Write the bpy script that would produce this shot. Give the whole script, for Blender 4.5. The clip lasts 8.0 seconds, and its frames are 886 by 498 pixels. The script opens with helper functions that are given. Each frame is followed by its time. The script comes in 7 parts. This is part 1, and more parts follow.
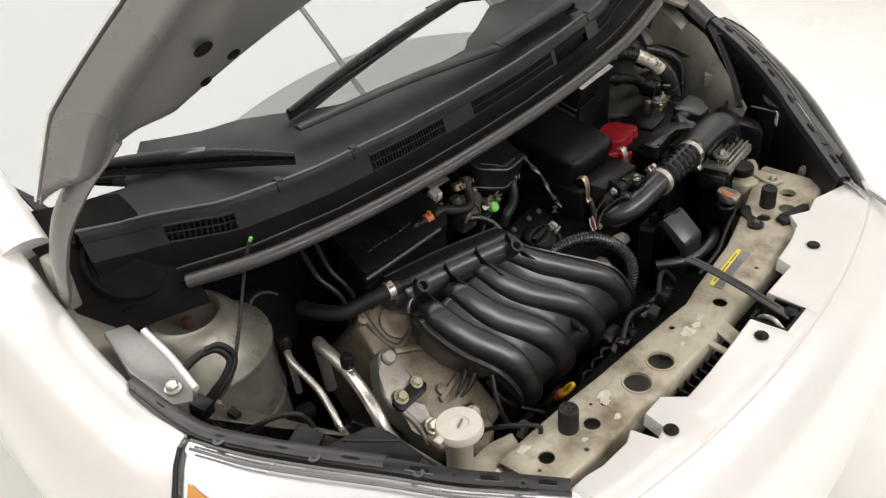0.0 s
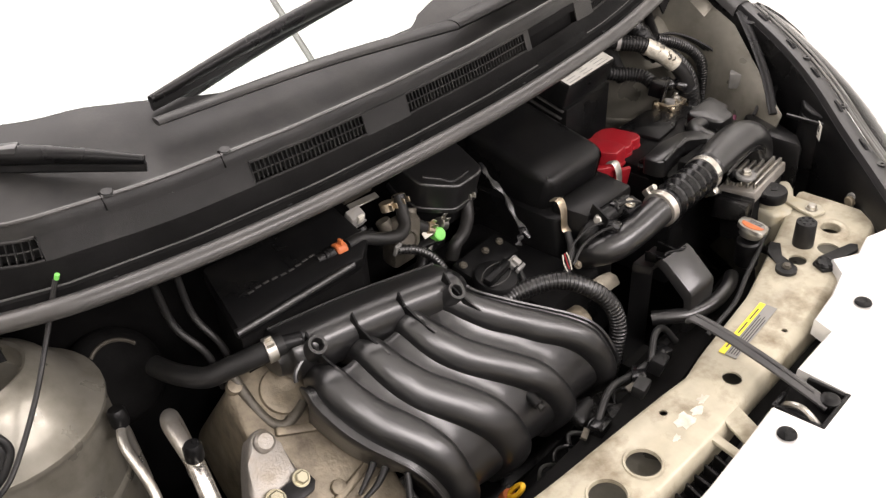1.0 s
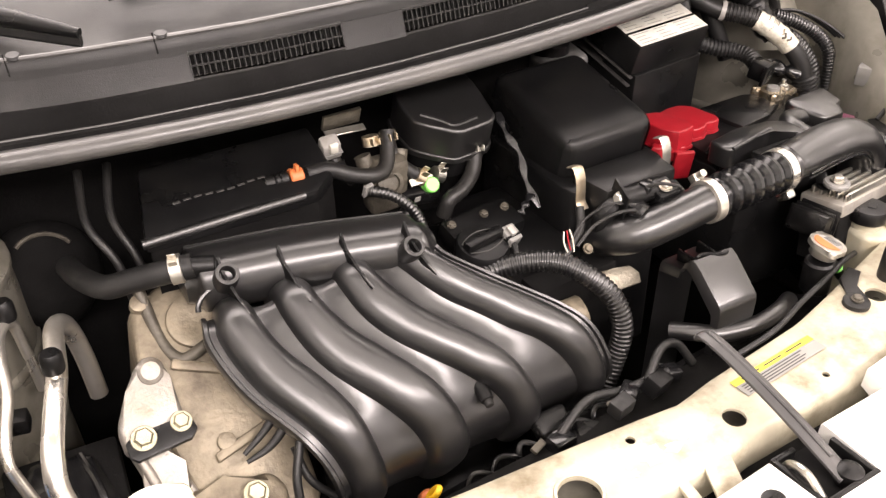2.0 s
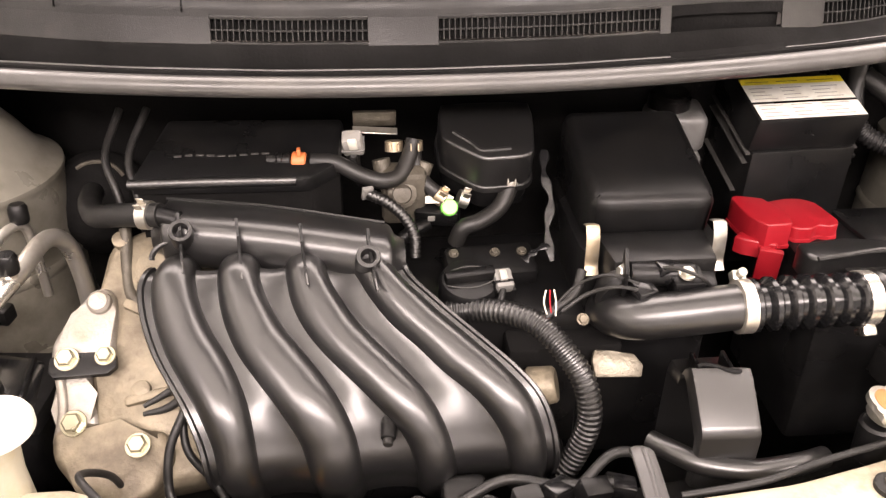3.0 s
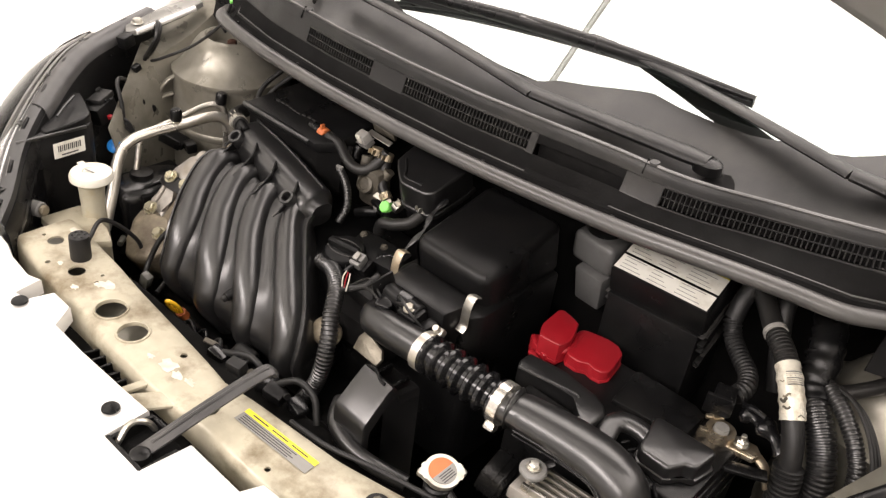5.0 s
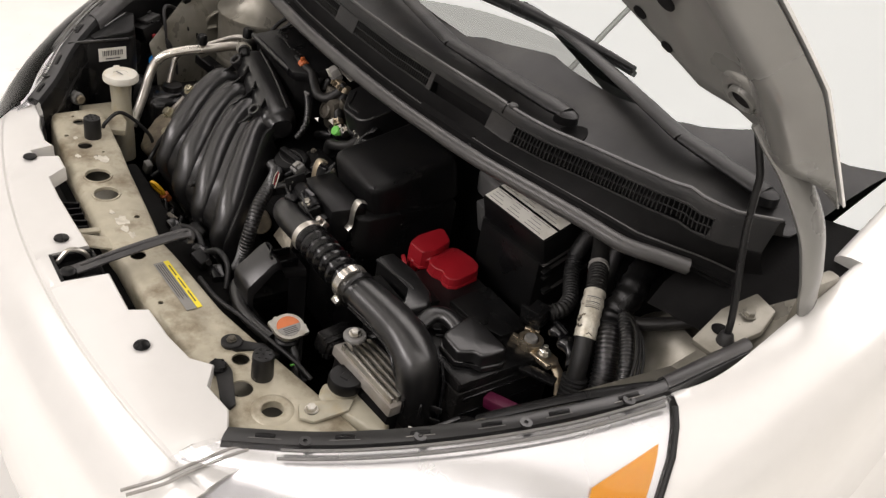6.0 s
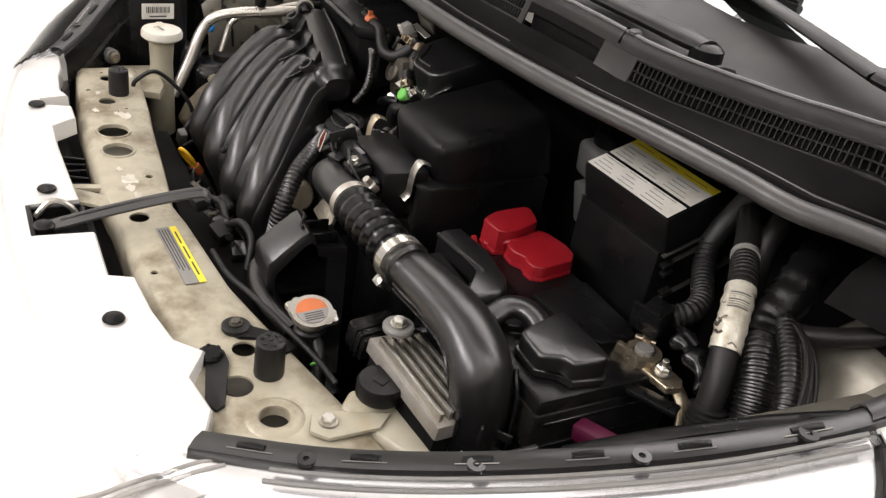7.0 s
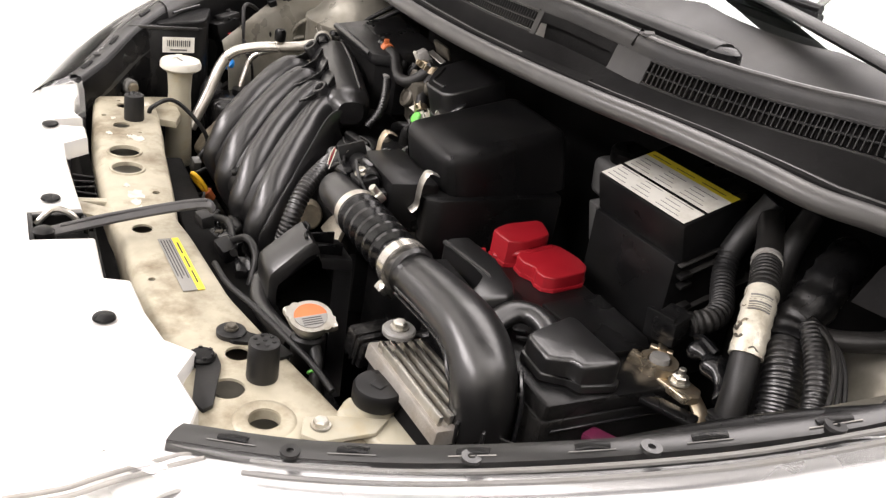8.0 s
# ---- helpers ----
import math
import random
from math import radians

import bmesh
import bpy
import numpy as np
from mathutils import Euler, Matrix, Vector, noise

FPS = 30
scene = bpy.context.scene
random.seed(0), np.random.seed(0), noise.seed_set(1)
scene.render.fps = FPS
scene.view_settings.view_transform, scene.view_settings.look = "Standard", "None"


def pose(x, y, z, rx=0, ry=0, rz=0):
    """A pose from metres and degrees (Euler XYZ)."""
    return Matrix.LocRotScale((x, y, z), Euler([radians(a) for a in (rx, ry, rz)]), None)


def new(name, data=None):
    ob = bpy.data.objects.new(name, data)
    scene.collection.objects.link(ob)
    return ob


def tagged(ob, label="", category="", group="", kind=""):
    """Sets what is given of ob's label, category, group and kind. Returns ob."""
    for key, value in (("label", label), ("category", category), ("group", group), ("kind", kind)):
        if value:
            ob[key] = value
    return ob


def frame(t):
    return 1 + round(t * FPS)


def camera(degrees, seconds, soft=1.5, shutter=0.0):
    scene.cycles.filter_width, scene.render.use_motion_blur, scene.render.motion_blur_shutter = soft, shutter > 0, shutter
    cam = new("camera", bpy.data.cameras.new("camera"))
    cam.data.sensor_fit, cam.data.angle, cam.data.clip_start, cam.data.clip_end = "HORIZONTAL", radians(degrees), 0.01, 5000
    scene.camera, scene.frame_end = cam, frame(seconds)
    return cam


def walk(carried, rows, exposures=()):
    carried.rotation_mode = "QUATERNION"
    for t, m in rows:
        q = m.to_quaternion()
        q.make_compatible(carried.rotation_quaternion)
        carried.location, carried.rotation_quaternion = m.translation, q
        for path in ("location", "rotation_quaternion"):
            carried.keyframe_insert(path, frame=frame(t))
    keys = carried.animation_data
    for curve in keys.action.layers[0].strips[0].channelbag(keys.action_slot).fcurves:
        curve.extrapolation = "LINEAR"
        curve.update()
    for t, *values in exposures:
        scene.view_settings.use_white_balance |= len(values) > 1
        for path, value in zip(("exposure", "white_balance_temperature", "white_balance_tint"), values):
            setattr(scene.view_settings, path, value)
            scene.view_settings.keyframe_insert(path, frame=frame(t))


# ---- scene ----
cam = camera(54.0, 8.0, soft=1.35)
PATH = [
    (0.0, pose(-1.104, -0.487, 1.730, 55.42, 4.38, -49.04)),
    (0.5, pose(-0.933, -0.406, 1.682, 55.32, 4.19, -48.09)),
    (1.0, pose(-0.762, -0.358, 1.554, 55.56, 3.62, -46.11)),
    (1.5, pose(-0.652, -0.384, 1.448, 56.08, 2.78, -41.00)),
    (1.7, pose(-0.605, -0.395, 1.436, 55.60, 2.03, -37.63)),
    (2.8, pose(-0.238, -0.462, 1.345, 58.77, -0.01, -10.71)),
    (3.0, pose(-0.169, -0.476, 1.358, 58.72, -0.77, -5.40)),
    (3.5, pose(0.005, -0.477, 1.357, 59.14, -2.74, 8.57)),
    (4.0, pose(0.191, -0.477, 1.396, 59.05, -4.57, 22.57)),
    (4.5, pose(0.429, -0.497, 1.472, 58.15, -6.11, 34.37)),
    (5.0, pose(0.720, -0.487, 1.579, 57.14, -7.17, 42.76)),
    (5.2, pose(0.840, -0.459, 1.607, 57.01, -7.82, 45.89)),
    (6.3, pose(1.186, -0.323, 1.640, 55.38, -9.23, 59.15)),
    (6.5, pose(1.135, -0.294, 1.592, 55.69, -9.20, 60.61)),
    (7.0, pose(1.004, -0.199, 1.366, 59.02, -9.25, 63.10)),
    (7.5, pose(0.979, -0.153, 1.256, 62.68, -9.26, 64.45)),
    (8.0, pose(1.023, -0.167, 1.287, 63.78, -9.04, 65.15)),
]
walk(cam, PATH, exposures=[(0.0, -1.16, 6500, 10), (1.0, -0.32, 6700, 14), (1.7, 0.35, 6900, 16), (2.8, 0.75, 7300, 20), (3.5, 0.75, 7300, 20), (4.5, 0.2, 7000, 15), (5.2, -0.38, 6900, 13), (6.4, -1.32, 6600, 12), (7.0, -0.68, 6600, 12), (8.0, -0.12, 6600, 13)])

# ---- light ----
world = bpy.data.worlds.new("world")
scene.world = world
world.use_nodes = True
world.node_tree.nodes["Background"].inputs[0].default_value = (0.9, 0.95, 1.0, 1)
world.node_tree.nodes["Background"].inputs[1].default_value = 0.3

# ceiling panels: x, y, width, depth, watts; the 17 W row is added to lift the windshield's grey reflection
CEIL = 3.3
LAMPS = [(-2.08, 2.95, 2.06, 4.6, 145), (0.0, 2.95, 2.06, 4.6, 145), (2.08, 2.95, 2.06, 4.6, 145), (-2.08, -0.1, 2.06, 1.5, 17), (0.0, -0.1, 2.06, 1.5, 17), (2.08, -0.1, 2.06, 1.5, 17), (-2.3, -2.9, 1.8, 0.9, 120), (0.0, -3.0, 2.2, 1.3, 210), (2.3, -2.9, 1.8, 0.9, 120)]
for lx, ly, lw, ld_, watts in LAMPS:
    ld = bpy.data.lights.new("ceiling_lamp_and_fill", "AREA")
    ld.shape, ld.size, ld.size_y, ld.energy = "RECTANGLE", lw, ld_, watts
    ld.color = (1.0, 0.955, 0.955)
    lo = new("ceiling_lamp_and_fill", ld)
    lo.matrix_world = pose(lx, ly, CEIL - 0.05)


# ---- materials ----
def material(name, base, rough=0.5, metal=0.0, var=0.15, scale=30.0, bump=0.0, bump_scale=200.0, coat=0.0, dirt=None, dirt_amount=0.5, dirt_scale=9.0, spec=0.5, rough_var=0.12, jitter=0.0):
    m = bpy.data.materials.new(name)
    m.use_nodes = True
    nt = m.node_tree
    n, l = nt.nodes, nt.links
    b = n["Principled BSDF"]
    b.inputs["Roughness"].default_value, b.inputs["Metallic"].default_value = rough, metal
    b.inputs["Specular IOR Level"].default_value = spec
    b.inputs["Coat Weight"].default_value, b.inputs["Coat Roughness"].default_value = coat, 0.06
    co = n.new("ShaderNodeTexCoord")
    fine = n.new("ShaderNodeTexNoise")
    fine.inputs["Scale"].default_value, fine.inputs["Detail"].default_value = scale, 6
    l.new(co.outputs["Object"], fine.inputs["Vector"])
    ramp = n.new("ShaderNodeMapRange")
    ramp.inputs["From Min"].default_value, ramp.inputs["From Max"].default_value = 0.3, 0.7
    ramp.inputs["To Min"].default_value, ramp.inputs["To Max"].default_value = 1 - var, 1 + var
    l.new(fine.outputs["Fac"], ramp.inputs["Value"])
    hsv = n.new("ShaderNodeHueSaturation")
    hsv.inputs["Color"].default_value = (*base, 1)
    l.new(ramp.outputs["Result"], hsv.inputs["Value"])
    colour = hsv.outputs["Color"]
    if dirt:
        big = n.new("ShaderNodeTexNoise")
        big.inputs["Scale"].default_value, big.inputs["Detail"].default_value, big.inputs["Roughness"].default_value = dirt_scale, 8, 0.65
        l.new(co.outputs["Object"], big.inputs["Vector"])
        mask = n.new("ShaderNodeMapRange")
        mask.inputs["From Min"].default_value, mask.inputs["From Max"].default_value = 0.48, 0.68
        mask.inputs["To Max"].default_value = dirt_amount
        l.new(big.outputs["Fac"], mask.inputs["Value"])
        mix = n.new("ShaderNodeMix")
        mix.data_type = "RGBA"
        mix.inputs["B"].default_value = (*dirt, 1)
        l.new(mask.outputs["Result"], mix.inputs["Factor"])
        l.new(colour, mix.inputs["A"])
        colour = mix.outputs["Result"]
    l.new(colour, b.inputs["Base Color"])
    rr = n.new("ShaderNodeMapRange")
    rr.inputs["From Min"].default_value, rr.inputs["From Max"].default_value = 0.3, 0.7
    rr.inputs["To Min"].default_value, rr.inputs["To Max"].default_value = max(0.03, rough - rough_var), min(1, rough + rough_var)
    mid = n.new("ShaderNodeTexNoise")
    mid.inputs["Scale"].default_value, mid.inputs["Detail"].default_value = scale * 0.35, 5
    l.new(co.outputs["Object"], mid.inputs["Vector"])
    l.new(mid.outputs["Fac"], rr.inputs["Value"])
    l.new(rr.outputs["Result"], b.inputs["Roughness"])
    if bump:
        tex = n.new("ShaderNodeTexNoise")
        tex.inputs["Scale"].default_value, tex.inputs["Detail"].default_value = bump_scale, 4
        l.new(co.outputs["Object"], tex.inputs["Vector"])
        bp = n.new("ShaderNodeBump")
        bp.inputs["Strength"].default_value, bp.inputs["Distance"].default_value = bump, 0.002
        l.new(tex.outputs["Fac"], bp.inputs["Height"])
        l.new(bp.outputs["Normal"], b.inputs["Normal"])
    return m


PLASTIC = material("black_plastic", (0.0052, 0.0052, 0.0054), 0.32, spec=0.24, var=0.25, bump=0.12, bump_scale=900, dirt=(0.014, 0.013, 0.0115), dirt_amount=0.4, dirt_scale=14)
SATIN = material("satin_black_plastic", (0.0085, 0.0084, 0.0085), 0.30, spec=0.85, var=0.12, rough_var=0.025, bump=0.05, bump_scale=1500, dirt=(0.016, 0.015, 0.0135), dirt_amount=0.2, dirt_scale=16)
GLOSSY = material("gloss_black_plastic", (0.007, 0.007, 0.0075), 0.2, var=0.2, rough_var=0.08)
DULL = material("dull_black", (0.0055, 0.0053, 0.0052), 0.8, spec=0.10, var=0.3, bump=0.2, bump_scale=300)
RUBBER = material("rubber", (0.010, 0.010, 0.010), 0.45, spec=0.35, var=0.2, bump=0.1, bump_scale=500, dirt=(0.032, 0.029, 0.025), dirt_amount=0.35)
SEALRUB = material("weathered_seal_rubber", (0.036, 0.0345, 0.033), 0.38, spec=0.65, var=0.15, bump=0.1, bump_scale=500, dirt=(0.068, 0.064, 0.058), dirt_amount=0.45, dirt_scale=14)
COWLMAT = material("weathered_cowl_plastic", (0.0095, 0.0094, 0.0092), 0.42, spec=0.28, var=0.2, bump=0.15, bump_scale=900, dirt=(0.038, 0.036, 0.032), dirt_amount=0.5, dirt_scale=7)
PAINT = material("silver_beige_paint", (0.74, 0.73, 0.70), 0.3, metal=0.2, var=0.012, scale=30, coat=0.6, rough_var=0.02)
# Body colour lowered to stand for the shaded bay; dust lies over it.
BAYPAINT = material("dusty_shaded_bay_paint", (0.245, 0.232, 0.195), 0.36, metal=0.45, var=0.07, scale=60, bump=0.04, bump_scale=120, dirt=(0.12, 0.105, 0.075), dirt_amount=0.7, dirt_scale=11)
SUPPORT = material("stained_support_paint", (0.41, 0.375, 0.285), 0.4, metal=0.15, var=0.1, scale=45, bump=0.06, bump_scale=90, dirt=(0.13, 0.095, 0.05), dirt_amount=0.85, dirt_scale=13)
PRIMER = material("worn_pale_primer", (0.56, 0.53, 0.45), 0.5, var=0.15, scale=90, bump=0.15, bump_scale=200, dirt=(0.36, 0.33, 0.25), dirt_amount=0.6, dirt_scale=60)
# Body paint darkened: the bonnet underside's shade is put into this colour.
SHADEPAINT = material("shaded_body_paint", (0.215, 0.213, 0.200), 0.33, metal=0.45, var=0.03, scale=20, dirt=(0.20, 0.195, 0.175), dirt_amount=0.4, dirt_scale=4)
ALU = material("cast_aluminium", (0.35, 0.33, 0.30), 0.48, metal=0.6, var=0.12, scale=80, bump=0.35, bump_scale=350, dirt=(0.16, 0.13, 0.09), dirt_amount=0.7, dirt_scale=20)
ALUDIRT = material("stained_aluminium", (0.21, 0.19, 0.15), 0.5, metal=0.6, var=0.25, scale=50, bump=0.4, bump_scale=260, dirt=(0.10, 0.08, 0.055), dirt_amount=0.8, dirt_scale=24)
PALEG = material("pale_grey_plastic", (0.30, 0.29, 0.27), 0.45, var=0.12, dirt=(0.2, 0.18, 0.14), dirt_amount=0.5, dirt_scale=60)
DARKCAST = material("dark_grimy_casting", (0.085, 0.076, 0.060), 0.5, metal=0.3, var=0.25, scale=60, bump=0.4, bump_scale=250, dirt=(0.03, 0.025, 0.018), dirt_amount=0.7, dirt_scale=24)
TUBEALU = material("aluminium_tube", (0.72, 0.69, 0.63), 0.32, metal=0.9, var=0.06, dirt=(0.38, 0.32, 0.24), dirt_amount=0.5, dirt_scale=25)
STEEL = material("zinc_steel", (0.52, 0.505, 0.46), 0.36, metal=0.95, var=0.1, dirt=(0.28, 0.22, 0.14), dirt_amount=0.5, dirt_scale=60)
YZINC = material("pale_zinc_bolt", (0.44, 0.41, 0.30), 0.33, metal=0.8, var=0.1, dirt=(0.35, 0.28, 0.18), dirt_amount=0.4, dirt_scale=60)
RUST = material("rusty_steel", (0.06, 0.026, 0.016), 0.7, metal=0.2, var=0.3, bump=0.4, bump_scale=300)
BRASS = material("yellow_zinc_steel", (0.46, 0.38, 0.27), 0.35, metal=0.9, var=0.15, dirt=(0.55, 0.53, 0.45), dirt_amount=0.6, dirt_scale=80)
RED = material("red_plastic", (0.27, 0.008, 0.014), 0.36, var=0.08, bump=0.08, bump_scale=700)
GREEN = material("green_plastic", (0.16, 0.55, 0.10), 0.35, var=0.05)
BLUE = material("blue_plastic", (0.01, 0.25, 0.75), 0.35, var=0.05)
ORANGE = material("orange_clip", (0.48, 0.13, 0.04), 0.45, var=0.15)
YELLOW = material("yellow_handle", (0.80, 0.45, 0.02), 0.4, var=0.1)
WHITEP = material("aged_white_plastic", (0.62, 0.60, 0.53), 0.4, var=0.05, dirt=(0.5, 0.4, 0.22), dirt_amount=0.5, dirt_scale=30)
GREYP = material("grey_plastic", (0.17, 0.168, 0.16), 0.45, var=0.08, dirt=(0.10, 0.09, 0.07), dirt_amount=0.5, dirt_scale=30)
SMOKY = material("smoky_tank_plastic", (0.125, 0.125, 0.122), 0.4, var=0.12, dirt=(0.05, 0.047, 0.04), dirt_amount=0.5, dirt_scale=30)
TRANSL = material("translucent_tank_plastic", (0.38, 0.355, 0.275), 0.38, var=0.08, dirt=(0.36, 0.28, 0.14), dirt_amount=0.5, dirt_scale=22)
CASTDIRT = material("oily_casting", (0.20, 0.17, 0.122), 0.5, metal=0.35, var=0.2, scale=60, bump=0.4, bump_scale=200, dirt=(0.055, 0.042, 0.030), dirt_amount=0.75, dirt_scale=16)
LABELW = material("printed_label_white", (0.74, 0.725, 0.66), 0.45, var=0.06, dirt=(0.48, 0.44, 0.35), dirt_amount=0.5, dirt_scale=40)
LABELY = material("label_yellow", (0.80, 0.66, 0.04), 0.45, var=0.06)
LABELG = material("label_grey", (0.22, 0.215, 0.20), 0.5, var=0.06)
INK = material("ink", (0.03, 0.03, 0.03), 0.6, var=0.05)
TAPE = material("silver_wrap", (0.60, 0.57, 0.48), 0.35, metal=0.2, dirt=(0.25, 0.20, 0.12), dirt_amount=0.7, dirt_scale=45, var=0.12, scale=120, bump=0.4, bump_scale=160)
AMBER = material("amber_lens", (0.85, 0.36, 0.02), 0.2, var=0.05, coat=0.5)
CHROME = material("reflector_silver", (0.90, 0.90, 0.91), 0.22, metal=0.85, var=0.02, scale=12)
FLOORM = material("pale_epoxy_floor", (0.84, 0.83, 0.79), 0.35, var=0.03, scale=8, dirt=(0.76, 0.75, 0.71), dirt_amount=0.5, dirt_scale=1.5)
WALLM = material("pale_wall_paint", (0.78, 0.78, 0.76), 0.6, var=0.02, scale=4)
DARKWALL = material("dark_wall_grey", (0.30, 0.30, 0.30), 0.6, var=0.05, scale=4)
TRIM = material("faded_trim_plastic", (0.045, 0.044, 0.044), 0.36, spec=0.55, var=0.15, bump=0.1, bump_scale=700, dirt=(0.09, 0.085, 0.08), dirt_amount=0.4, dirt_scale=9)
DASH = material("dark_dashboard", (0.26, 0.245, 0.245), 0.6, var=0.05)
MAGENTA = material("magenta_plastic", (0.065, 0.003, 0.022), 0.5, var=0.1)


def glass(name, tint, rough=0.0, ior=1.5):
    m = bpy.data.materials.new(name)
    m.use_nodes = True
    nt = m.node_tree
    n, l = nt.nodes, nt.links
    n.remove(n["Principled BSDF"])
    clear, shine, fres, mix = n.new("ShaderNodeBsdfTransparent"), n.new("ShaderNodeBsdfGlossy"), n.new("ShaderNodeFresnel"), n.new("ShaderNodeMixShader")
    clear.inputs[0].default_value = (*tint, 1)
    shine.inputs["Roughness"].default_value = rough
    shine.inputs["Color"].default_value = (*[min(1.0, c * 1.12) for c in tint], 1)
    fres.inputs["IOR"].default_value = ior
    l.new(fres.outputs[0], mix.inputs[0])
    l.new(clear.outputs[0], mix.inputs[1])
    l.new(shine.outputs[0], mix.inputs[2])
    l.new(mix.outputs[0], n["Material Output"].inputs[0])
    return m


GLASS = glass("windshield_glass", (0.84, 0.88, 0.86), ior=3.4)
LENS = glass("headlight_lens", (0.97, 0.97, 0.97), ior=1.25)


# ---- builders ----
def part(name, bm, mat, parent=None, label="", smooth=40, at=None):
    """Links a bmesh as one mesh object under a thing or a part."""
    bmesh.ops.recalc_face_normals(bm, faces=bm.faces)
    me = bpy.data.meshes.new(name)
    bm.to_mesh(me)
    bm.free()
    if smooth:
        me.shade_smooth()
        me.set_sharp_from_angle(angle=radians(smooth))
    me.materials.append(mat)
    ob = new(name, me)
    if parent is not None:
        ob.parent = parent
    if at is not None:
        ob.matrix_basis = at
    if label:
        ob["label"] = label
    return ob


def thing(name, label, category, group="", kind="", at=None):
    ob = tagged(new(name), label, category, group, kind)
    if at is not None:
        ob.matrix_basis = at
    return ob


def smooth_path(pts, n=8):
    """Catmull-Rom through the points."""
    p = [Vector(q) for q in pts]
    p = [2 * p[0] - p[1]] + p + [2 * p[-1] - p[-2]]
    out = []
    for i in range(1, len(p) - 2):
        a, b, c, d = p[i - 1], p[i], p[i + 1], p[i + 2]
        for k in range(n):
            t = k / n
            out.append(0.5 * ((2 * b) + (c - a) * t + (2 * a - 5 * b + 4 * c - d) * t * t + (3 * b - a - 3 * c + d) * t ** 3))
    out.append(p[-2])
    return out


def sweep(bm, path, radius, seg=14, squash=1.0, up=None, caps=True, hollow=0.0):
    """A tube along a path; radius a number or a function of 0..1."""
    path = [Vector(p) for p in path]
    total = len(path) - 1
    tang = [(path[min(i + 1, total)] - path[max(i - 1, 0)]).normalized() for i in range(total + 1)]
    side = Vector(up) if up else (Vector((0, 0, 1)) if abs(tang[0].z) < 0.9 else Vector((0, 1, 0)))
    rings = []
    for i, (p, t) in enumerate(zip(path, tang)):
        side = (side - t * side.dot(t)).normalized()
        other = t.cross(side)
        r = radius(i / total) if callable(radius) else radius
        rings.append([bm.verts.new(p + r * (squash * math.cos(2 * math.pi * k / seg) * side + math.sin(2 * math.pi * k / seg) * other)) for k in range(seg)])
    for a, b in zip(rings, rings[1:]):
        for k in range(seg):
            bm.faces.new((a[k], a[(k + 1) % seg], b[(k + 1) % seg], b[k]))
    if caps:
        bm.faces.new(rings[0][::-1])
        bm.faces.new(rings[-1])
    return bm


def tube(pts, radius, seg=14, n=8, **kw):
    return sweep(bmesh.new(), smooth_path(pts, n), radius, seg, **kw)


def ribbed(pts, radius, pitch=0.007, depth=0.12, seg=14):
    """A corrugated hose: its rings stand proud of the valleys."""
    base = smooth_path(pts, 24)
    lengths = [0.0]
    for a, b in zip(base, base[1:]):
        lengths.append(lengths[-1] + (b - a).length)
    count = max(8, int(lengths[-1] / pitch) * 4)
    path, j = [], 0
    for i in range(count + 1):
        s = lengths[-1] * i / count
        while j < len(base) - 2 and lengths[j + 1] < s:
            j += 1
        f = (s - lengths[j]) / max(1e-9, lengths[j + 1] - lengths[j])
        path.append(base[j].lerp(base[j + 1], f))
    return sweep(bmesh.new(), path, lambda t: radius * (1 - depth * (1 if int(round(t * count)) % 4 in (0, 3) else 0)), seg)


def lathe(profile, seg=28, bm=None, m=None, caps=True):
    """A turned body about z from (radius, height) pairs."""
    bm = bm or bmesh.new()
    m = m or Matrix()
    rings = []
    for r, z in profile:
        rings.append([bm.verts.new(m @ Vector((r * math.cos(2 * math.pi * k / seg), r * math.sin(2 * math.pi * k / seg), z))) for k in range(seg)])
    for a, b in zip(rings, rings[1:]):
        for k in range(seg):
            bm.faces.new((a[k], a[(k + 1) % seg], b[(k + 1) % seg], b[k]))
    if caps:
        bm.faces.new(rings[0][::-1])
        bm.faces.new(rings[-1])
    return bm


def box(size, at=(0, 0, 0), rot=(0, 0, 0), bevel=0.003, bm=None, taper=1.0, seg=2):
    bm = bm or bmesh.new()
    made = bmesh.ops.create_cube(bm, size=1)["verts"]
    for v in made:
        k = taper if v.co.z > 0 else 1.0
        v.co = Vector((v.co.x * size[0] * k, v.co.y * size[1] * k, v.co.z * size[2]))
    if bevel:
        edges = {e for v in made for e in v.link_edges}
        made = list({v for f in bmesh.ops.bevel(bm, geom=list(edges), offset=bevel, segments=seg, affect="EDGES", profile=0.5)["faces"] for v in f.verts} | {v for v in made if v.is_valid})
    m = pose(*at, *rot)
    for v in made:
        v.co = m @ v.co
    return bm


def prism(outline, z0, z1, bevel=0.0, bm=None, m=None, seg=2):
    """An outline in x, y raised from z0 to z1, its edges rounded."""
    bm = bm or bmesh.new()
    m = m or Matrix()
    low = [bm.verts.new((x, y, z0)) for x, y in outline]
    high = [bm.verts.new((x, y, z1)) for x, y in outline]
    k = len(outline)
    bm.faces.new(low[::-1])
    top = bm.faces.new(high)
    for i in range(k):
        bm.faces.new((low[i], low[(i + 1) % k], high[(i + 1) % k], high[i]))
    made = low + high
    if bevel:
        edges = [e for e in top.edges] + [e for v in high for e in v.link_edges if e not in top.edges]
        res = bmesh.ops.bevel(bm, geom=list(set(edges)), offset=bevel, segments=seg, affect="EDGES", profile=0.5)
        made = list({v for f in res["faces"] for v in f.verts} | {v for v in made if v.is_valid})
    for v in made:
        v.co = m @ v.co
    return bm


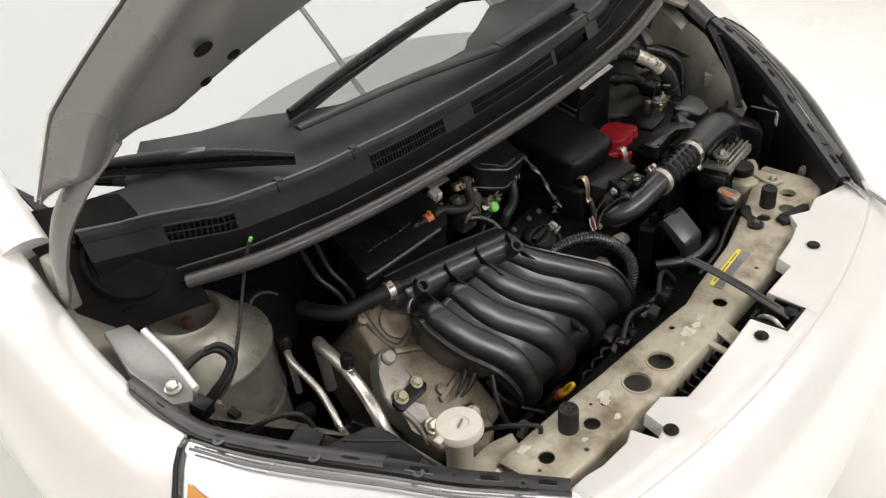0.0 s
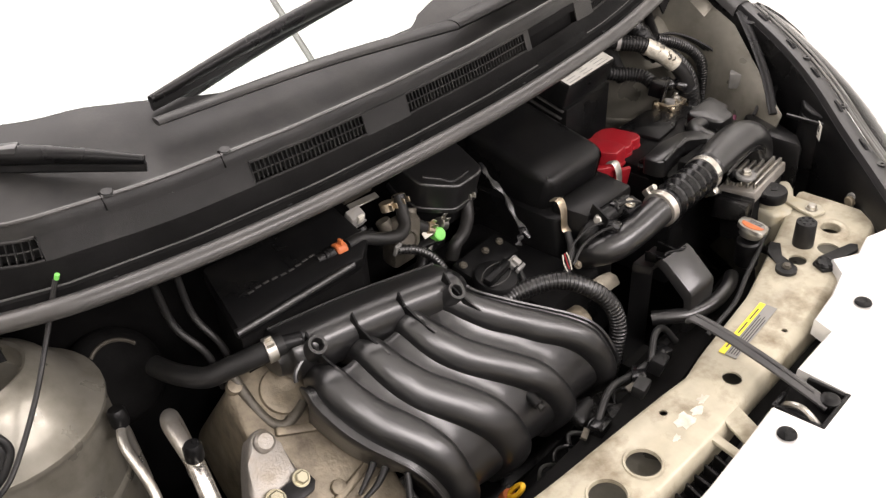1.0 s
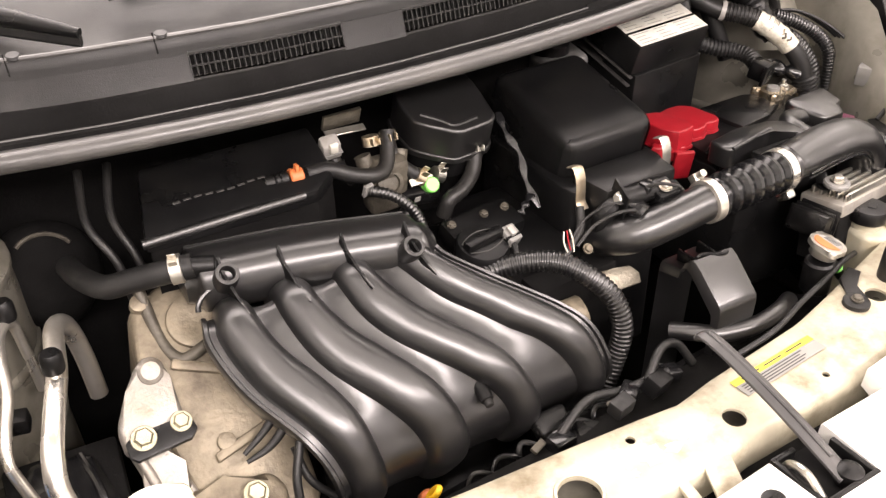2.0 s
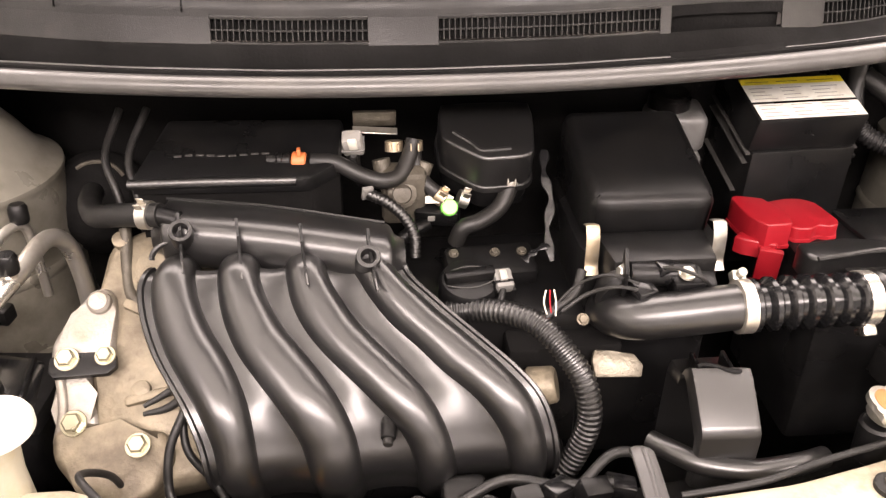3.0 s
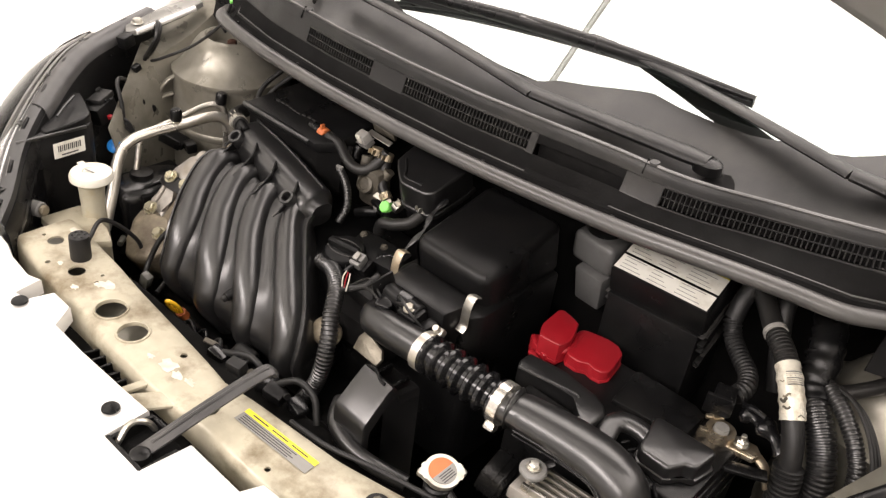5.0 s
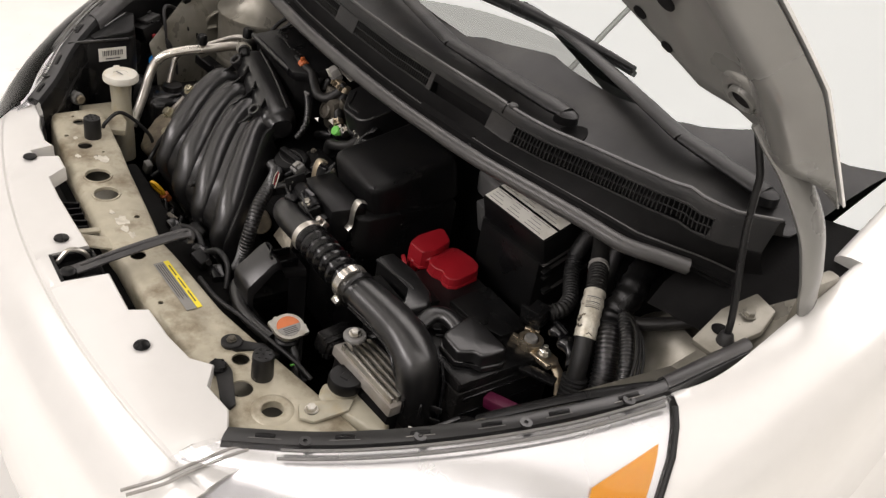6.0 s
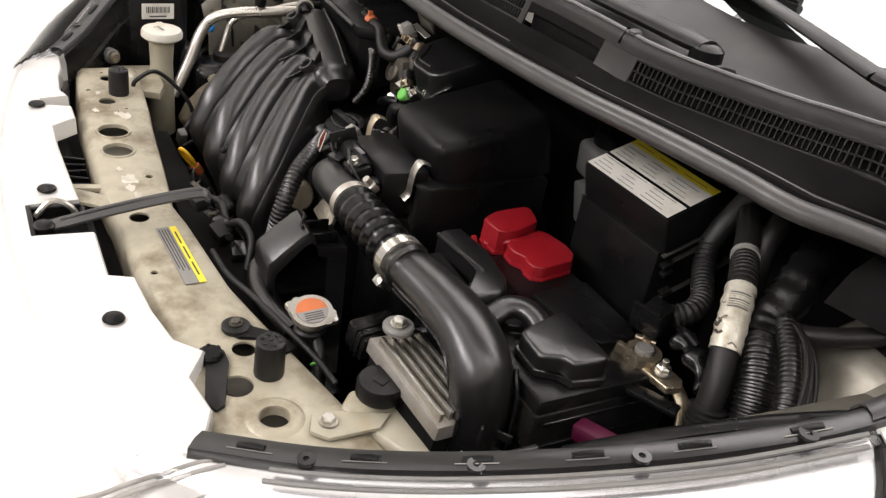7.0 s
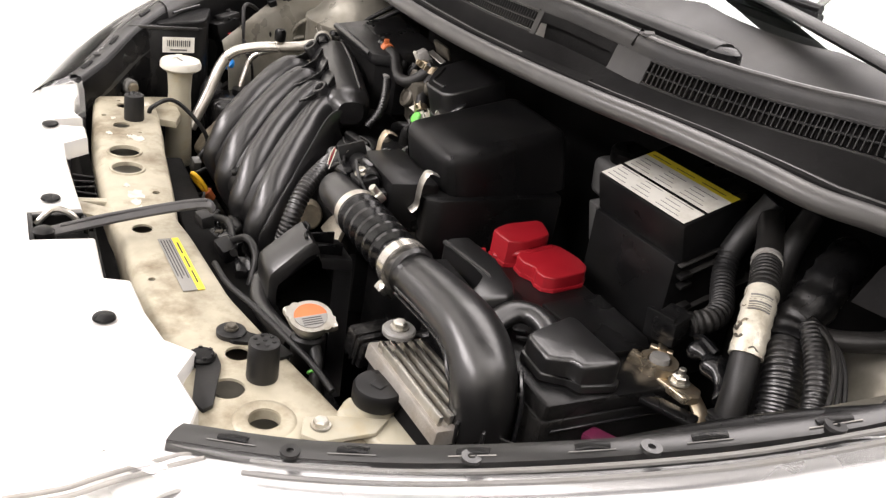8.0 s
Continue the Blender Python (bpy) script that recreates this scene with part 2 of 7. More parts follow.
def domed(outline, z0, z1, r, tilt=0.0, steps=4):
    """A soft-edged block over an outline; tilt lowers its top along y."""
    n = len(outline)
    cx, cy = sum(p[0] for p in outline) / n, sum(p[1] for p in outline) / n
    dense = []
    for i in range(n):
        p0, p1, p2, p3 = (Vector((*outline[(i + k) % n], 0)) for k in (-1, 0, 1, 2))
        for k in range(4):
            t = k / 4
            dense.append(p1.lerp(p2, t) * 0.6 + 0.4 * 0.5 * ((2 * p1) + (p2 - p0) * t + (2 * p0 - 5 * p1 + 4 * p2 - p3) * t * t + (3 * p1 - p0 - 3 * p2 + p3) * t ** 3))
    size = max(math.hypot(p[0] - cx, p[1] - cy) for p in outline)
    rows = []

    def ring(inset, z):
        out = []
        for p in dense:
            d = Vector((p.x - cx, p.y - cy, 0))
            k = max(0.05, 1 - inset / max(0.5 * size, d.length))
            y = cy + d.y * k
            out.append((cx + d.x * k, y, z + tilt * (y - cy) * (z - z0) / (z1 - z0)))
        return out
    rows.append(ring(0, z0))
    rows.append(ring(0, z1 - r))
    for i in range(1, steps + 1):
        a = math.pi / 2 * i / steps
        rows.append(ring(r * (1 - math.cos(a)), z1 - r + r * math.sin(a)))
    rows.append(ring(size * 0.6, z1 + 0.0006))
    bm = loft(rows, closed=True)
    bm.verts.ensure_lookup_table()
    bm.faces.new(bm.verts[-len(dense):])
    bm.faces.new(list(reversed(bm.verts[:len(dense)])))
    return bm


def loft(rows, bm=None, thick=0.0, closed=False):
    """A sheet through rows of points, given a thickness."""
    bm = bm or bmesh.new()
    grid = [[bm.verts.new(p) for p in row] for row in rows]
    faces = []
    for a, b in zip(grid, grid[1:]):
        n = len(a)
        for k in range(n if closed else n - 1):
            faces.append(bm.faces.new((a[k], a[(k + 1) % n], b[(k + 1) % n], b[k])))
    if thick:
        bmesh.ops.recalc_face_normals(bm, faces=faces)
        bmesh.ops.solidify(bm, geom=faces, thickness=thick)
    return bm


def along(p, q):
    """The turn and place that lay z from p to q."""
    d = Vector(q) - Vector(p)
    return Matrix.Translation(p) @ d.to_track_quat("Z", "Y").to_matrix().to_4x4()


def rod(p, q, r, r2=None, seg=18, bm=None):
    length = (Vector(q) - Vector(p)).length
    r2 = r if r2 is None else r2
    c = min(r, r2) * 0.15
    return lathe([(r - c, 0), (r, c), (r2, length - c), (r2 - c, length)], seg, bm, along(p, q))


def cut(ob, holes):
    """Real round holes through a plate: (x, y, radius)."""
    bm = bmesh.new()
    for x, y, r in holes:
        rod((x, y, 0.70), (x, y, 0.90), r, seg=28, bm=bm)
    me = bpy.data.meshes.new("tool")
    bm.to_mesh(me)
    bm.free()
    tool = new("tool", me)
    mod = ob.modifiers.new("holes", "BOOLEAN")
    mod.object, mod.operation, mod.solver = tool, "DIFFERENCE", "EXACT"
    done = bpy.data.meshes.new_from_object(ob.evaluated_get(bpy.context.evaluated_depsgraph_get()))
    ob.modifiers.clear()
    ob.data = done
    done.shade_smooth()
    done.set_sharp_from_angle(angle=radians(35))
    bpy.data.objects.remove(tool)
    bpy.data.meshes.remove(me)


def table(x, rows):
    """Values between rows of (x, a, b, ...)."""
    rows = np.array(rows)
    return [float(np.interp(x, rows[:, 0], rows[:, k])) for k in range(1, rows.shape[1])]


def bolt(parent, at, up=(0, 0, 1), r=0.007, mat=None, washer=True, name="bolt"):
    bm = lathe([(r * 0.75, 0), (r, 0.0006), (r, r * 0.8), (r * 0.8, r)], 6, m=along(at, Vector(at) + Vector(up)))
    if washer:
        lathe([(r * 1.25, -0.0005), (r * 1.32, 0.0004), (r * 1.25, 0.0018)], 20, bm, along(at, Vector(at) + Vector(up)))
    return part(name, bm, mat or STEEL, parent)


def band_clamp(parent, at, direction, r, width=0.012, screw=(0, -1, 0.3)):
    d = Vector(direction).normalized()
    p = Vector(at) - d * width / 2
    c = part("hose_clamp", lathe([(r, 0), (r + 0.0022, 0.0006), (r + 0.0022, width - 0.0006), (r, width)], 32, m=along(p, p + d)), TUBEALU, parent, "bright steel worm-drive clamp")
    s = Vector(screw).normalized()
    s = (s - d * s.dot(d)).normalized()
    q = Vector(at) + s * (r + 0.006)
    cross = d.cross(s)
    bm = box((0.012, 0.014, 0.010), bevel=0.002)
    bmesh.ops.transform(bm, matrix=Matrix.Translation(q) @ Matrix((cross, d, s)).transposed().to_4x4(), verts=bm.verts)
    rod(q - cross * 0.004, q + cross * 0.016, 0.0045, bm=bm, seg=12)
    part("clamp_screw", bm, STEEL, c)
    return c


def spring_clip(parent, at, direction, r, mat=None):
    d = Vector(direction).normalized()
    p = Vector(at) - d * 0.006
    bm = lathe([(r, 0), (r + 0.0015, 0.0005), (r + 0.0015, 0.0115), (r, 0.012)], 24, m=along(p, p + d))
    s = Vector((0, -0.5, 1))
    s = (s - d * s.dot(d)).normalized()
    cross = d.cross(s)
    for k in (-1, 1):
        q = Vector(at) + s * (r + 0.004) + cross * 0.004 * k
        b2 = box((0.0015, 0.008, 0.009), bevel=0.0004, seg=1)
        bmesh.ops.transform(b2, matrix=Matrix.Translation(q) @ Matrix((cross, d, s)).transposed().to_4x4(), verts=b2.verts)
        me = bpy.data.meshes.new("t")
        b2.to_mesh(me)
        b2.free()
        bm.from_mesh(me)
        bpy.data.meshes.remove(me)
    return part("spring_clip", bm, mat or STEEL, parent, "spring hose clip")


# ---- the room ----
def room():
    half, back, front = 5.0, 6.0, -4.5
    part("floor", prism([(-half, front), (half, front), (half, back), (-half, back)], -0.1, 0.0), FLOORM)
    tagged(bpy.data.objects["floor"], "smooth pale epoxy workshop floor", "floor", kind="structure")
    # Unseen walls, assumed; the white ones bounce light back onto the car.
    walls = {"wall_west": [(-half - 0.15, front), (-half, front), (-half, back), (-half - 0.15, back)],
             "wall_east": [(half, front), (half + 0.15, front), (half + 0.15, back), (half, back)],
             "wall_north": [(-half, back), (half, back), (half, back + 0.15), (-half, back + 0.15)],
             "wall_south": [(-half, front - 0.15), (half, front - 0.15), (half, front), (-half, front)]}
    for name, outline in walls.items():
        # The front wall is added dark to deepen contrast in the bay.
        dark = name == "wall_south"
        tagged(part(name, prism(outline, 0.0, CEIL), DARKWALL if dark else WALLM), "unseen dark front wall added to cut fill light" if dark else "assumed white wall out of view, bouncing light", "wall", kind="structure")
    bm = prism([(-half, front), (half, front), (half, back), (-half, back)], CEIL, CEIL + 0.1)
    tagged(part("ceiling", bm, WALLM), "plain white workshop ceiling", "ceiling", kind="structure")
    for x in (-3.15, -1.05, 1.05, 3.15):
        bm = box((0.014, 5.5, 0.04), (x, 0.6, CEIL - 0.071), bevel=0.004)
        tagged(part("ceiling_batten", bm, WALLM), "slim grey ceiling batten between light panels", "batten", "ceiling battens", "structure")
    for x in (-2.4, 2.4):
        bm = box((0.28, 0.10, CEIL - 0.01), (x, back - 0.055, CEIL / 2), bevel=0.01)
        tagged(part("pilaster", bm, WALLM), "white painted pilaster on the far wall", "pilaster", kind="structure")


room()

# ---- car body ----
SEAL = [(-0.66, 0.50, 1.010), (-0.63, 0.477, 1.022), (-0.54, 0.40, 1.045), (-0.405, 0.366, 1.048), (-0.25, 0.353, 1.046), (-0.10, 0.347, 1.047),
        (0.04, 0.345, 1.050), (0.18, 0.348, 1.056), (0.32, 0.357, 1.063), (0.40, 0.369, 1.067), (0.45, 0.380, 1.068), (0.52, 0.400, 1.066), (0.574, 0.418, 1.062), (0.61, 0.446, 1.060), (0.64, 0.475, 1.056), (0.69, 0.54, 1.030)]
# how far the slotted panel leaves the seal: x, back, up
LEAVE = [(-0.72, 0.010, 0.040), (-0.655, 0.005, 0.022), (-0.56, 0, 0.004), (-0.45, 0, 0), (0.20, 0, 0), (0.27, 0.008, -0.006), (0.34, 0.012, -0.0125), (0.385, 0.015, -0.014), (0.424, 0.024, -0.015), (0.465, 0.026, -0.013), (0.508, 0.021, -0.0075), (0.555, 0.011, 0.002), (0.588, 0.009, 0.007), (0.619, -0.009, 0.004), (0.652, -0.031, 0.014), (0.70, -0.05, 0.045)]
STRIP_R = [(0.47, -0.065, 0.832), (0.535, 0.010, 0.853), (0.59, 0.081, 0.878), (0.639, 0.147, 0.907), (0.679, 0.212, 0.933), (0.712, 0.279, 0.957), (0.742, 0.36, 0.985), (0.765, 0.46, 1.03)]
STRIP_L = [(-0.47, -0.065, 0.825), (-0.515, -0.022, 0.845), (-0.583, 0.033, 0.880), (-0.64, 0.095, 0.910), (-0.693, 0.158, 0.932), (-0.74, 0.223, 0.950), (-0.772, 0.293, 0.960), (-0.785, 0.40, 0.985)]
EDGE_R = [(0.735, 0.33, 0.978), (0.745, 0.36, 0.99), (0.762, 0.41, 1.01), (0.772, 0.47, 1.045), (0.775, 0.54, 1.085), (0.770, 0.62, 1.12), (0.76, 0.74, 1.15)]
EDGE_L = [(-0.755, 0.27, 0.945), (-0.765, 0.31, 0.955), (-0.778, 0.37, 0.97), (-0.785, 0.45, 1.00), (-0.785, 0.53, 1.05), (-0.78, 0.62, 1.10), (-0.77, 0.74, 1.14)]


def seal_at(x):
    return table(x, SEAL)


def above_seal(x, a, b):
    """A point of the cowl behind the seal; the panel leaves the seal towards the passenger's end."""
    y, z = seal_at(x)
    back, up = table(x, LEAVE)
    f = max(0.0, min(1.0, b / 0.03))
    f = f * f * (3 - 2 * f)
    return (x, y + a + back * f, z + b + up * f)


car = thing("car_body", "silver-beige car body with the bonnet open", "car")


def fender(edge, s, strip):
    """Front wing; its first rows follow the headlight's rear outline."""
    own = ((-0.004, -0.05), (-0.002, -0.004), (0.004, 0.004), (0.03, 0.012), (0.07, 0.004), (0.10, -0.03), (0.115, -0.10), (0.12, -0.25), (0.11, -0.42))
    end = strip[6]
    lens = lens_row(Vector(end), 1.0, s, 0.0)
    rows = []
    for p in smooth_path([end] + [q for q in edge if q[1] > end[1] + 0.03], 5):
        w = min(1.0, (p.y - end[1]) / 0.16)
        w = w * w * (3 - 2 * w)
        row = []
        for (a, b), q in zip(own, lens):
            target = Vector((p.x + s * a, p.y, p.z + b))
            start = p + (Vector(q) - Vector(end)) + Vector((0.001 * s, 0.004, 0.0))
            row.append(start.lerp(target, w))
        rows.append(row)
    part("fender", loft(rows, thick=0.004), PAINT, car)


def headlight(strip, s):
    path = smooth_path(strip[:7], 4)
    head = part("headlight", _lens(path, s, 0.0), LENS, car, "clear moulded headlight with amber corner")
    part("reflector", _lens(path, s, 0.010), CHROME, head)
    rows = []
    for i in range(9):
        f = 0.84 + 0.13 * i / 8
        k = f * (len(path) - 1)
        p = path[int(k)].lerp(path[min(int(k) + 1, len(path) - 1)], k - int(k))
        row = [Vector(q) for q in lens_row(p, f, s, 0.004)]
        line = []
        for j in range(6):
            u = 3.4 + (0.97 - f) * 6
            u = u + (5.6 - u) * j / 5
            line.append(row[int(u)].lerp(row[int(u) + 1], u - int(u)))
        rows.append(line)
    part("amber_reflector", loft(rows, thick=0.002), AMBER, head)
    bm = bmesh.new()
    for off in (0.012, 0.02):
        sweep(bm, [(p.x + s * off, p.y - off, p.z + 0.001 - off * 0.3) for p in path[3:]], 0.0022, 6)
    part("trim_line", bm, GREYP, head)
    for off in ((0.0, 0.009) if s > 0 else ()):
        part("front_gasket", sweep(bmesh.new(), smooth_path([(s * (x + off), y + off * 0.4, z + 0.001) for x, y, z in [(0.4930, -0.0510, 0.8280), (0.4840, -0.0750, 0.8180), (0.4790, -0.0990, 0.8100), (0.4760, -0.1230, 0.8030), (0.4730, -0.1470, 0.7950), (0.4620, -0.1870, 0.7850)]], 4), 0.0022, 8), PALEG, head, "grey joint line")
    part("rear_gasket", sweep(bmesh.new(), lens_row(path[-1], 1.0, s, 0.001)[2:], 0.0035, 8), RUBBER, head, "dark gasket round the lens end")


LENS_SHAPE = ((0.006, -0.006), (0.012, -0.002), (0.03, -0.006), (0.05, -0.018), (0.075, -0.04), (0.10, -0.075), (0.115, -0.115), (0.12, -0.16), (0.115, -0.22))


def lens_row(p, f, s, sink):
    k = 1.25 - 0.35 * f
    turn = radians(-102 + 92 * f)
    d = (math.cos(turn), math.sin(turn))
    row = []
    for a, b in LENS_SHAPE:
        back = 0.075 * f ** 4 * min(1.6, -b / 0.1)
        row.append((p.x + s * d[0] * (a - sink) * k, p.y + d[1] * (a - sink) * k - back, p.z + b * k - sink * 0.7))
    return row


def _lens(path, s, sink, first=0, last=9, start=0.0, stop=1.0):
    rows = []
    for i, p in enumerate(path):
        f = i / (len(path) - 1)
        if start <= f <= stop:
            rows.append(lens_row(p, f, s, sink)[first:last])
    return loft(rows, thick=0.002)


headlight(STRIP_R, 1)
headlight(STRIP_L, -1)
fender(EDGE_R, 1, STRIP_R)
fender(EDGE_L, -1, STRIP_L)


def edge_strip(strip, s):
    """The black clipped edge trim behind each headlight."""
    t = thing("edge_trim", "black plastic edge trim clipped behind the headlight", "trim", "headlight edge trims")
    path = smooth_path(strip, 4)
    rows = []
    for p in path:
        d = (-0.70 * s, 0.71)
        rows.append([(p.x + d[0] * a, p.y + d[1] * a, p.z + b) for a, b in ((-0.012, -0.012), (-0.010, 0.0), (0.0, 0.003), (0.012, 0.001), (0.02, -0.012), (0.026, -0.05))])
    part("strip", loft(rows, thick=0.002), SATIN, t)
    for i in range(2, len(path), 4):
        p = path[i]
        d = (path[min(i + 1, len(path) - 1)] - path[i - 1]).normalized()
        part("clip", tube([p - d * 0.012 + Vector((0, 0, 0.003)), p + Vector((0, 0, 0.004)), p + d * 0.012 + Vector((0, 0, 0.003))], 0.0032, 8, squash=0.6), PLASTIC, t)
    for i in range(4, len(path) - 1, 6):
        p = path[i]
        part("screw_ear", lathe([(0.0028, 0), (0.0075, 0), (0.0075, 0.003), (0.0028, 0.003), (0.0028, 0)], 16, m=pose(p.x + 0.005 * s, p.y - 0.004, p.z + 0.001), caps=False), SATIN, t)
    # Thin pale lines put the glints of lit slot edges into colour.
    for i in range(1, len(path) - 2, 4):
        p, q = path[i], path[i + 2]
        d = (q - p).normalized()
        c = (p + q) / 2 + Vector((0.006 * s, -0.005, 0.0022))
        side = Vector((0.70 * s, -0.71, -0.05)) * 0.0036
        r = 0.40 * (q - p).length
        loop = [c - d * r - side, c + d * r - side, c + d * (r + 0.003), c + d * r + side, c - d * r + side, c - d * (r + 0.003), c - d * r - side]
        part("slot_glint", sweep(bmesh.new(), loop[:2] if i % 2 else loop[:3], 0.0005, 6, caps=False), PALEG if i % 3 == 0 else GREYP, t, "pale line for the glint on a slot edge")


edge_strip(STRIP_R, 1)
edge_strip(STRIP_L, -1)

# front panel: a painted top with stepped inner edge
INNER = [(-0.475, -0.06), (-0.43, -0.062), (-0.40, -0.07), (-0.345, -0.074), (-0.322, -0.066), (-0.314, -0.105), (-0.290, -0.100), (-0.282, -0.066), (-0.240, -0.066), (-0.216, -0.098), (-0.15, -0.099),
         (-0.062, -0.096), (0.0, -0.093), (0.004, -0.152), (0.076, -0.152), (0.080, -0.086), (0.172, -0.086), (0.182, -0.06), (0.246, -0.055), (0.30, -0.044), (0.325, -0.02), (0.36, -0.042), (0.41, -0.034), (0.475, -0.062), (0.50, -0.060), (0.515, -0.060)]


def front_panel():
    def plan(x):
        return 0.26 * x * x
    dense = []
    for (x0, y0), (x1, y1) in zip(INNER, INNER[1:]):
        k = max(1, int(abs(x1 - x0) / 0.02))
        dense += [(x0 + (x1 - x0) * i / k, y0 + (y1 - y0) * i / k) for i in range(k)]
    dense.append(INNER[-1])
    rows = []
    for x, y in dense:
        yc = plan(x)
        line = -0.165 + yc
        near = max(y, line + 0.006)
        w = max(0.0, min(1.0, (abs(x) - 0.42) / 0.10))
        lift = 0.012 * w
        row = [(x, near + 0.001, 0.780), (x, near, 0.8035 + lift), (x, near - 0.002, 0.8055 + lift), (x, (near + line) / 2 - 0.002, 0.8045 + lift * 0.75), (x, line - 0.006, 0.799 + lift * 0.4), (x, line - 0.010, 0.7945 + lift * 0.3), (x, line - 0.014, 0.797), (x, line - 0.03, 0.789)]
        row += [(x * (1 + 0.02 * i), line - a, b) for i, (a, b) in enumerate(((0.055, 0.770), (0.08, 0.735), (0.10, 0.68), (0.108, 0.60), (0.105, 0.50)))]
        rows.append(row)
    part("front_panel", loft(rows, thick=0.003), PAINT, car)
    rows = []
    for s in (-1, 1):
        side = []
        for x, y in ((0.47, -0.07), (0.56, -0.02), (0.66, 0.08), (0.75, 0.22), (0.82, 0.38), (0.86, 0.55)):
            side.append([(s * (x + a * 0.6), y - a * 0.7, z) for a, z in ((0.0, 0.74), (0.04, 0.72), (0.075, 0.66), (0.09, 0.58), (0.085, 0.46), (0.06, 0.30))])
        part("bumper_corner", loft(side, thick=0.004), PAINT, car)
    for x, y in ((-0.29, -0.112), (-0.03, -0.126), (0.253, -0.094)):
        z = 0.806
        pin = lathe([(0.0105, 0), (0.0115, 0.001), (0.0105, 0.003), (0.006, 0.0045)], 18, m=pose(x, y, z))
        tagged(part("push_pin", pin, PLASTIC), "black plastic push pin in the painted front panel", "fastener", "push pins of the front panel")


front_panel()


def bay_shell():
    """Inner sheet metal: aprons, firewall and strut towers, over an added dark undersheet."""
    for s, strip in ((1, STRIP_R), (-1, STRIP_L)):
        rows = []
        for p in smooth_path(strip, 3):
            rows.append([(p.x - s * a, p.y + a * 0.7, p.z - b) for a, b in ((0.014, 0.008), (0.018, 0.020), (0.020, 0.060), (0.021, 0.16), (0.022, 0.30), (0.022, 0.45))])
        part("headlight_back", loft(rows, thick=0.002), PLASTIC, car, "black plastic back of the headlight")
        rows = []
        for p in smooth_path(strip[3:8] if s < 0 else strip[6:8], 4):
            rows.append([(p.x - s * a, p.y + a * 0.55, p.z + b) for a, b in ((-0.006, 0.003), (-0.003, 0.0055), (0.006, 0.005), (0.014, 0.0), (0.020, -0.010), (0.022, -0.020))])
        part("fender_flange", loft(rows, thick=0.002), TRIM, car, "faded grey flange strip along the wing edge")
        rows = [[(s * 0.60, 0.20, 0.86), (s * 0.60, 0.215, 0.80), (s * 0.60, 0.22, 0.70), (s * 0.60, 0.22, 0.60), (s * 0.60, 0.22, 0.5)]]
        edge = EDGE_R[1:] if s > 0 else EDGE_L[1:]
        for p in smooth_path(edge[1:], 3):
            rows.append([(p.x - s * a, p.y + 0.01, p.z - b) for a, b in ((0.004, 0.03), (0.06, 0.05), (0.08, 0.12), (0.09, 0.27), (0.095, 0.47))])
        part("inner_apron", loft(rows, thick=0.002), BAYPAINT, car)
    for s in (-1, 1):
        cx, cy = (-0.642, 0.492) if s < 0 else (0.665, 0.56)
        for r, z0 in ((0.140, 0.84), (0.165, 0.80)):
            arc = [(cx + s * r * 0.30 * math.cos(a) + s * 0.012, cy - r * math.cos(a * 0.9) * 0.95, z0 + 0.055 * math.sin(a * 1.4)) for a in [-0.9 + 0.15 * k for k in range(13)]]
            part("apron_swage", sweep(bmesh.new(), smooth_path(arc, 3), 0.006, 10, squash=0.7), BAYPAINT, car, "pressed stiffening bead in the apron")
    rows = []
    for i in range(25):
        x = -0.70 + 1.4 * i / 24
        y, z = seal_at(x)
        rows.append([(x, y + 0.010, z - 0.006), (x, y + 0.03, z - 0.008), (x, y + 0.16, z - 0.014), (x, y + 0.19, z - 0.05), (x, y + 0.20, z - 0.3), (x, y + 0.16, z - 0.62)])
    part("firewall", loft(rows, thick=0.004), DULL, car, "black insulated firewall")
    # Dark sheet added below the bay to keep the pale floor from showing.
    part("dark_undersheet", prism([(-0.72, -0.12), (0.72, -0.12), (0.82, 0.55), (0.78, 0.70), (-0.78, 0.70), (-0.82, 0.55)], 0.42, 0.44), DULL, car)
    part("front_shield", prism([(-0.47, -0.075), (0.47, -0.075), (0.47, -0.06), (-0.47, -0.06)], 0.44, 0.755), DULL, car)
    for s in (-1, 1):
        at = pose(-0.642 if s < 0 else 0.665, 0.492 if s < 0 else 0.56, 0.0 if s < 0 else -0.02, 0, 0, 0)
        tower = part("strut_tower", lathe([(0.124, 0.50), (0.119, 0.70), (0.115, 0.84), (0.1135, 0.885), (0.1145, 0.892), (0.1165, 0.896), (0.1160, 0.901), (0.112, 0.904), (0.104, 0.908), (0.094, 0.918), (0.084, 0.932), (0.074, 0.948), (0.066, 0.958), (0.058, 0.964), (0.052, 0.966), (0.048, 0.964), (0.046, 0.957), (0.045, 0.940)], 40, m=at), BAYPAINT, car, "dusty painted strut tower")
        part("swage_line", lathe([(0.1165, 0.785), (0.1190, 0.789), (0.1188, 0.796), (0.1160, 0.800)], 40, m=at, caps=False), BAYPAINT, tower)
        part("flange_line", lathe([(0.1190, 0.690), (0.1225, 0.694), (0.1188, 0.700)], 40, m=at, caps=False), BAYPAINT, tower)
        part("strut_mount", lathe([(0.0455, 0.925), (0.044, 0.934), (0.036, 0.940), (0.030, 0.938), (0.024, 0.930)], 32, m=at), DULL, tower, "black rubber strut mount")
        part("strut_nut", lathe([(0.020, 0.930), (0.018, 0.938), (0.010, 0.940), (0.009, 0.954), (0.006, 0.956)], 6, m=at), RUST, tower, "rusty strut nut")


bay_shell()


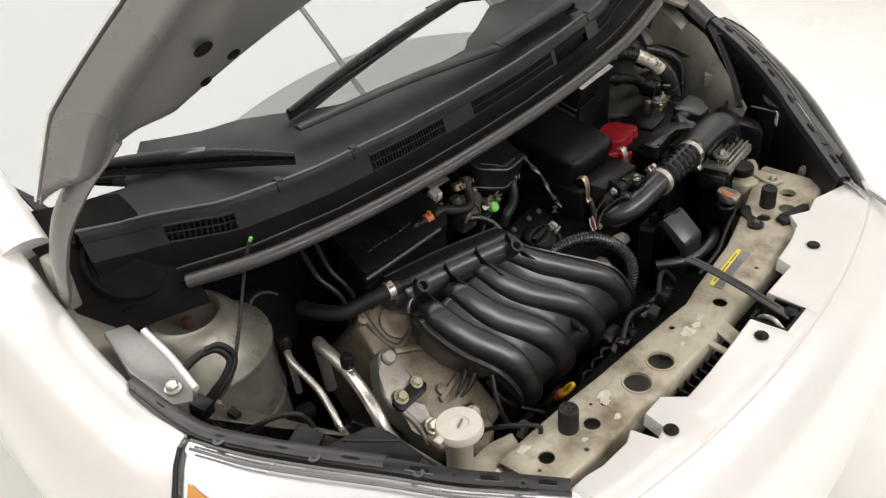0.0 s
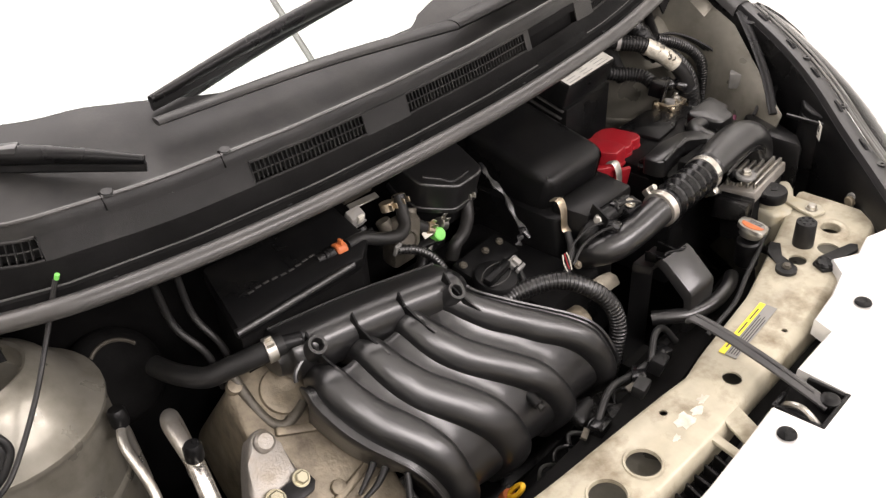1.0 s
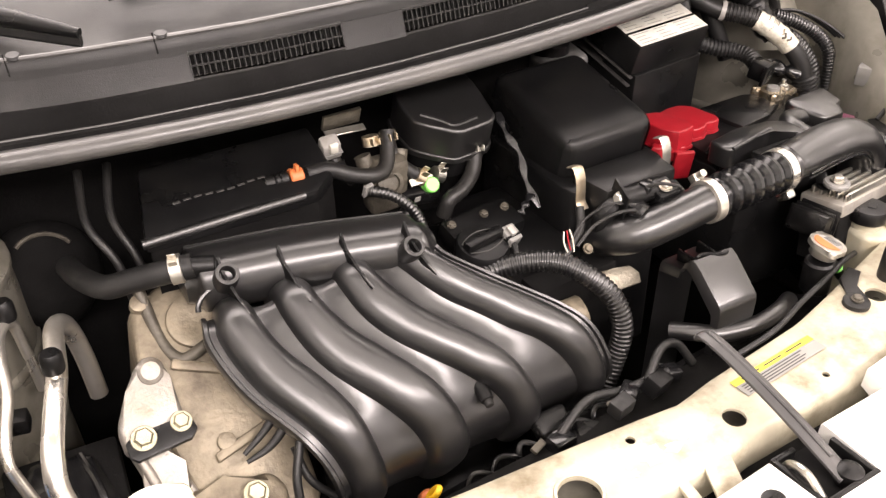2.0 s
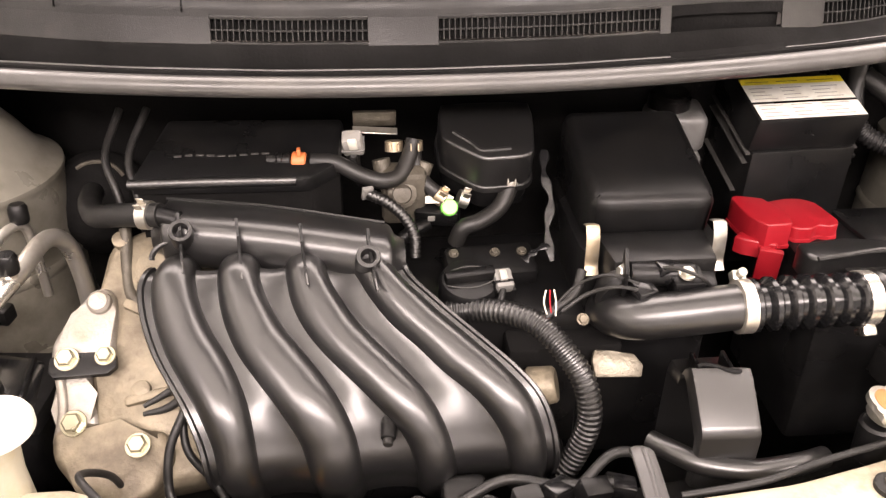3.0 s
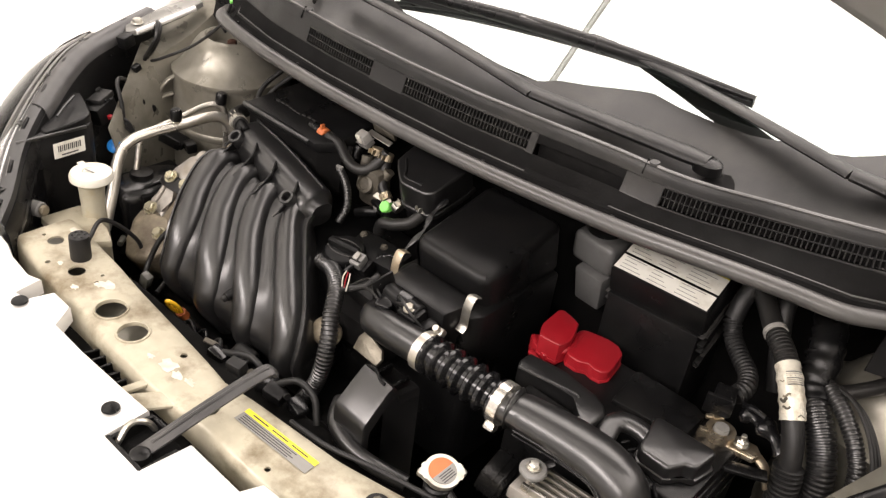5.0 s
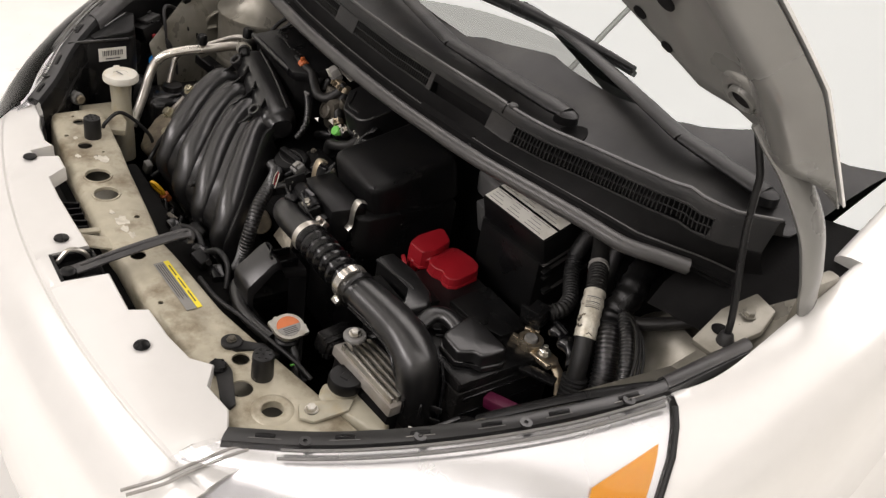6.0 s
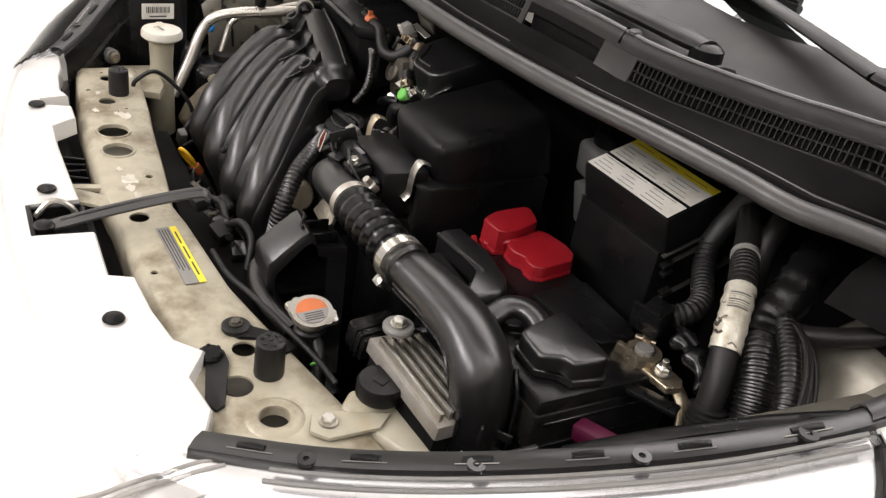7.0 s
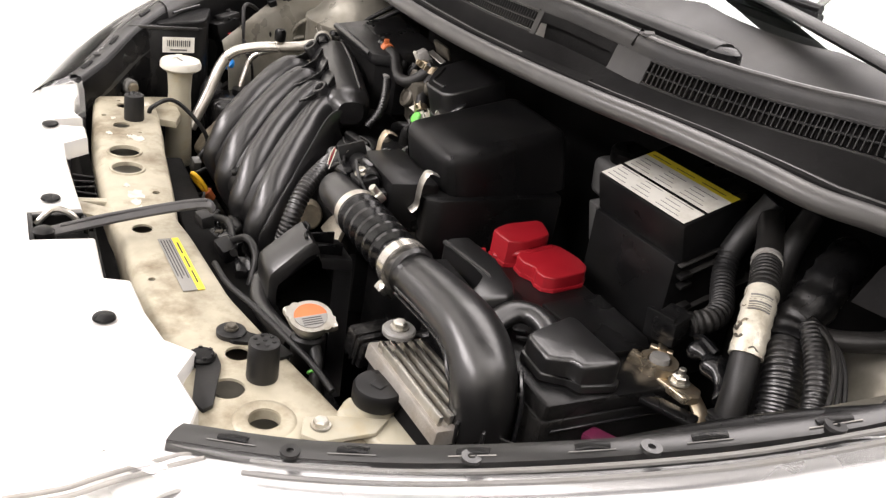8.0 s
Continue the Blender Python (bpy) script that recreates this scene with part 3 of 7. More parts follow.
def cowl():
    c = thing("cowl", "weathered dark grey plastic cowl with slotted vents", "cowl")
    xs = [-0.72 + 1.41 * i / 70 for i in range(71)]

    def band(shape):
        rows = []
        for x in xs:
            rows.append([above_seal(x, a, b) for a, b in shape])
        return rows
    part("trough", loft(band(((0.008, -0.003), (0.012, -0.004), (0.024, -0.004), (0.027, 0.003), (0.036, 0.005), (0.041, 0.024), (0.0435, 0.0275))), thick=0.002), DULL, c)
    part("vent_panel", loft(band(((0.0515, 0.0535), (0.0530, 0.060), (0.0545, 0.0665), (0.0580, 0.0705), (0.0640, 0.0705), (0.0680, 0.0660), (0.0700, 0.0560))), thick=0.002), COWLMAT, c)
    part("wiper_well", loft(band(((0.0695, 0.058), (0.075, 0.046), (0.092, 0.040), (0.125, 0.045), (0.160, 0.058), (0.195, 0.074), (0.235, 0.087), (0.280, 0.098))), thick=0.002), COWLMAT, c, "dark wiper well")
    FACE = ((0.0430, 0.0270), (0.0445, 0.0300), (0.0518, 0.0540))
    VENTS = ((-0.62, -0.545), (-0.318, -0.159), (-0.088, 0.144), (0.332, 0.635))
    solid = [(-0.72, -0.62), (-0.545, -0.318), (-0.159, -0.088), (0.144, 0.155), (0.282, 0.332), (0.635, 0.69)]
    for x0, x1 in solid:
        rows = []
        steps = max(2, int((x1 - x0) / 0.015))
        for i in range(steps + 1):
            x = x0 + (x1 - x0) * i / steps
            rows.append([above_seal(x, a, b) for a, b in FACE])
        part("vent_face", loft(rows, thick=0.002), COWLMAT, c)
    # recessed pocket with rounded corners in the panel
    rows = []
    for i in range(21):
        x = 0.155 + 0.127 * i / 20
        e = max(0.0, min(1.0, min(x - 0.155, 0.282 - x) / 0.010))
        top = 0.0435 + 0.002 * math.sqrt(1 - (1 - e) ** 2)
        rows.append([above_seal(x, a, b) for a, b in ((0.030, 0.004), (0.037, 0.008), (0.050, 0.010), (0.058, 0.018), (0.058, top - 0.001), (0.0500, top), (0.0518, 0.0540))])
    part("pocket", loft(rows, thick=0.002), DULL, c, "black recessed pocket")
    part("rib", sweep(bmesh.new(), [above_seal(x, 0.0315, 0.0055) for x in xs], 0.0014, 8), SEALRUB, c)
    part("rib", sweep(bmesh.new(), [above_seal(x, 0.0385, 0.0145) for x in xs], 0.0010, 8), PLASTIC, c)
    # The lip's highlight is put in by its paler rubber colour.
    part("lip", sweep(bmesh.new(), [above_seal(x, 0.0590, 0.0712) for x in xs], 0.0026, 8), SEALRUB, c, "lip coloured paler for its highlight")
    for x in (-0.475, -0.345, 0.300):
        part("joint", box((0.0012, 0.020, 0.004), above_seal(x, 0.0562, 0.067), (62, 0, 0), 0.0003, seg=1), DULL, c)
        part("joint_clip", lathe([(0.007, 0), (0.0075, 0.001), (0.006, 0.0035)], 16, m=pose(*above_seal(x + 0.008, 0.062, 0.0715), 10)), COWLMAT, c)
    slat = box((0.0013, 0.0225, 0.005), bevel=0.0003, seg=1)
    mesh = bpy.data.meshes.new("slat")
    slat.to_mesh(mesh)
    slat.free()
    mesh.materials.append(COWLMAT)
    for x0, x1 in VENTS:
        steps = int((x1 - x0) / 0.012)
        rows = []
        for i in range(steps + 1):
            x = x0 + (x1 - x0) * i / steps
            rows.append([above_seal(x, 0.052, 0.0300), above_seal(x, 0.060, 0.0520)])
        v = part("vent", loft(rows, thick=0.002), DULL, c, "dark slotted air vent")
        count = int((x1 - x0) / 0.0058)
        for i in range(count + 1):
            x = x0 + (x1 - x0) * i / count
            y, y2 = seal_at(x)[0], seal_at(x + 0.01)[0]
            o = new("slat", mesh)
            o.parent = v
            o.matrix_basis = Matrix.Translation(above_seal(x, 0.0492, 0.0420)) @ pose(0, 0, 0, 73, 0, math.degrees(math.atan2(y2 - y, 0.01)))
        for a, b, r in ((0.0440, 0.0285, 0.0022), (0.0478, 0.0415, 0.0011), (0.0515, 0.0535, 0.0022)):
            bar = [above_seal(x0 + (x1 - x0) * i / 16, a, b) for i in range(17)]
            part("bar", sweep(bmesh.new(), bar, r, 6), COWLMAT, v)
    for s in (-1, 1):
        rows = []
        for i in range(7):
            f = i / 6
            x = s * (0.615 + 0.15 * f)
            rows.append([(x, 0.455 + 0.07 * f, 0.985 - 0.01 * f), (x, 0.475 + 0.07 * f, 1.015), (x, 0.52 + 0.05 * f, 1.040 + 0.01 * f), (x, 0.57 + 0.04 * f, 1.075 + 0.02 * f), (x, 0.64 + 0.05 * f, 1.105 + 0.02 * f)])
        e = part("end_panel", loft(rows, thick=0.003), DULL, c, "black cowl end panel")
        if s < 0:
            part("drain_boot", lathe([(0.064, -0.004), (0.062, 0.004), (0.057, 0.006), (0.054, 0.001), (0.02, 0.001)], 28, m=along((-0.672, 0.549, 1.057), (-0.672, 0.483, 1.132))), DULL, e, "round dark drain recess")
    s = thing("cowl_seal", "long grey weathered rubber bulb seal along the cowl", "seal")
    part("bulb", sweep(bmesh.new(), smooth_path(SEAL[1:-1], 8), 0.0115, 16, squash=0.9), SEALRUB, s)
    part("lip", sweep(bmesh.new(), [(p.x, p.y + 0.006, p.z - 0.009) for p in smooth_path(SEAL[1:-1], 8)], 0.0025, 8), RUBBER, s)
    for i in range(6):
        x = -0.5 + 0.2 * i
        y, z = seal_at(x)
        part("clip", box((0.006, 0.003, 0.004), (x, y + 0.013, z + 0.004), bevel=0.001), PLASTIC, s)


cowl()


def glazing():
    rows = []
    for j in range(9):
        f = j / 8
        half = 0.74 - 0.10 * f
        row = []
        for i in range(25):
            u = -1 + i / 12
            x = half * u
            row.append((x, 0.525 + 0.17 * u * u + 0.80 * f + 0.02 * f * u * u, 1.118 - 0.012 * u * u + 0.40 * f + 0.02 * math.sin(math.pi * f) - 0.02 * u * u * f))
        rows.append(row)
    ws = part("windshield", loft(rows, thick=0.004), GLASS, car)
    ws.visible_shadow = False
    part("frit_band", loft([[(x, y - 0.002, z - 0.006) for x, y, z in rows[0]], [(x, y + 0.045, z + 0.018) for x, y, z in rows[0]]], thick=0.001), GLOSSY, ws)
    for s in (-1, 1):
        part("pillar", tube([(0.775 * s, 0.62, 1.10), (0.745 * s, 0.85, 1.24), (0.70 * s, 1.10, 1.40), (0.655 * s, 1.32, 1.52)], 0.035, squash=0.7), PAINT, car)
        part("door", loft([[(0.80 * s, y, 0.35), (0.86 * s, y, 0.6), (0.85 * s, y, 0.95), (0.80 * s, y, 1.06)] for y in (0.75, 1.1, 1.5, 2.0, 2.6, 3.2)], thick=0.03), PAINT, car)
        m = thing("door_mirror", "black-based door mirror on the car door", "mirror", "door mirrors")
        part("housing", box((0.19, 0.10, 0.13), (0.97 * s, 1.02, 1.13), (8, 0, 10 * s), 0.035, seg=3), PAINT, m)
        part("foot", tube([(0.80 * s, 1.00, 1.06), (0.86 * s, 1.01, 1.07), (0.91 * s, 1.02, 1.10)], 0.025, squash=0.6), PLASTIC, m)
    part("roof", loft([[(-0.62 + 1.24 * i / 8, 1.27 + 0.25 * j, 1.53 + 0.03 * math.sin(math.pi * i / 8) + 0.02 * j - 0.004 * j * j) for i in range(9)] for j in range(9)], thick=0.03), PAINT, car)
    part("rear_wall", loft([[(-0.80, 3.2, 0.35), (0.80, 3.2, 0.35)], [(-0.80, 3.22, 0.9), (0.80, 3.22, 0.9)], [(-0.62, 3.2, 1.45), (0.62, 3.2, 1.45)]], thick=0.03), PAINT, car)
    rows = [[(-0.72 + 1.44 * i / 12, y + 0.15 * abs(i / 6 - 1) ** 2, z) for i in range(13)] for y, z in ((0.56, 1.09), (0.76, 1.10), (0.92, 1.10), (0.98, 1.06), (1.0, 0.80), (1.02, 0.5))]
    tagged(part("dashboard", loft(rows, thick=0.01), DASH), "dark grey dashboard behind the windshield", "dashboard")


glazing()


def wheels():
    for s in (-1, 1):
        for y in (0.42, 2.75):
            m = along((s * 0.66, y, 0.30), (s * 0.86, y, 0.30))
            w = part("wheel", lathe([(0.19, 0.0), (0.27, 0.005), (0.297, 0.03), (0.299, 0.10), (0.297, 0.165), (0.27, 0.185), (0.20, 0.187), (0.19, 0.16)], 40, m=m, caps=False), RUBBER, car, "black road tyre")
            part("rim", lathe([(0.19, 0.01), (0.195, 0.16), (0.17, 0.172), (0.06, 0.165), (0.03, 0.175)], 32, m=m), STEEL, w)


wheels()


def wiper(name_label, pivot, knee, end, blade_a, blade_b, cap_r):
    w = thing("wiper", name_label, "wiper", "windshield wipers")
    part("cap", tube([pivot, Vector(pivot).lerp(Vector(knee), 0.35), Vector(pivot).lerp(Vector(knee), 0.75), knee], lambda t: cap_r * (1.05 - 0.25 * t - 0.5 * max(0, 0.1 - t) * 4), 16, squash=0.5), COWLMAT, w)
    part("arm", tube([knee, Vector(knee).lerp(Vector(end), 0.5) + Vector((0, 0, 0.006)), end], lambda t: 0.0170 - 0.007 * t, 12, squash=0.38), COWLMAT, w)
    a, b = Vector(blade_a), Vector(blade_b)
    mid = a.lerp(b, 0.5) + Vector((0, 0, 0.012))
    blade = part("blade", tube([a, a.lerp(b, 0.25) + Vector((0, 0, 0.009)), mid, a.lerp(b, 0.75) + Vector((0, 0, 0.009)), b], lambda t: 0.005 + 0.006 * math.sin(math.pi * t), 10, squash=1.1), PLASTIC, w)
    part("squeegee", tube([a - Vector((0, 0, 0.008)), mid - Vector((0, 0, 0.016)), b - Vector((0, 0, 0.008))], 0.0035, 6, squash=2.0), RUBBER, blade)
    c = a.lerp(b, 0.5) + Vector((0, 0, 0.014))
    d = (b - a).normalized()
    part("bracket", box((0.085, 0.018, 0.014), c, (0, 0, math.degrees(math.atan2(d.y, d.x))), 0.004), SATIN, blade)
    bm = lathe([(cap_r, 0), (cap_r * 0.95, 0.012), (cap_r * 0.6, 0.017)], 20, m=pose(pivot[0], pivot[1], pivot[2] - 0.012))
    part("pivot", bm, PLASTIC, w)
    part("pivot_recess", lathe([(cap_r * 1.7, -0.002), (cap_r * 1.65, 0.001), (cap_r * 1.2, 0.0015)], 24, m=pose(pivot[0] + 0.008, pivot[1], pivot[2] - 0.026, 18)), DULL, w, "dark recess round the pivot")


wiper("long black wiper with satin grey arm, parked", (0.346, 0.50, 1.122), (0.083, 0.476, 1.122), (-0.36, 0.52, 1.135), (-0.40, 0.486, 1.115), (-0.66, 0.70, 1.143), 0.019)
wiper("black wiper with thin arm lying on the glass", (0.63, 0.60, 1.135), (0.49, 0.585, 1.145), (0.02, 0.64, 1.175), (-0.339, 0.565, 1.142), (0.326, 0.640, 1.168), 0.019)


def hood():
    h = thing("hood", "open silver-beige bonnet, painted underside with stamped holes", "hood")
    tilt = radians(49)
    base = Vector((0, 0.56, 1.12))
    ahead = Vector((0, -math.cos(tilt), math.sin(tilt)))
    out = Vector((0, math.sin(tilt), math.cos(tilt)))

    def limits(u):
        return 0.41 - 0.27 * abs(u) ** 2.2, 1.04 - 0.12 * u * u

    def half(v):
        return 0.785 - 0.50 * max(0.0, v - 0.33) ** 1.15

    def at(u, f, lift):
        v0, v1 = limits(u)
        v = v0 + (v1 - v0) * f
        return base + ahead * v + out * (lift + 0.06 * (1 - u * u)) + Vector((half(v) * u, 0, 0))

    def stamped(u, f):
        """Depth of the inner panel: a rolled edge, a groove and a raised frame round flat fields."""
        deep = float(np.interp(abs(u), (0.0, 0.10, 0.16, 0.50, 0.56, 0.82, 0.865, 0.90, 0.925, 0.955, 0.975, 1.0), (-0.034, -0.034, -0.020, -0.020, -0.036, -0.036, -0.022, -0.018, -0.028, -0.026, -0.012, 0.006)))
        ends = min(1.0, f / 0.05) * min(1.0, (1 - f) / 0.04)
        return 0.004 + (deep - 0.004) * ends
    us = [-1 + i / 60 for i in range(121)]
    fs = [i / 40 for i in range(41)]
    part("outer_skin", loft([[at(u, f, 0.014) for u in us[::3]] for f in fs[::2]], thick=0.003), PAINT, h)
    part("inner_panel", loft([[at(0.998 * u, 0.004 + 0.992 * f, stamped(u, f)) for u in us] for f in fs], thick=0.002), SHADEPAINT, h, smooth=60)
    for s in (-1, 1):
        for x, v, r in ((0.634, 0.399, 0.0115), (0.569, 0.340, 0.0085), (0.602, 0.310, 0.0075), (0.50, 0.47, 0.014)):
            u = x / half(v)
            v0, v1 = limits(u)
            p = at(u * s, (v - v0) / (v1 - v0), -0.037)
            part("stamped_hole", lathe([(r, 0.0), (r, 0.0015), (r * 0.8, 0.0018)], 20, m=along(p, p - out)), DULL, h, smooth=0)
        arm = [(0.700, 0.402, 1.305), (0.716, 0.415, 1.286), (0.740, 0.433, 1.258), (0.770, 0.458, 1.205), (0.782, 0.480, 1.150), (0.780, 0.505, 1.105), (0.772, 0.545, 1.055)]
        g = part("hinge", tube([(x * s, y, z) for x, y, z in arm], lambda q: 0.016 + 0.006 * math.sin(math.pi * q), 12, squash=0.45, up=(s, 0.3, 0)), SHADEPAINT, h, "painted hinge arm")
        part("hinge_plate", box((0.018, 0.05, 0.07), (0.768 * s, 0.55, 1.075), (0, 0, 0), 0.005), BAYPAINT, g)
    pr = thing("hood_prop", "thin black steel prop rod holding the bonnet open", "prop rod")
    part("rod", tube([(0.738, 0.452, 1.020), (0.733, 0.451, 1.06), (0.712, 0.445, 1.157), (0.709, 0.437, 1.205), (0.707, 0.433, 1.235), (0.700, 0.425, 1.262), (0.690, 0.412, 1.30), (0.690, 0.396, 1.325), (0.697, 0.385, 1.332)], 0.0045, 10), PLASTIC, pr)
    part("grommet", lathe([(0.011, -0.006), (0.012, 0.0), (0.008, 0.012), (0.006, 0.014)], 16, m=along((0.738, 0.452, 1.018), (0.733, 0.451, 1.06))), RUBBER, pr)
    p = Vector((0.697, 0.371, 1.338)) + out * 0.006
    part("socket_pad", lathe([(0.040, -0.004), (0.036, 0.010), (0.030, 0.015), (0.019, 0.017), (0.017, 0.012)], 28, m=along(p, p - out)), SHADEPAINT, h, "raised pad for the prop")
    part("socket", lathe([(0.012, 0.012), (0.012, 0.0182), (0.004, 0.0184)], 20, m=along(p, p - out)), DULL, h, "dark prop socket hole")
    part("socket_lip", lathe([(0.0175, 0.012), (0.0165, 0.021), (0.0135, 0.022), (0.0125, 0.016)], 24, m=along(p, p - out), caps=False), SHADEPAINT, h)


hood()


# ---- radiator support ----
def radiator_support():
    SHAPE = [(-0.47, -0.035, 0.058), (-0.40, -0.042, 0.055), (-0.31, -0.050, 0.048), (-0.24, -0.055, 0.040), (-0.14, -0.058, 0.032), (-0.05, -0.060, 0.024), (0.0, -0.058, 0.018), (0.05, -0.052, 0.026), (0.20, -0.052, 0.040), (0.27, -0.048, 0.056), (0.31, -0.044, 0.066), (0.42, -0.036, 0.093), (0.50, -0.02, 0.110)]
    t = thing("radiator_support", "stained beige-painted radiator support crossmember with holes", "crossmember")
    rows = []
    for i in range(61):
        x = -0.47 + 0.97 * i / 60
        a, b = table(x, SHAPE)
        rows.append([(x, a - 0.006, 0.735), (x, a - 0.003, 0.778), (x, a + 0.001, 0.786), (x, a + 0.008, 0.790), (x, (a + b) / 2, 0.7905), (x, b - 0.008, 0.790), (x, b - 0.001, 0.786), (x, b + 0.002, 0.778), (x, b + 0.004, 0.735)])
    plate = part("crossmember", loft(rows, thick=0.003), SUPPORT, t)
    HOLES = [(-0.332, -0.009, 0.0125), (-0.220, -0.018, 0.021), (-0.157, -0.022, 0.020), (-0.424, 0.006, 0.012), (-0.288, -0.001, 0.0045), (-0.378, -0.030, 0.004), (-0.449, 0.0, 0.003), (-0.30, 0.014, 0.003), (0.314, 0.023, 0.0125), (0.368, 0.001, 0.016), (0.421, 0.022, 0.0145), (-0.075, 0.004, 0.005), (0.03, -0.028, 0.012), (0.155, -0.035, 0.004)]
    cut(plate, HOLES)
    part("channel", prism([(-0.47, -0.03), (-0.14, -0.045), (0.05, -0.045), (0.5, -0.01), (0.5, 0.095), (0.3, 0.05), (0.0, 0.01), (-0.47, 0.05)], 0.750, 0.765), BAYPAINT, t)
    part("hole_rim", lathe([(0.029, 0.790), (0.026, 0.7930), (0.019, 0.7940), (0.0150, 0.792), (0.0150, 0.780)], 32, m=pose(0.421, 0.022, 0), caps=False), SUPPORT, t)
    for x, y, r in ((-0.220, -0.018, 0.021), (-0.157, -0.022, 0.020)):
        part("hole_rim", lathe([(r + 0.004, 0.7903), (r + 0.003, 0.7925), (r + 0.0005, 0.7925), (r, 0.787)], 28, m=pose(x, y, 0), caps=False), SUPPORT, t)
    part("flange_disc", lathe([(0.0150, 0.7905), (0.0150, 0.7955), (0.0130, 0.7970), (0.007, 0.7970)], 28, m=pose(0.279, 0.024, 0)), COWLMAT, t, "dark flanged washer")
    bolt(t, (0.279, 0.024, 0.7975), r=0.0055, mat=DARKCAST)
    part("front_bracket", box((0.115, 0.034, 0.020), (-0.128, -0.080, 0.748), (0, 0, -4), 0.003), DULL, t, "black plastic guide behind the panel")
    for k in range(6):
        part("guide_fin", box((0.004, 0.030, 0.018), (-0.178 + 0.019 * k, -0.078 - 0.001 * k, 0.764), (6 * (k % 3) - 6, 0, -12), 0.001, seg=1), PLASTIC, t)
    part("front_rib", box((0.012, 0.050, 0.006), (-0.070, -0.082, 0.783), (0, 0, -10), 0.0015), SUPPORT, t, "tan steel rib across the opening")
    part("striker_tab", box((0.030, 0.062, 0.005), (-0.032, -0.076, 0.7865), (-4, 0, -28), 0.002), SUPPORT, t, "folded tan steel tab")
    part("tab_lip", box((0.030, 0.005, 0.022), (-0.047, -0.104, 0.777), (0, 0, -28), 0.002), SUPPORT, t)
    # flaked patches where the top coat is worn to the pale primer
    rnd = random.Random(5)
    for x, y, r in ((-0.274, 0.006, 0.012), (-0.283, -0.004, 0.006), (-0.070, -0.022, 0.013), (-0.046, -0.024, 0.010), (-0.026, -0.020, 0.008), (-0.298, -0.031, 0.006), (-0.432, 0.040, 0.010), (-0.100, -0.030, 0.006), (-0.365, -0.018, 0.005)):
        ring = []
        for k in range(14):
            a = 2 * math.pi * k / 14
            q = r * (0.55 + 0.65 * rnd.random())
            ring.append((x + 1.25 * q * math.cos(a), y + 0.75 * q * math.sin(a)))
        part("worn_patch", prism(ring, 0.7900, 0.7909), PRIMER, t, "pale flaked patch in the paint")
    # black brackets
    def blade(pts, z0, z1):
        return prism(pts, z0, z1, 0.0015)
    part("hose_bracket", blade([(0.268, 0.018), (0.283, 0.012), (0.298, 0.022), (0.305, 0.045), (0.335, 0.06), (0.33, 0.075), (0.30, 0.064), (0.285, 0.04), (0.270, 0.036)], 0.7905, 0.794), PLASTIC, t, "black steel bracket")
    b = part("corner_bracket", blade([(0.305, -0.018), (0.318, -0.028), (0.335, -0.02), (0.385, -0.035), (0.40, -0.028), (0.395, -0.018), (0.335, 0.002), (0.315, 0.002)], 0.791, 0.795), COWLMAT, t, "dark grey tapered bracket")
    part("clip_head", lathe([(0.0125, 0.795), (0.013, 0.797), (0.011, 0.800), (0.004, 0.8005)], 20, m=pose(0.321, -0.013, 0)), PLASTIC, b)
    for k in range(6):
        a = k * math.pi / 3
        part("clip_tooth", box((0.003, 0.004, 0.003), (0.321 + 0.010 * math.cos(a), -0.013 + 0.010 * math.sin(a), 0.800), (0, 0, math.degrees(a)), 0.0006, seg=1), PLASTIC, b)
    # caution label
    m = pose(0.1255, 0.0, 0.7915, 0, 0, 3.5)
    lab = part("caution_label", prism([(-0.063, -0.0115), (0.063, -0.0115), (0.063, 0.004), (-0.063, 0.004)], 0, 0.0006, m=m), LABELG, t, "grey and yellow printed caution label")
    part("yellow_band", prism([(-0.063, 0.0045), (0.063, 0.0045), (0.063, 0.0125), (-0.063, 0.0125)], 0, 0.0006, m=m), LABELY, lab)
    for k in range(4):
        part("print_line", prism([(-0.058, -0.0095 + 0.0033 * k), (0.03 + 0.006 * (k % 2), -0.0095 + 0.0033 * k), (0.03 + 0.006 * (k % 2), -0.0083 + 0.0033 * k), (-0.058, -0.0083 + 0.0033 * k)], 0.0007, 0.0009, m=m), INK, lab)
    for k in range(3):
        part("print_line", prism([(-0.05 + 0.035 * k, 0.0073), (-0.022 + 0.035 * k, 0.0073), (-0.022 + 0.035 * k, 0.0092), (-0.05 + 0.035 * k, 0.0092)], 0.0007, 0.0009, m=m), INK, lab)
    for x, y in ((-0.36, 0.013), (0.357, 0.036)):
        p = thing("hood_bumper", "black rubber bonnet stop on the radiator support", "bumper stop", "bonnet stops")
        body = part("stop", lathe([(0.0150, 0.790), (0.0155, 0.793), (0.0150, 0.826), (0.0145, 0.830), (0.0125, 0.8315)], 28, m=pose(x, y, 0)), RUBBER, p)
        for k in range(7):
            a = k * math.pi / 3
            rr = 0.009 if k < 6 else 0.0
            part("knob", lathe([(0.0024, 0.8312), (0.0018, 0.8328)], 8, m=pose(x + rr * math.cos(a), y + rr * math.sin(a), 0)), RUBBER, body)


radiator_support()


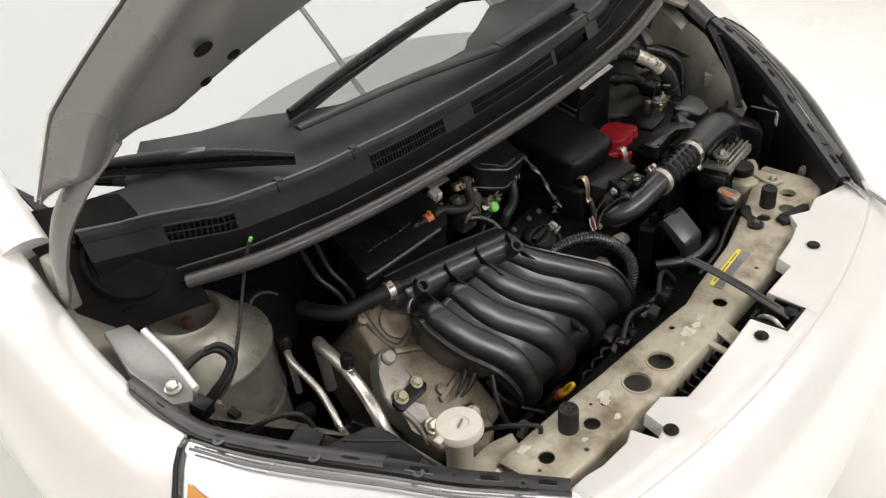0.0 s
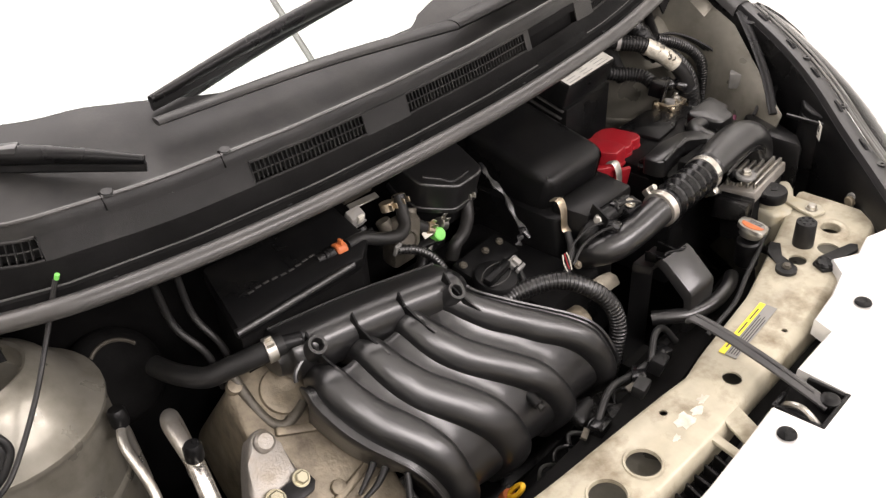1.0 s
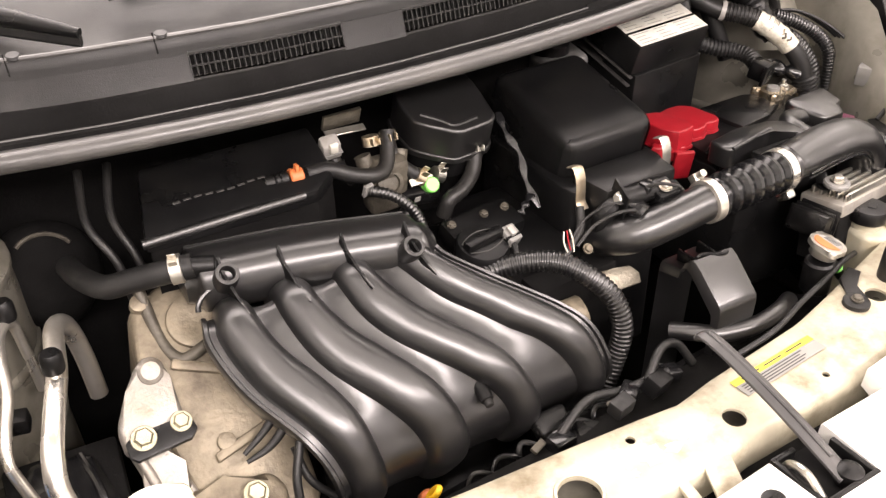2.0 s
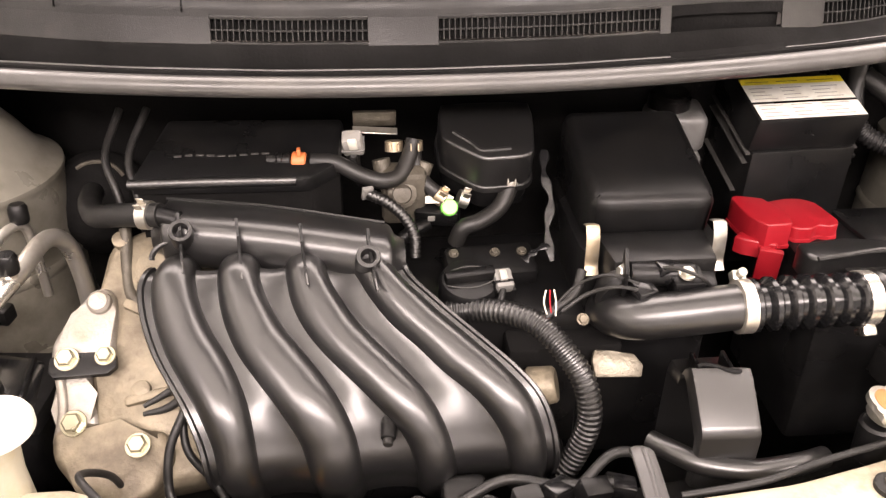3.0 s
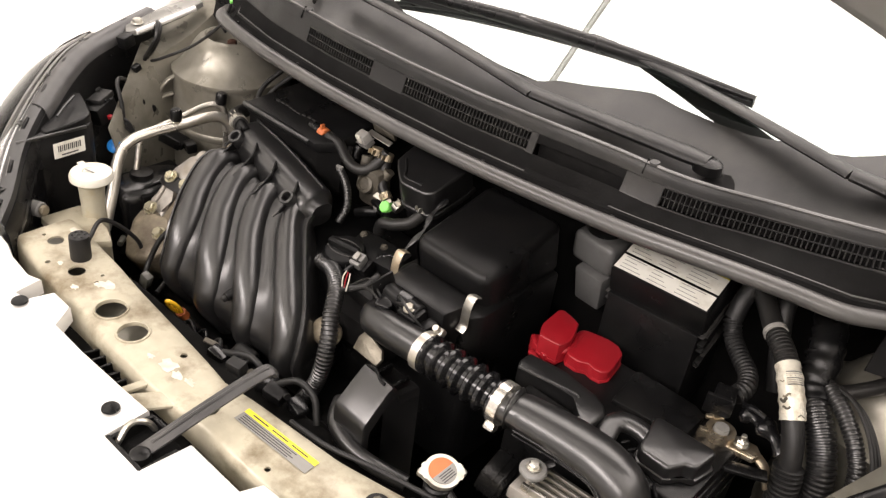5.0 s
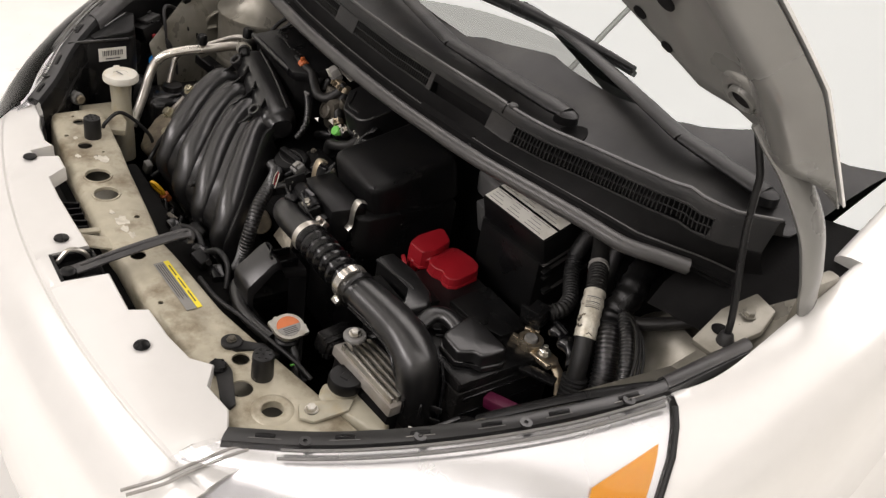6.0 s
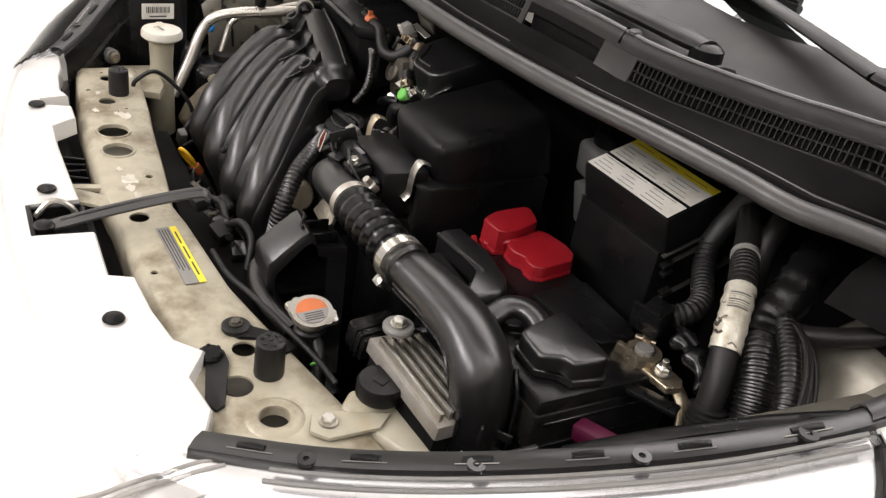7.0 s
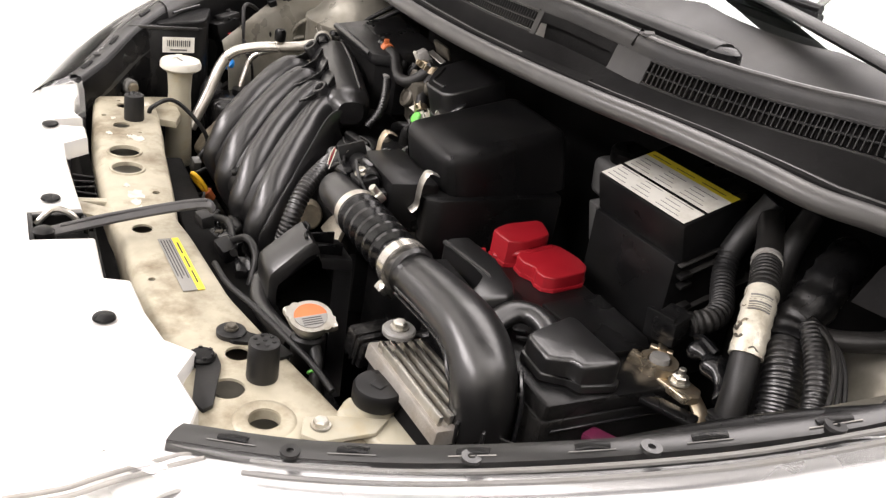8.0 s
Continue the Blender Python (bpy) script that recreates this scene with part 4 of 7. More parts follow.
def latch():
    t = thing("hood_latch_stay", "dark grey plastic latch lever crossing the radiator support", "latch")
    part("lever", tube([(0.058, 0.050, 0.826), (0.056, 0.040, 0.833), (0.055, 0.0, 0.829), (0.053, -0.06, 0.818), (0.050, -0.12, 0.804), (0.049, -0.140, 0.799)], 0.0105, 10, squash=0.45), TRIM, t)
    part("ridge", tube([(0.057, 0.042, 0.8365), (0.056, 0.03, 0.837), (0.053, -0.06, 0.823), (0.050, -0.12, 0.809)], 0.0025, 8), TRIM, t)
    hs = part("housing", box((0.070, 0.064, 0.030), (0.041, -0.121, 0.776), (0, 0, 0), 0.004), DULL, t, "black latch housing in the panel notch")
    for size, at in (((0.072, 0.006, 0.034), (0.041, -0.151, 0.789)), ((0.006, 0.060, 0.030), (0.0085, -0.122, 0.789)), ((0.006, 0.050, 0.030), (0.0745, -0.127, 0.789)), ((0.030, 0.006, 0.026), (0.022, -0.092, 0.789))):
        part("rim", box(size, at, bevel=0.002), PLASTIC, hs)
    part("knob", lathe([(0.012, 0.792), (0.013, 0.796), (0.012, 0.806), (0.008, 0.809)], 20, m=pose(0.054, -0.138, 0)), PLASTIC, hs)
    part("catch", tube([(0.015, -0.145, 0.795), (0.012, -0.125, 0.812), (0.016, -0.105, 0.805), (0.02, -0.095, 0.785)], 0.004, 8), STEEL, t)


latch()


# ---- engine ----
def manifold():
    t = thing("intake_manifold", "satin black plastic intake manifold with four curved runners", "intake manifold")
    # stations down the front: y, z, then the lateral limits of flange, runner and web
    SPINE = [(0.300, 0.872), (0.272, 0.884), (0.255, 0.879), (0.235, 0.866), (0.215, 0.851), (0.195, 0.837), (0.175, 0.822), (0.155, 0.804), (0.138, 0.778), (0.128, 0.745), (0.158, 0.690)]
    LIMITS = [
        [-.384, -.389, -.393, -.390, -.383, -.373, -.359, -.344, -.332, -.326, -.322],
        [-.340, -.338, -.336, -.330, -.3185, -.304, -.292, -.283, -.278, -.275, -.273],
        [-.318, -.318, -.3175, -.314, -.307, -.296, -.279, -.259, -.240, -.231, -.228],
        [-.277, -.275, -.273, -.264, -.250, -.2315, -.213, -.196, -.184, -.179, -.176],
        [-.253, -.252, -.250, -.245, -.234, -.217, -.194, -.168, -.142, -.130, -.127],
        [-.212, -.2095, -.2055, -.193, -.176, -.155, -.132, -.111, -.097, -.090, -.087],
        [-.193, -.189, -.180, -.167, -.149, -.125, -.102, -.072, -.050, -.040, -.037],
        [-.136, -.130, -.123, -.101, -.076, -.051, -.026, -.005, .006, .010, .012]]
    fine = smooth_path([(0.0, y, z) for y, z in SPINE], 6)
    count = len(fine)
    sides = [[p.x for p in smooth_path([(x, i * 0.02, 0) for i, x in enumerate(row)], 6)] for row in LIMITS]
    fall = []
    for k in range(count):
        d = (fine[min(k + 1, count - 1)] - fine[max(k - 1, 0)]).normalized()
        fall.append(Vector((0, d.z, -d.y)))

    def spot(x, k, lift):
        # the flank drops a little towards the passenger's side
        return Vector((x, fine[k].y, fine[k].z)) + fall[k] * lift

    def tall(k):
        s = k / (count - 1)
        return 0.0225 * min(1.0, 0.62 + s * 2.2) * (1 - 0.35 * max(0.0, s - 0.72) / 0.28)
    arc = [i / 18 for i in range(19)]
    for i in range(4):
        rows = []
        for k in range(count):
            x0, x1 = sides[2 * i][k], sides[2 * i + 1][k]
            if i == 0:
                x0 += 0.012
            if i == 3:
                x1 -= 0.012
            row = [spot(x0, k, -0.006)]
            for u in arc:
                w = 2 * u - 1
                dome = (1 - abs(w) ** 2.3) ** 0.62
                row.append(spot(x0 + (x1 - x0) * u + 0.0012 * math.sin(math.pi * u), k, tall(k) * dome))
            row.append(spot(x1, k, -0.006))
            rows.append(row)
        part("runner", loft(rows, thick=0.002), SATIN, t, smooth=60)
    for i in range(3):
        rows = []
        for k in range(6, count):
            x0, x1 = sides[2 * i + 1][k], sides[2 * i + 2][k]
            sag = 0.0035 * min(1.0, (x1 - x0) / 0.03)
            rows.append([spot(x0 - 0.004 + (x1 - x0 + 0.008) * u, k, 0.004 - 4 * sag * u * (1 - u)) for u in (0.0, 0.12, 0.3, 0.5, 0.7, 0.88, 1.0)])
        part("web", loft(rows, thick=0.003), SATIN, t, smooth=60)
    for row, s in ((sides[0], 1), (sides[7], -1)):
        rows = []
        for k in range(3, count):
            x = row[k]
            rows.append([spot(x + s * a, k, b) for a, b in ((0.016, -0.004), (0.013, 0.0005), (0.006, 0.001), (0.0045, 0.0045), (0.001, 0.0050), (-0.0005, 0.003), (0.0, -0.010), (0.004, -0.030), (0.010, -0.060))])
        part("flange", loft(rows, thick=0.002), SATIN, t, "raised welded flange", smooth=50)
    under = [spot(sides[7][k] - 0.012, k, -0.05) for k in range(3, count)]
    rows = [[p, p + Vector((-0.02, 0.05, -0.02)), p + Vector((-0.05, 0.10, -0.02))] for p in under]
    part("side_wall", loft(rows, thick=0.003), PLASTIC, t)
    # plenum: a rounded box section with a flat sloping front
    spine = smooth_path([(-0.378, 0.334, 0.897), (-0.36, 0.330, 0.898), (-0.27, 0.313, 0.895), (-0.19, 0.296, 0.889), (-0.156, 0.289, 0.886), (-0.140, 0.286, 0.884)], 6)
    rows = []
    for i, p in enumerate(spine):
        f = i / (len(spine) - 1)
        k = 1 - 0.30 * abs(2 * f - 1) ** 10
        ring = []
        for j in range(32):
            a = 2 * math.pi * j / 32
            c, q = math.cos(a), math.sin(a)
            ring.append(p + Vector((0.0, 0.036 * k * math.copysign(abs(c) ** 0.75, c), 0.0 + 0.031 * k * math.copysign(abs(q) ** 0.75, q))))
        rows.append(ring)
    bm = loft(rows, closed=True)
    for ring in (rows[0], rows[-1]):
        mid = sum(ring, Vector()) / len(ring)
        out = Vector((0.010 if ring is rows[-1] else -0.010, 0, 0))
        rim = [mid + (q - mid) * 0.8 + out for q in ring]
        loft([ring, rim, [mid + (q - mid) * 0.02 + out * 1.1 for q in ring]], bm, closed=True)
    bmesh.ops.remove_doubles(bm, verts=bm.verts, dist=0.0004)
    part("plenum", bm, SATIN, t, smooth=50)
    part("plenum_seam", tube([(-0.375, 0.350, 0.928), (-0.27, 0.330, 0.926), (-0.15, 0.304, 0.916)], 0.0018, 6), SATIN, t)
    for i, x in enumerate((-0.3525, -0.2945, -0.2315, -0.165)):
        arch = [spot(x + 0.033 * math.cos(a), 4, 0.004 + 0.020 * math.sin(a)) + Vector((0, 0.010, 0.004)) for a in [math.pi * k / 16 for k in range(17)]]
        part("runner_collar", sweep(bmesh.new(), arch, 0.0030, 8), SATIN, t, "rounded collar where the runner meets the plenum")
        y = 0.286 - 0.0115 * i
        o = bmesh.new()
        side = [(-0.036, -0.004), (0.026, 0.0), (0.022, 0.016), (0.016, 0.036), (0.008, 0.020), (-0.010, 0.008)]
        low = [o.verts.new((-0.0014, a, b)) for a, b in side]
        high = [o.verts.new((0.0014, a, b)) for a, b in side]
        o.faces.new(low)
        o.faces.new(high[::-1])
        for k in range(6):
            o.faces.new((low[k], low[(k + 1) % 6], high[(k + 1) % 6], high[k]))
        bmesh.ops.transform(o, matrix=pose(x, y, 0.901 - 0.002 * i, 0, 0, 8), verts=o.verts)
        part("fin", o, PLASTIC, t, smooth=0)
        part("fin_tip", box((0.0022, 0.018, 0.002), (x + 0.004, y - 0.028, 0.9005 - 0.002 * i), (16, 0, 8), 0.0005, seg=1), SEALRUB, t)
        if i in (0, 3):
            q = Vector((-0.352, 0.292, 0.919)) if i == 0 else Vector((-0.168, 0.251, 0.906))
            d = Vector((0.05, -0.6, 0.75)).normalized()
            part("boss", lathe([(0.0066, -0.022), (0.0130, -0.022), (0.0122, 0.006), (0.0115, 0.0080), (0.0080, 0.0080), (0.0066, 0.0060), (0.0066, -0.022)], 24, m=along(q, q + d), caps=False), SATIN, t, "ring boss")
            part("bore", lathe([(0.0063, -0.012), (0.0063, -0.010)], 16, m=along(q, q + d)), DULL, t)
    st = part("sensor_stub", rod((-0.153, 0.150, 0.790), (-0.1555, 0.128, 0.783), 0.0088, 0.0072), PLASTIC, t, "small sensor stub")
    part("stub_tip", rod((-0.1555, 0.129, 0.7833), (-0.156, 0.122, 0.781), 0.0048), COWLMAT, st)
    part("port_hood", box((0.045, 0.03, 0.02), (-0.085, 0.110, 0.728), (30, 0, 0), 0.008, seg=3), PLASTIC, t)


manifold()


def flat_cover():
    t = thing("engine_cover", "flat black plastic cover box behind the intake plenum", "cover")
    part("lid", prism([(-0.41, 0.352), (-0.225, 0.350), (-0.195, 0.375), (-0.19, 0.455), (-0.385, 0.46)], 0.0, 0.018, 0.006, m=pose(0, 0, 0.934, 0, 0, 0) @ Matrix.Translation((0, 0.36, 0)) @ pose(0, 0, 0, 13) @ Matrix.Translation((0, -0.36, 0))), PLASTIC, t)
    part("body", prism([(-0.405, 0.357), (-0.225, 0.355), (-0.195, 0.38), (-0.195, 0.45), (-0.38, 0.455)], 0.86, 0.937), DULL, t)
    part("front_lip", tube([(-0.412, 0.352, 0.944), (-0.33, 0.349, 0.946), (-0.24, 0.351, 0.944)], 0.0055, 10), SATIN, t)
    for k in range(9):
        part("embossed_bar", box((0.008, 0.003, 0.0008), (-0.365 + 0.0115 * k, 0.385 + 0.002 * math.sin(k), 0.9595), (13, 0, 0), 0.0002, seg=1), SEALRUB, t)


flat_cover()


def engine_block():
    t = thing("engine_block", "engine with oily cast timing cover, its block blackened for shade", "engine")
    part("valve_cover", prism([(-0.34, 0.27), (0.06, 0.24), (0.06, 0.42), (-0.34, 0.42)], 0.66, 0.835, 0.015), PLASTIC, t)
    # The block is coloured black to put shade in the gap below the runners.
    part("block", prism([(-0.42, 0.15), (0.05, 0.13), (0.05, 0.40), (-0.42, 0.40)], 0.45, 0.66, 0.02), PLASTIC, t)

    def slope(tilt, lift=0.0, side=0.0):
        return pose(0, 0.239, 0.804) @ pose(0, 0, 0, tilt, side, 0) @ Matrix.Translation((0, 0, lift))
    face = slope(38, -0.014)
    c = part("timing_cover", prism([(-0.452, -0.09), (-0.40, -0.13), (-0.33, -0.12), (-0.32, 0.06), (-0.335, 0.125), (-0.40, 0.155), (-0.445, 0.135), (-0.455, 0.05)], -0.20, 0.0, 0.016, m=face, seg=4), CASTDIRT, t, "oily tan cast timing cover")
    part("casting_rib", prism([(-0.425, 0.060), (-0.345, 0.020), (-0.340, 0.028), (-0.42, 0.070)], -0.003, 0.007, 0.003, m=face), CASTDIRT, c)
    part("casting_rib", prism([(-0.415, -0.045), (-0.345, -0.030), (-0.345, -0.020), (-0.415, -0.035)], -0.003, 0.008, 0.003, m=face), CASTDIRT, c)
    part("casting_pad", lathe([(0.030, -0.004), (0.028, 0.005), (0.020, 0.007), (0.012, 0.004)], 28, m=face @ pose(-0.385, 0.10, 0)), CASTDIRT, c)
    for u, v in ((-0.43, 0.135), (-0.345, 0.085), (-0.40, -0.028)):
        part("boss", lathe([(0.010, -0.004), (0.009, 0.007), (0.006, 0.008)], 18, m=face @ pose(u, v, 0)), CASTDIRT, c)
    m = thing("engine_mount", "bright cast aluminium engine mount arm with zinc bolts", "engine mount")
    arm = slope(42, -0.005)
    part("upper_arm", prism([(-0.490, -0.006), (-0.490, 0.022), (-0.472, 0.052), (-0.455, 0.074), (-0.443, 0.080), (-0.431, 0.074), (-0.428, 0.052), (-0.428, -0.006)], -0.035, 0.0, 0.007, m=arm, seg=4), ALU, m)
    part("arm_boss", lathe([(0.013, -0.01), (0.012, 0.006), (0.009, 0.009)], 24, m=arm @ pose(-0.444, 0.062, 0)), ALU, m)
    low = slope(41, -0.007)
    part("leg", prism([(-0.487, 0.0), (-0.452, 0.0), (-0.450, -0.032), (-0.440, -0.055), (-0.438, -0.085), (-0.466, -0.098), (-0.482, -0.080), (-0.478, -0.045)], -0.045, 0.0, 0.008, m=low, seg=4), ALU, m)
    part("foot", prism([(-0.482, -0.066), (-0.452, -0.056), (-0.418, -0.068), (-0.372, -0.070), (-0.362, -0.094), (-0.376, -0.128), (-0.405, -0.148), (-0.432, -0.150), (-0.452, -0.125), (-0.478, -0.095)], -0.060, 0.004, 0.010, m=slope(33, -0.010), seg=4), CASTDIRT, m, "oil-stained lower part of the casting")
    part("leg_rib", tube([low @ Vector((-0.481, -0.005, 0.0)), low @ Vector((-0.474, -0.045, 0.001)), low @ Vector((-0.477, -0.078, 0.0))], 0.005, 10), ALU, m)
    part("strap", prism([(-0.488, -0.010), (-0.482, -0.016), (-0.430, -0.014), (-0.422, -0.006), (-0.424, 0.006), (-0.432, 0.010), (-0.480, 0.010), (-0.488, 0.004)], -0.004, 0.003, 0.001, m=slope(30)), PLASTIC, m, "black strap")
    for p, r, tilt in (((-0.471, 0.240, 0.808), 0.0095, 35), ((-0.434, 0.242, 0.809), 0.0080, 35), ((-0.460, 0.191, 0.767), 0.0100, 40), ((-0.395, 0.165, 0.758), 0.0095, 33)):
        bolt(m, p, (0, -math.sin(radians(tilt)), math.cos(radians(tilt))), r=r, mat=YZINC)
    part("cushion", lathe([(0.05, 0.66), (0.055, 0.70), (0.05, 0.735), (0.03, 0.745)], 28, m=pose(-0.56, 0.26, 0)), RUBBER, m, "black rubber mount cushion")
    part("bracket", prism([(-0.60, 0.20), (-0.50, 0.20), (-0.49, 0.31), (-0.60, 0.32)], 0.745, 0.765, 0.005), DULL, m)
    w = thing("pinched_wires", "two black taped wires beside the timing cover", "wiring loom")
    part("wire", tube([(-0.335, 0.215, 0.815), (-0.365, 0.205, 0.792), (-0.392, 0.196, 0.780)], lambda s: 0.006 * (1 - 0.6 * s), 10), RUBBER, w)
    part("wire", tube([(-0.335, 0.200, 0.805), (-0.365, 0.192, 0.782), (-0.392, 0.190, 0.775)], lambda s: 0.006 * (1 - 0.6 * s), 10), RUBBER, w)
    part("lead", tube([(-0.345, 0.165, 0.80), (-0.360, 0.145, 0.77), (-0.362, 0.125, 0.735), (-0.35, 0.11, 0.72)], 0.0045, 10), RUBBER, w)
    part("plug", box((0.018, 0.014, 0.026), (-0.345, 0.108, 0.716), (0, 20, 10), 0.003), GREYP, w)


engine_block()


def oil_cap():
    t = thing("oil_filler_cap", "black ribbed oil filler cap on the engine", "oil cap")
    at = pose(-0.064, 0.277, 0.853, 12, 0, 10)
    part("cap", lathe([(0.026, -0.02), (0.031, -0.018), (0.032, 0.004), (0.029, 0.009), (0.020, 0.011)], 32, m=at), PLASTIC, t)
    part("grip", box((0.054, 0.013, 0.012), bevel=0.003), PLASTIC, t, at=at @ pose(0, 0, 0.014))
    for k in (-1, 1):
        bow = [at @ Vector((0.026 * u, k * (0.0075 + 0.008 * (1 - u * u)), 0.0115)) for u in [-1 + i / 6 for i in range(13)]]
        part("grip_rim", sweep(bmesh.new(), bow, 0.0008, 6), SEALRUB, t)
    t2 = thing("cam_sensor", "grey sensor connector beside the oil cap", "sensor")
    plug = part("plug", box((0.019, 0.022, 0.016), (-0.029, 0.272, 0.860), (28, 0, 8), 0.0025), GREYP, t2)
    part("latch", box((0.008, 0.012, 0.005), (-0.0295, 0.268, 0.8695), (28, 0, 8), 0.001), PALEG, plug)
    part("slot", box((0.0205, 0.003, 0.010), (-0.0295, 0.266, 0.861), (28, 0, 8), 0.0005, seg=1), PLASTIC, plug)
    part("body", box((0.026, 0.026, 0.020), (-0.028, 0.282, 0.845), (20, 0, 8), 0.004), PLASTIC, t2)
    part("lead", tube([(-0.030, 0.262, 0.856), (-0.034, 0.252, 0.848), (-0.042, 0.246, 0.838)], 0.0035, 8), RUBBER, t2)


oil_cap()


def centre_hoses():
    t = thing("heater_hose", "black rubber hose with orange quick connector", "hose")
    part("hose", tube([(-0.226, 0.377, 0.953), (-0.20, 0.377, 0.951), (-0.175, 0.370, 0.940), (-0.150, 0.366, 0.933), (-0.130, 0.375, 0.935), (-0.118, 0.392, 0.952), (-0.113, 0.40, 0.965)], 0.0088), RUBBER, t)
    part("connector_ring", rod((-0.245, 0.378, 0.954), (-0.230, 0.377, 0.953), 0.0102), ORANGE, t, "orange retaining ring")
    pl = part("plug", rod((-0.272, 0.380, 0.954), (-0.246, 0.378, 0.954), 0.0068, 0.0080), COWLMAT, t, "dark ribbed plug")
    for k in range(3):
        part("plug_rib", rod((-0.262 + 0.006 * k, 0.3794, 0.954), (-0.2595 + 0.006 * k, 0.3792, 0.954), 0.0090), PLASTIC, pl)
    part("clip_tab", box((0.004, 0.008, 0.008), (-0.237, 0.374, 0.966), (0, 0, 0), 0.001), ORANGE, t)
    t = thing("vacuum_valve", "grey purge valve with pale connector on a steel bracket", "valve")
    part("bracket", box((0.048, 0.005, 0.022), (-0.155, 0.432, 0.978), (24, 0, 0), 0.0015), DARKCAST, t)
    part("bracket_edge", box((0.050, 0.010, 0.002), (-0.155, 0.424, 0.9665), (24, 4, 0), 0.0006, seg=1), STEEL, t)
    cn = part("connector", box((0.024, 0.020, 0.026), (-0.180, 0.414, 0.957), (28, -6, -6), 0.0035, taper=0.9), PALEG, t, "pale grey connector")
    part("latch", box((0.010, 0.005, 0.016), (-0.180, 0.402, 0.960), (28, -6, -6), 0.0015), WHITEP, cn)
    part("seam", box((0.0255, 0.0215, 0.0015), (-0.180, 0.4155, 0.954), (28, -6, -6), 0.0003, seg=1), GREYP, cn)
    part("boot", tube([(-0.180, 0.404, 0.945), (-0.179, 0.397, 0.936), (-0.175, 0.392, 0.928)], 0.0075, 10), PLASTIC, t)
    part("stem", tube([(-0.181, 0.386, 0.951), (-0.178, 0.380, 0.935), (-0.172, 0.378, 0.925)], 0.005), DULL, t)
    part("valve_body", box((0.05, 0.03, 0.07), (-0.125, 0.39, 0.905), (8, 0, 0), 0.008), DARKCAST, t, "dull grey-brown cast housing")
    part("valve_dome", lathe([(0.017, 0), (0.016, 0.006), (0.011, 0.008), (0.010, 0.0045), (0.004, 0.005)], 24, m=along((-0.128, 0.375, 0.912), (-0.128, 0.36, 0.918))), DARKCAST, t)
    part("valve_arm", tube([(-0.150, 0.395, 0.945), (-0.146, 0.388, 0.925), (-0.136, 0.382, 0.905)], 0.010, 12), DARKCAST, t)
    part("valve_arm", tube([(-0.100, 0.395, 0.940), (-0.108, 0.388, 0.920), (-0.118, 0.382, 0.900)], 0.009, 12), DARKCAST, t)
    for k in (0, 1):
        spring_clip(t, (-0.135 + 0.022 * k, 0.40, 0.958), (0, -0.3, -1), 0.0085, BRASS)
    t = thing("breather_hose", "short black breather hose with brass clip", "hose")
    part("hose", tube([(-0.113, 0.402, 0.962), (-0.112, 0.396, 0.940), (-0.104, 0.385, 0.922), (-0.088, 0.378, 0.908), (-0.080, 0.376, 0.903)], 0.0085), RUBBER, t)
    spring_clip(t, (-0.086, 0.377, 0.906), (0.7, -0.2, -0.5), 0.0085, BRASS)
    spring_clip(t, (-0.060, 0.378, 0.901), (0.8, 0, -0.3), 0.0085)
    t = thing("bleeder_fitting", "bright green plug with white tag on a hose fitting", "fitting")
    part("plug", rod((-0.076, 0.380, 0.888), (-0.076, 0.364, 0.899), 0.0105, 0.0095), GREEN, t, "bright green plug")
    part("tag", prism([(-0.018, -0.004), (0.010, -0.006), (0.016, 0.0), (0.008, 0.007), (-0.016, 0.005)], 0, 0.0012, 0.0004, m=pose(-0.086, 0.372, 0.905, 30, 0, 8)), WHITEP, t, "white paper tag")
    part("body", box((0.05, 0.022, 0.022), (-0.088, 0.38, 0.883), (20, 0, -12), 0.004), PLASTIC, t)
    part("print_block", box((0.008, 0.0008, 0.008), (-0.096, 0.366, 0.884), (20, 0, 0), 0.0002, seg=1), LABELG, t)
    part("inlet", tube([(-0.10, 0.375, 0.873), (-0.115, 0.365, 0.870), (-0.13, 0.36, 0.862)], 0.008), PLASTIC, t)
    t = thing("coolant_hose", "bent black coolant hose with a steel spring clip", "hose")
    part("hose", tube([(-0.004, 0.384, 0.932), (-0.008, 0.378, 0.914), (-0.020, 0.366, 0.896), (-0.042, 0.354, 0.886), (-0.062, 0.350, 0.880), (-0.07, 0.352, 0.86)], 0.0095), RUBBER, t)
    spring_clip(t, (-0.006, 0.381, 0.923), (0.1, 0.2, 1), 0.010)
    t = thing("vapour_canister", "black moulded chamber with embossed chevron rib", "chamber")
    tiltc = Matrix.Translation((0, 0.40, 0.926)) @ pose(0, 0, 0, 18) @ Matrix.Translation((0, -0.40, -0.926))
    plan = [(-0.082, 0.405), (-0.048, 0.374), (-0.036, 0.369), (0.004, 0.372), (0.016, 0.384), (0.020, 0.46), (-0.080, 0.46)]
    for z0, z1, k, mat, nm in ((0.926, 0.972, 1.0, SATIN, "shell"), (0.922, 0.930, 1.05, SATIN, "lower_lip"), (0.895, 0.924, 0.94, PLASTIC, "lower_shell")):
        bm = domed([(-0.03 + (x + 0.03) * k, 0.415 + (y - 0.415) * k) for x, y in plan], z0, z1, 0.004 if nm == "shell" else 0.002)
        bmesh.ops.transform(bm, matrix=tiltc, verts=bm.verts)
        part(nm, bm, mat, t)
    rib = [(-0.070, 0.412, 0.9725), (-0.052, 0.394, 0.9725), (-0.041, 0.382, 0.9725), (-0.010, 0.384, 0.9725)]
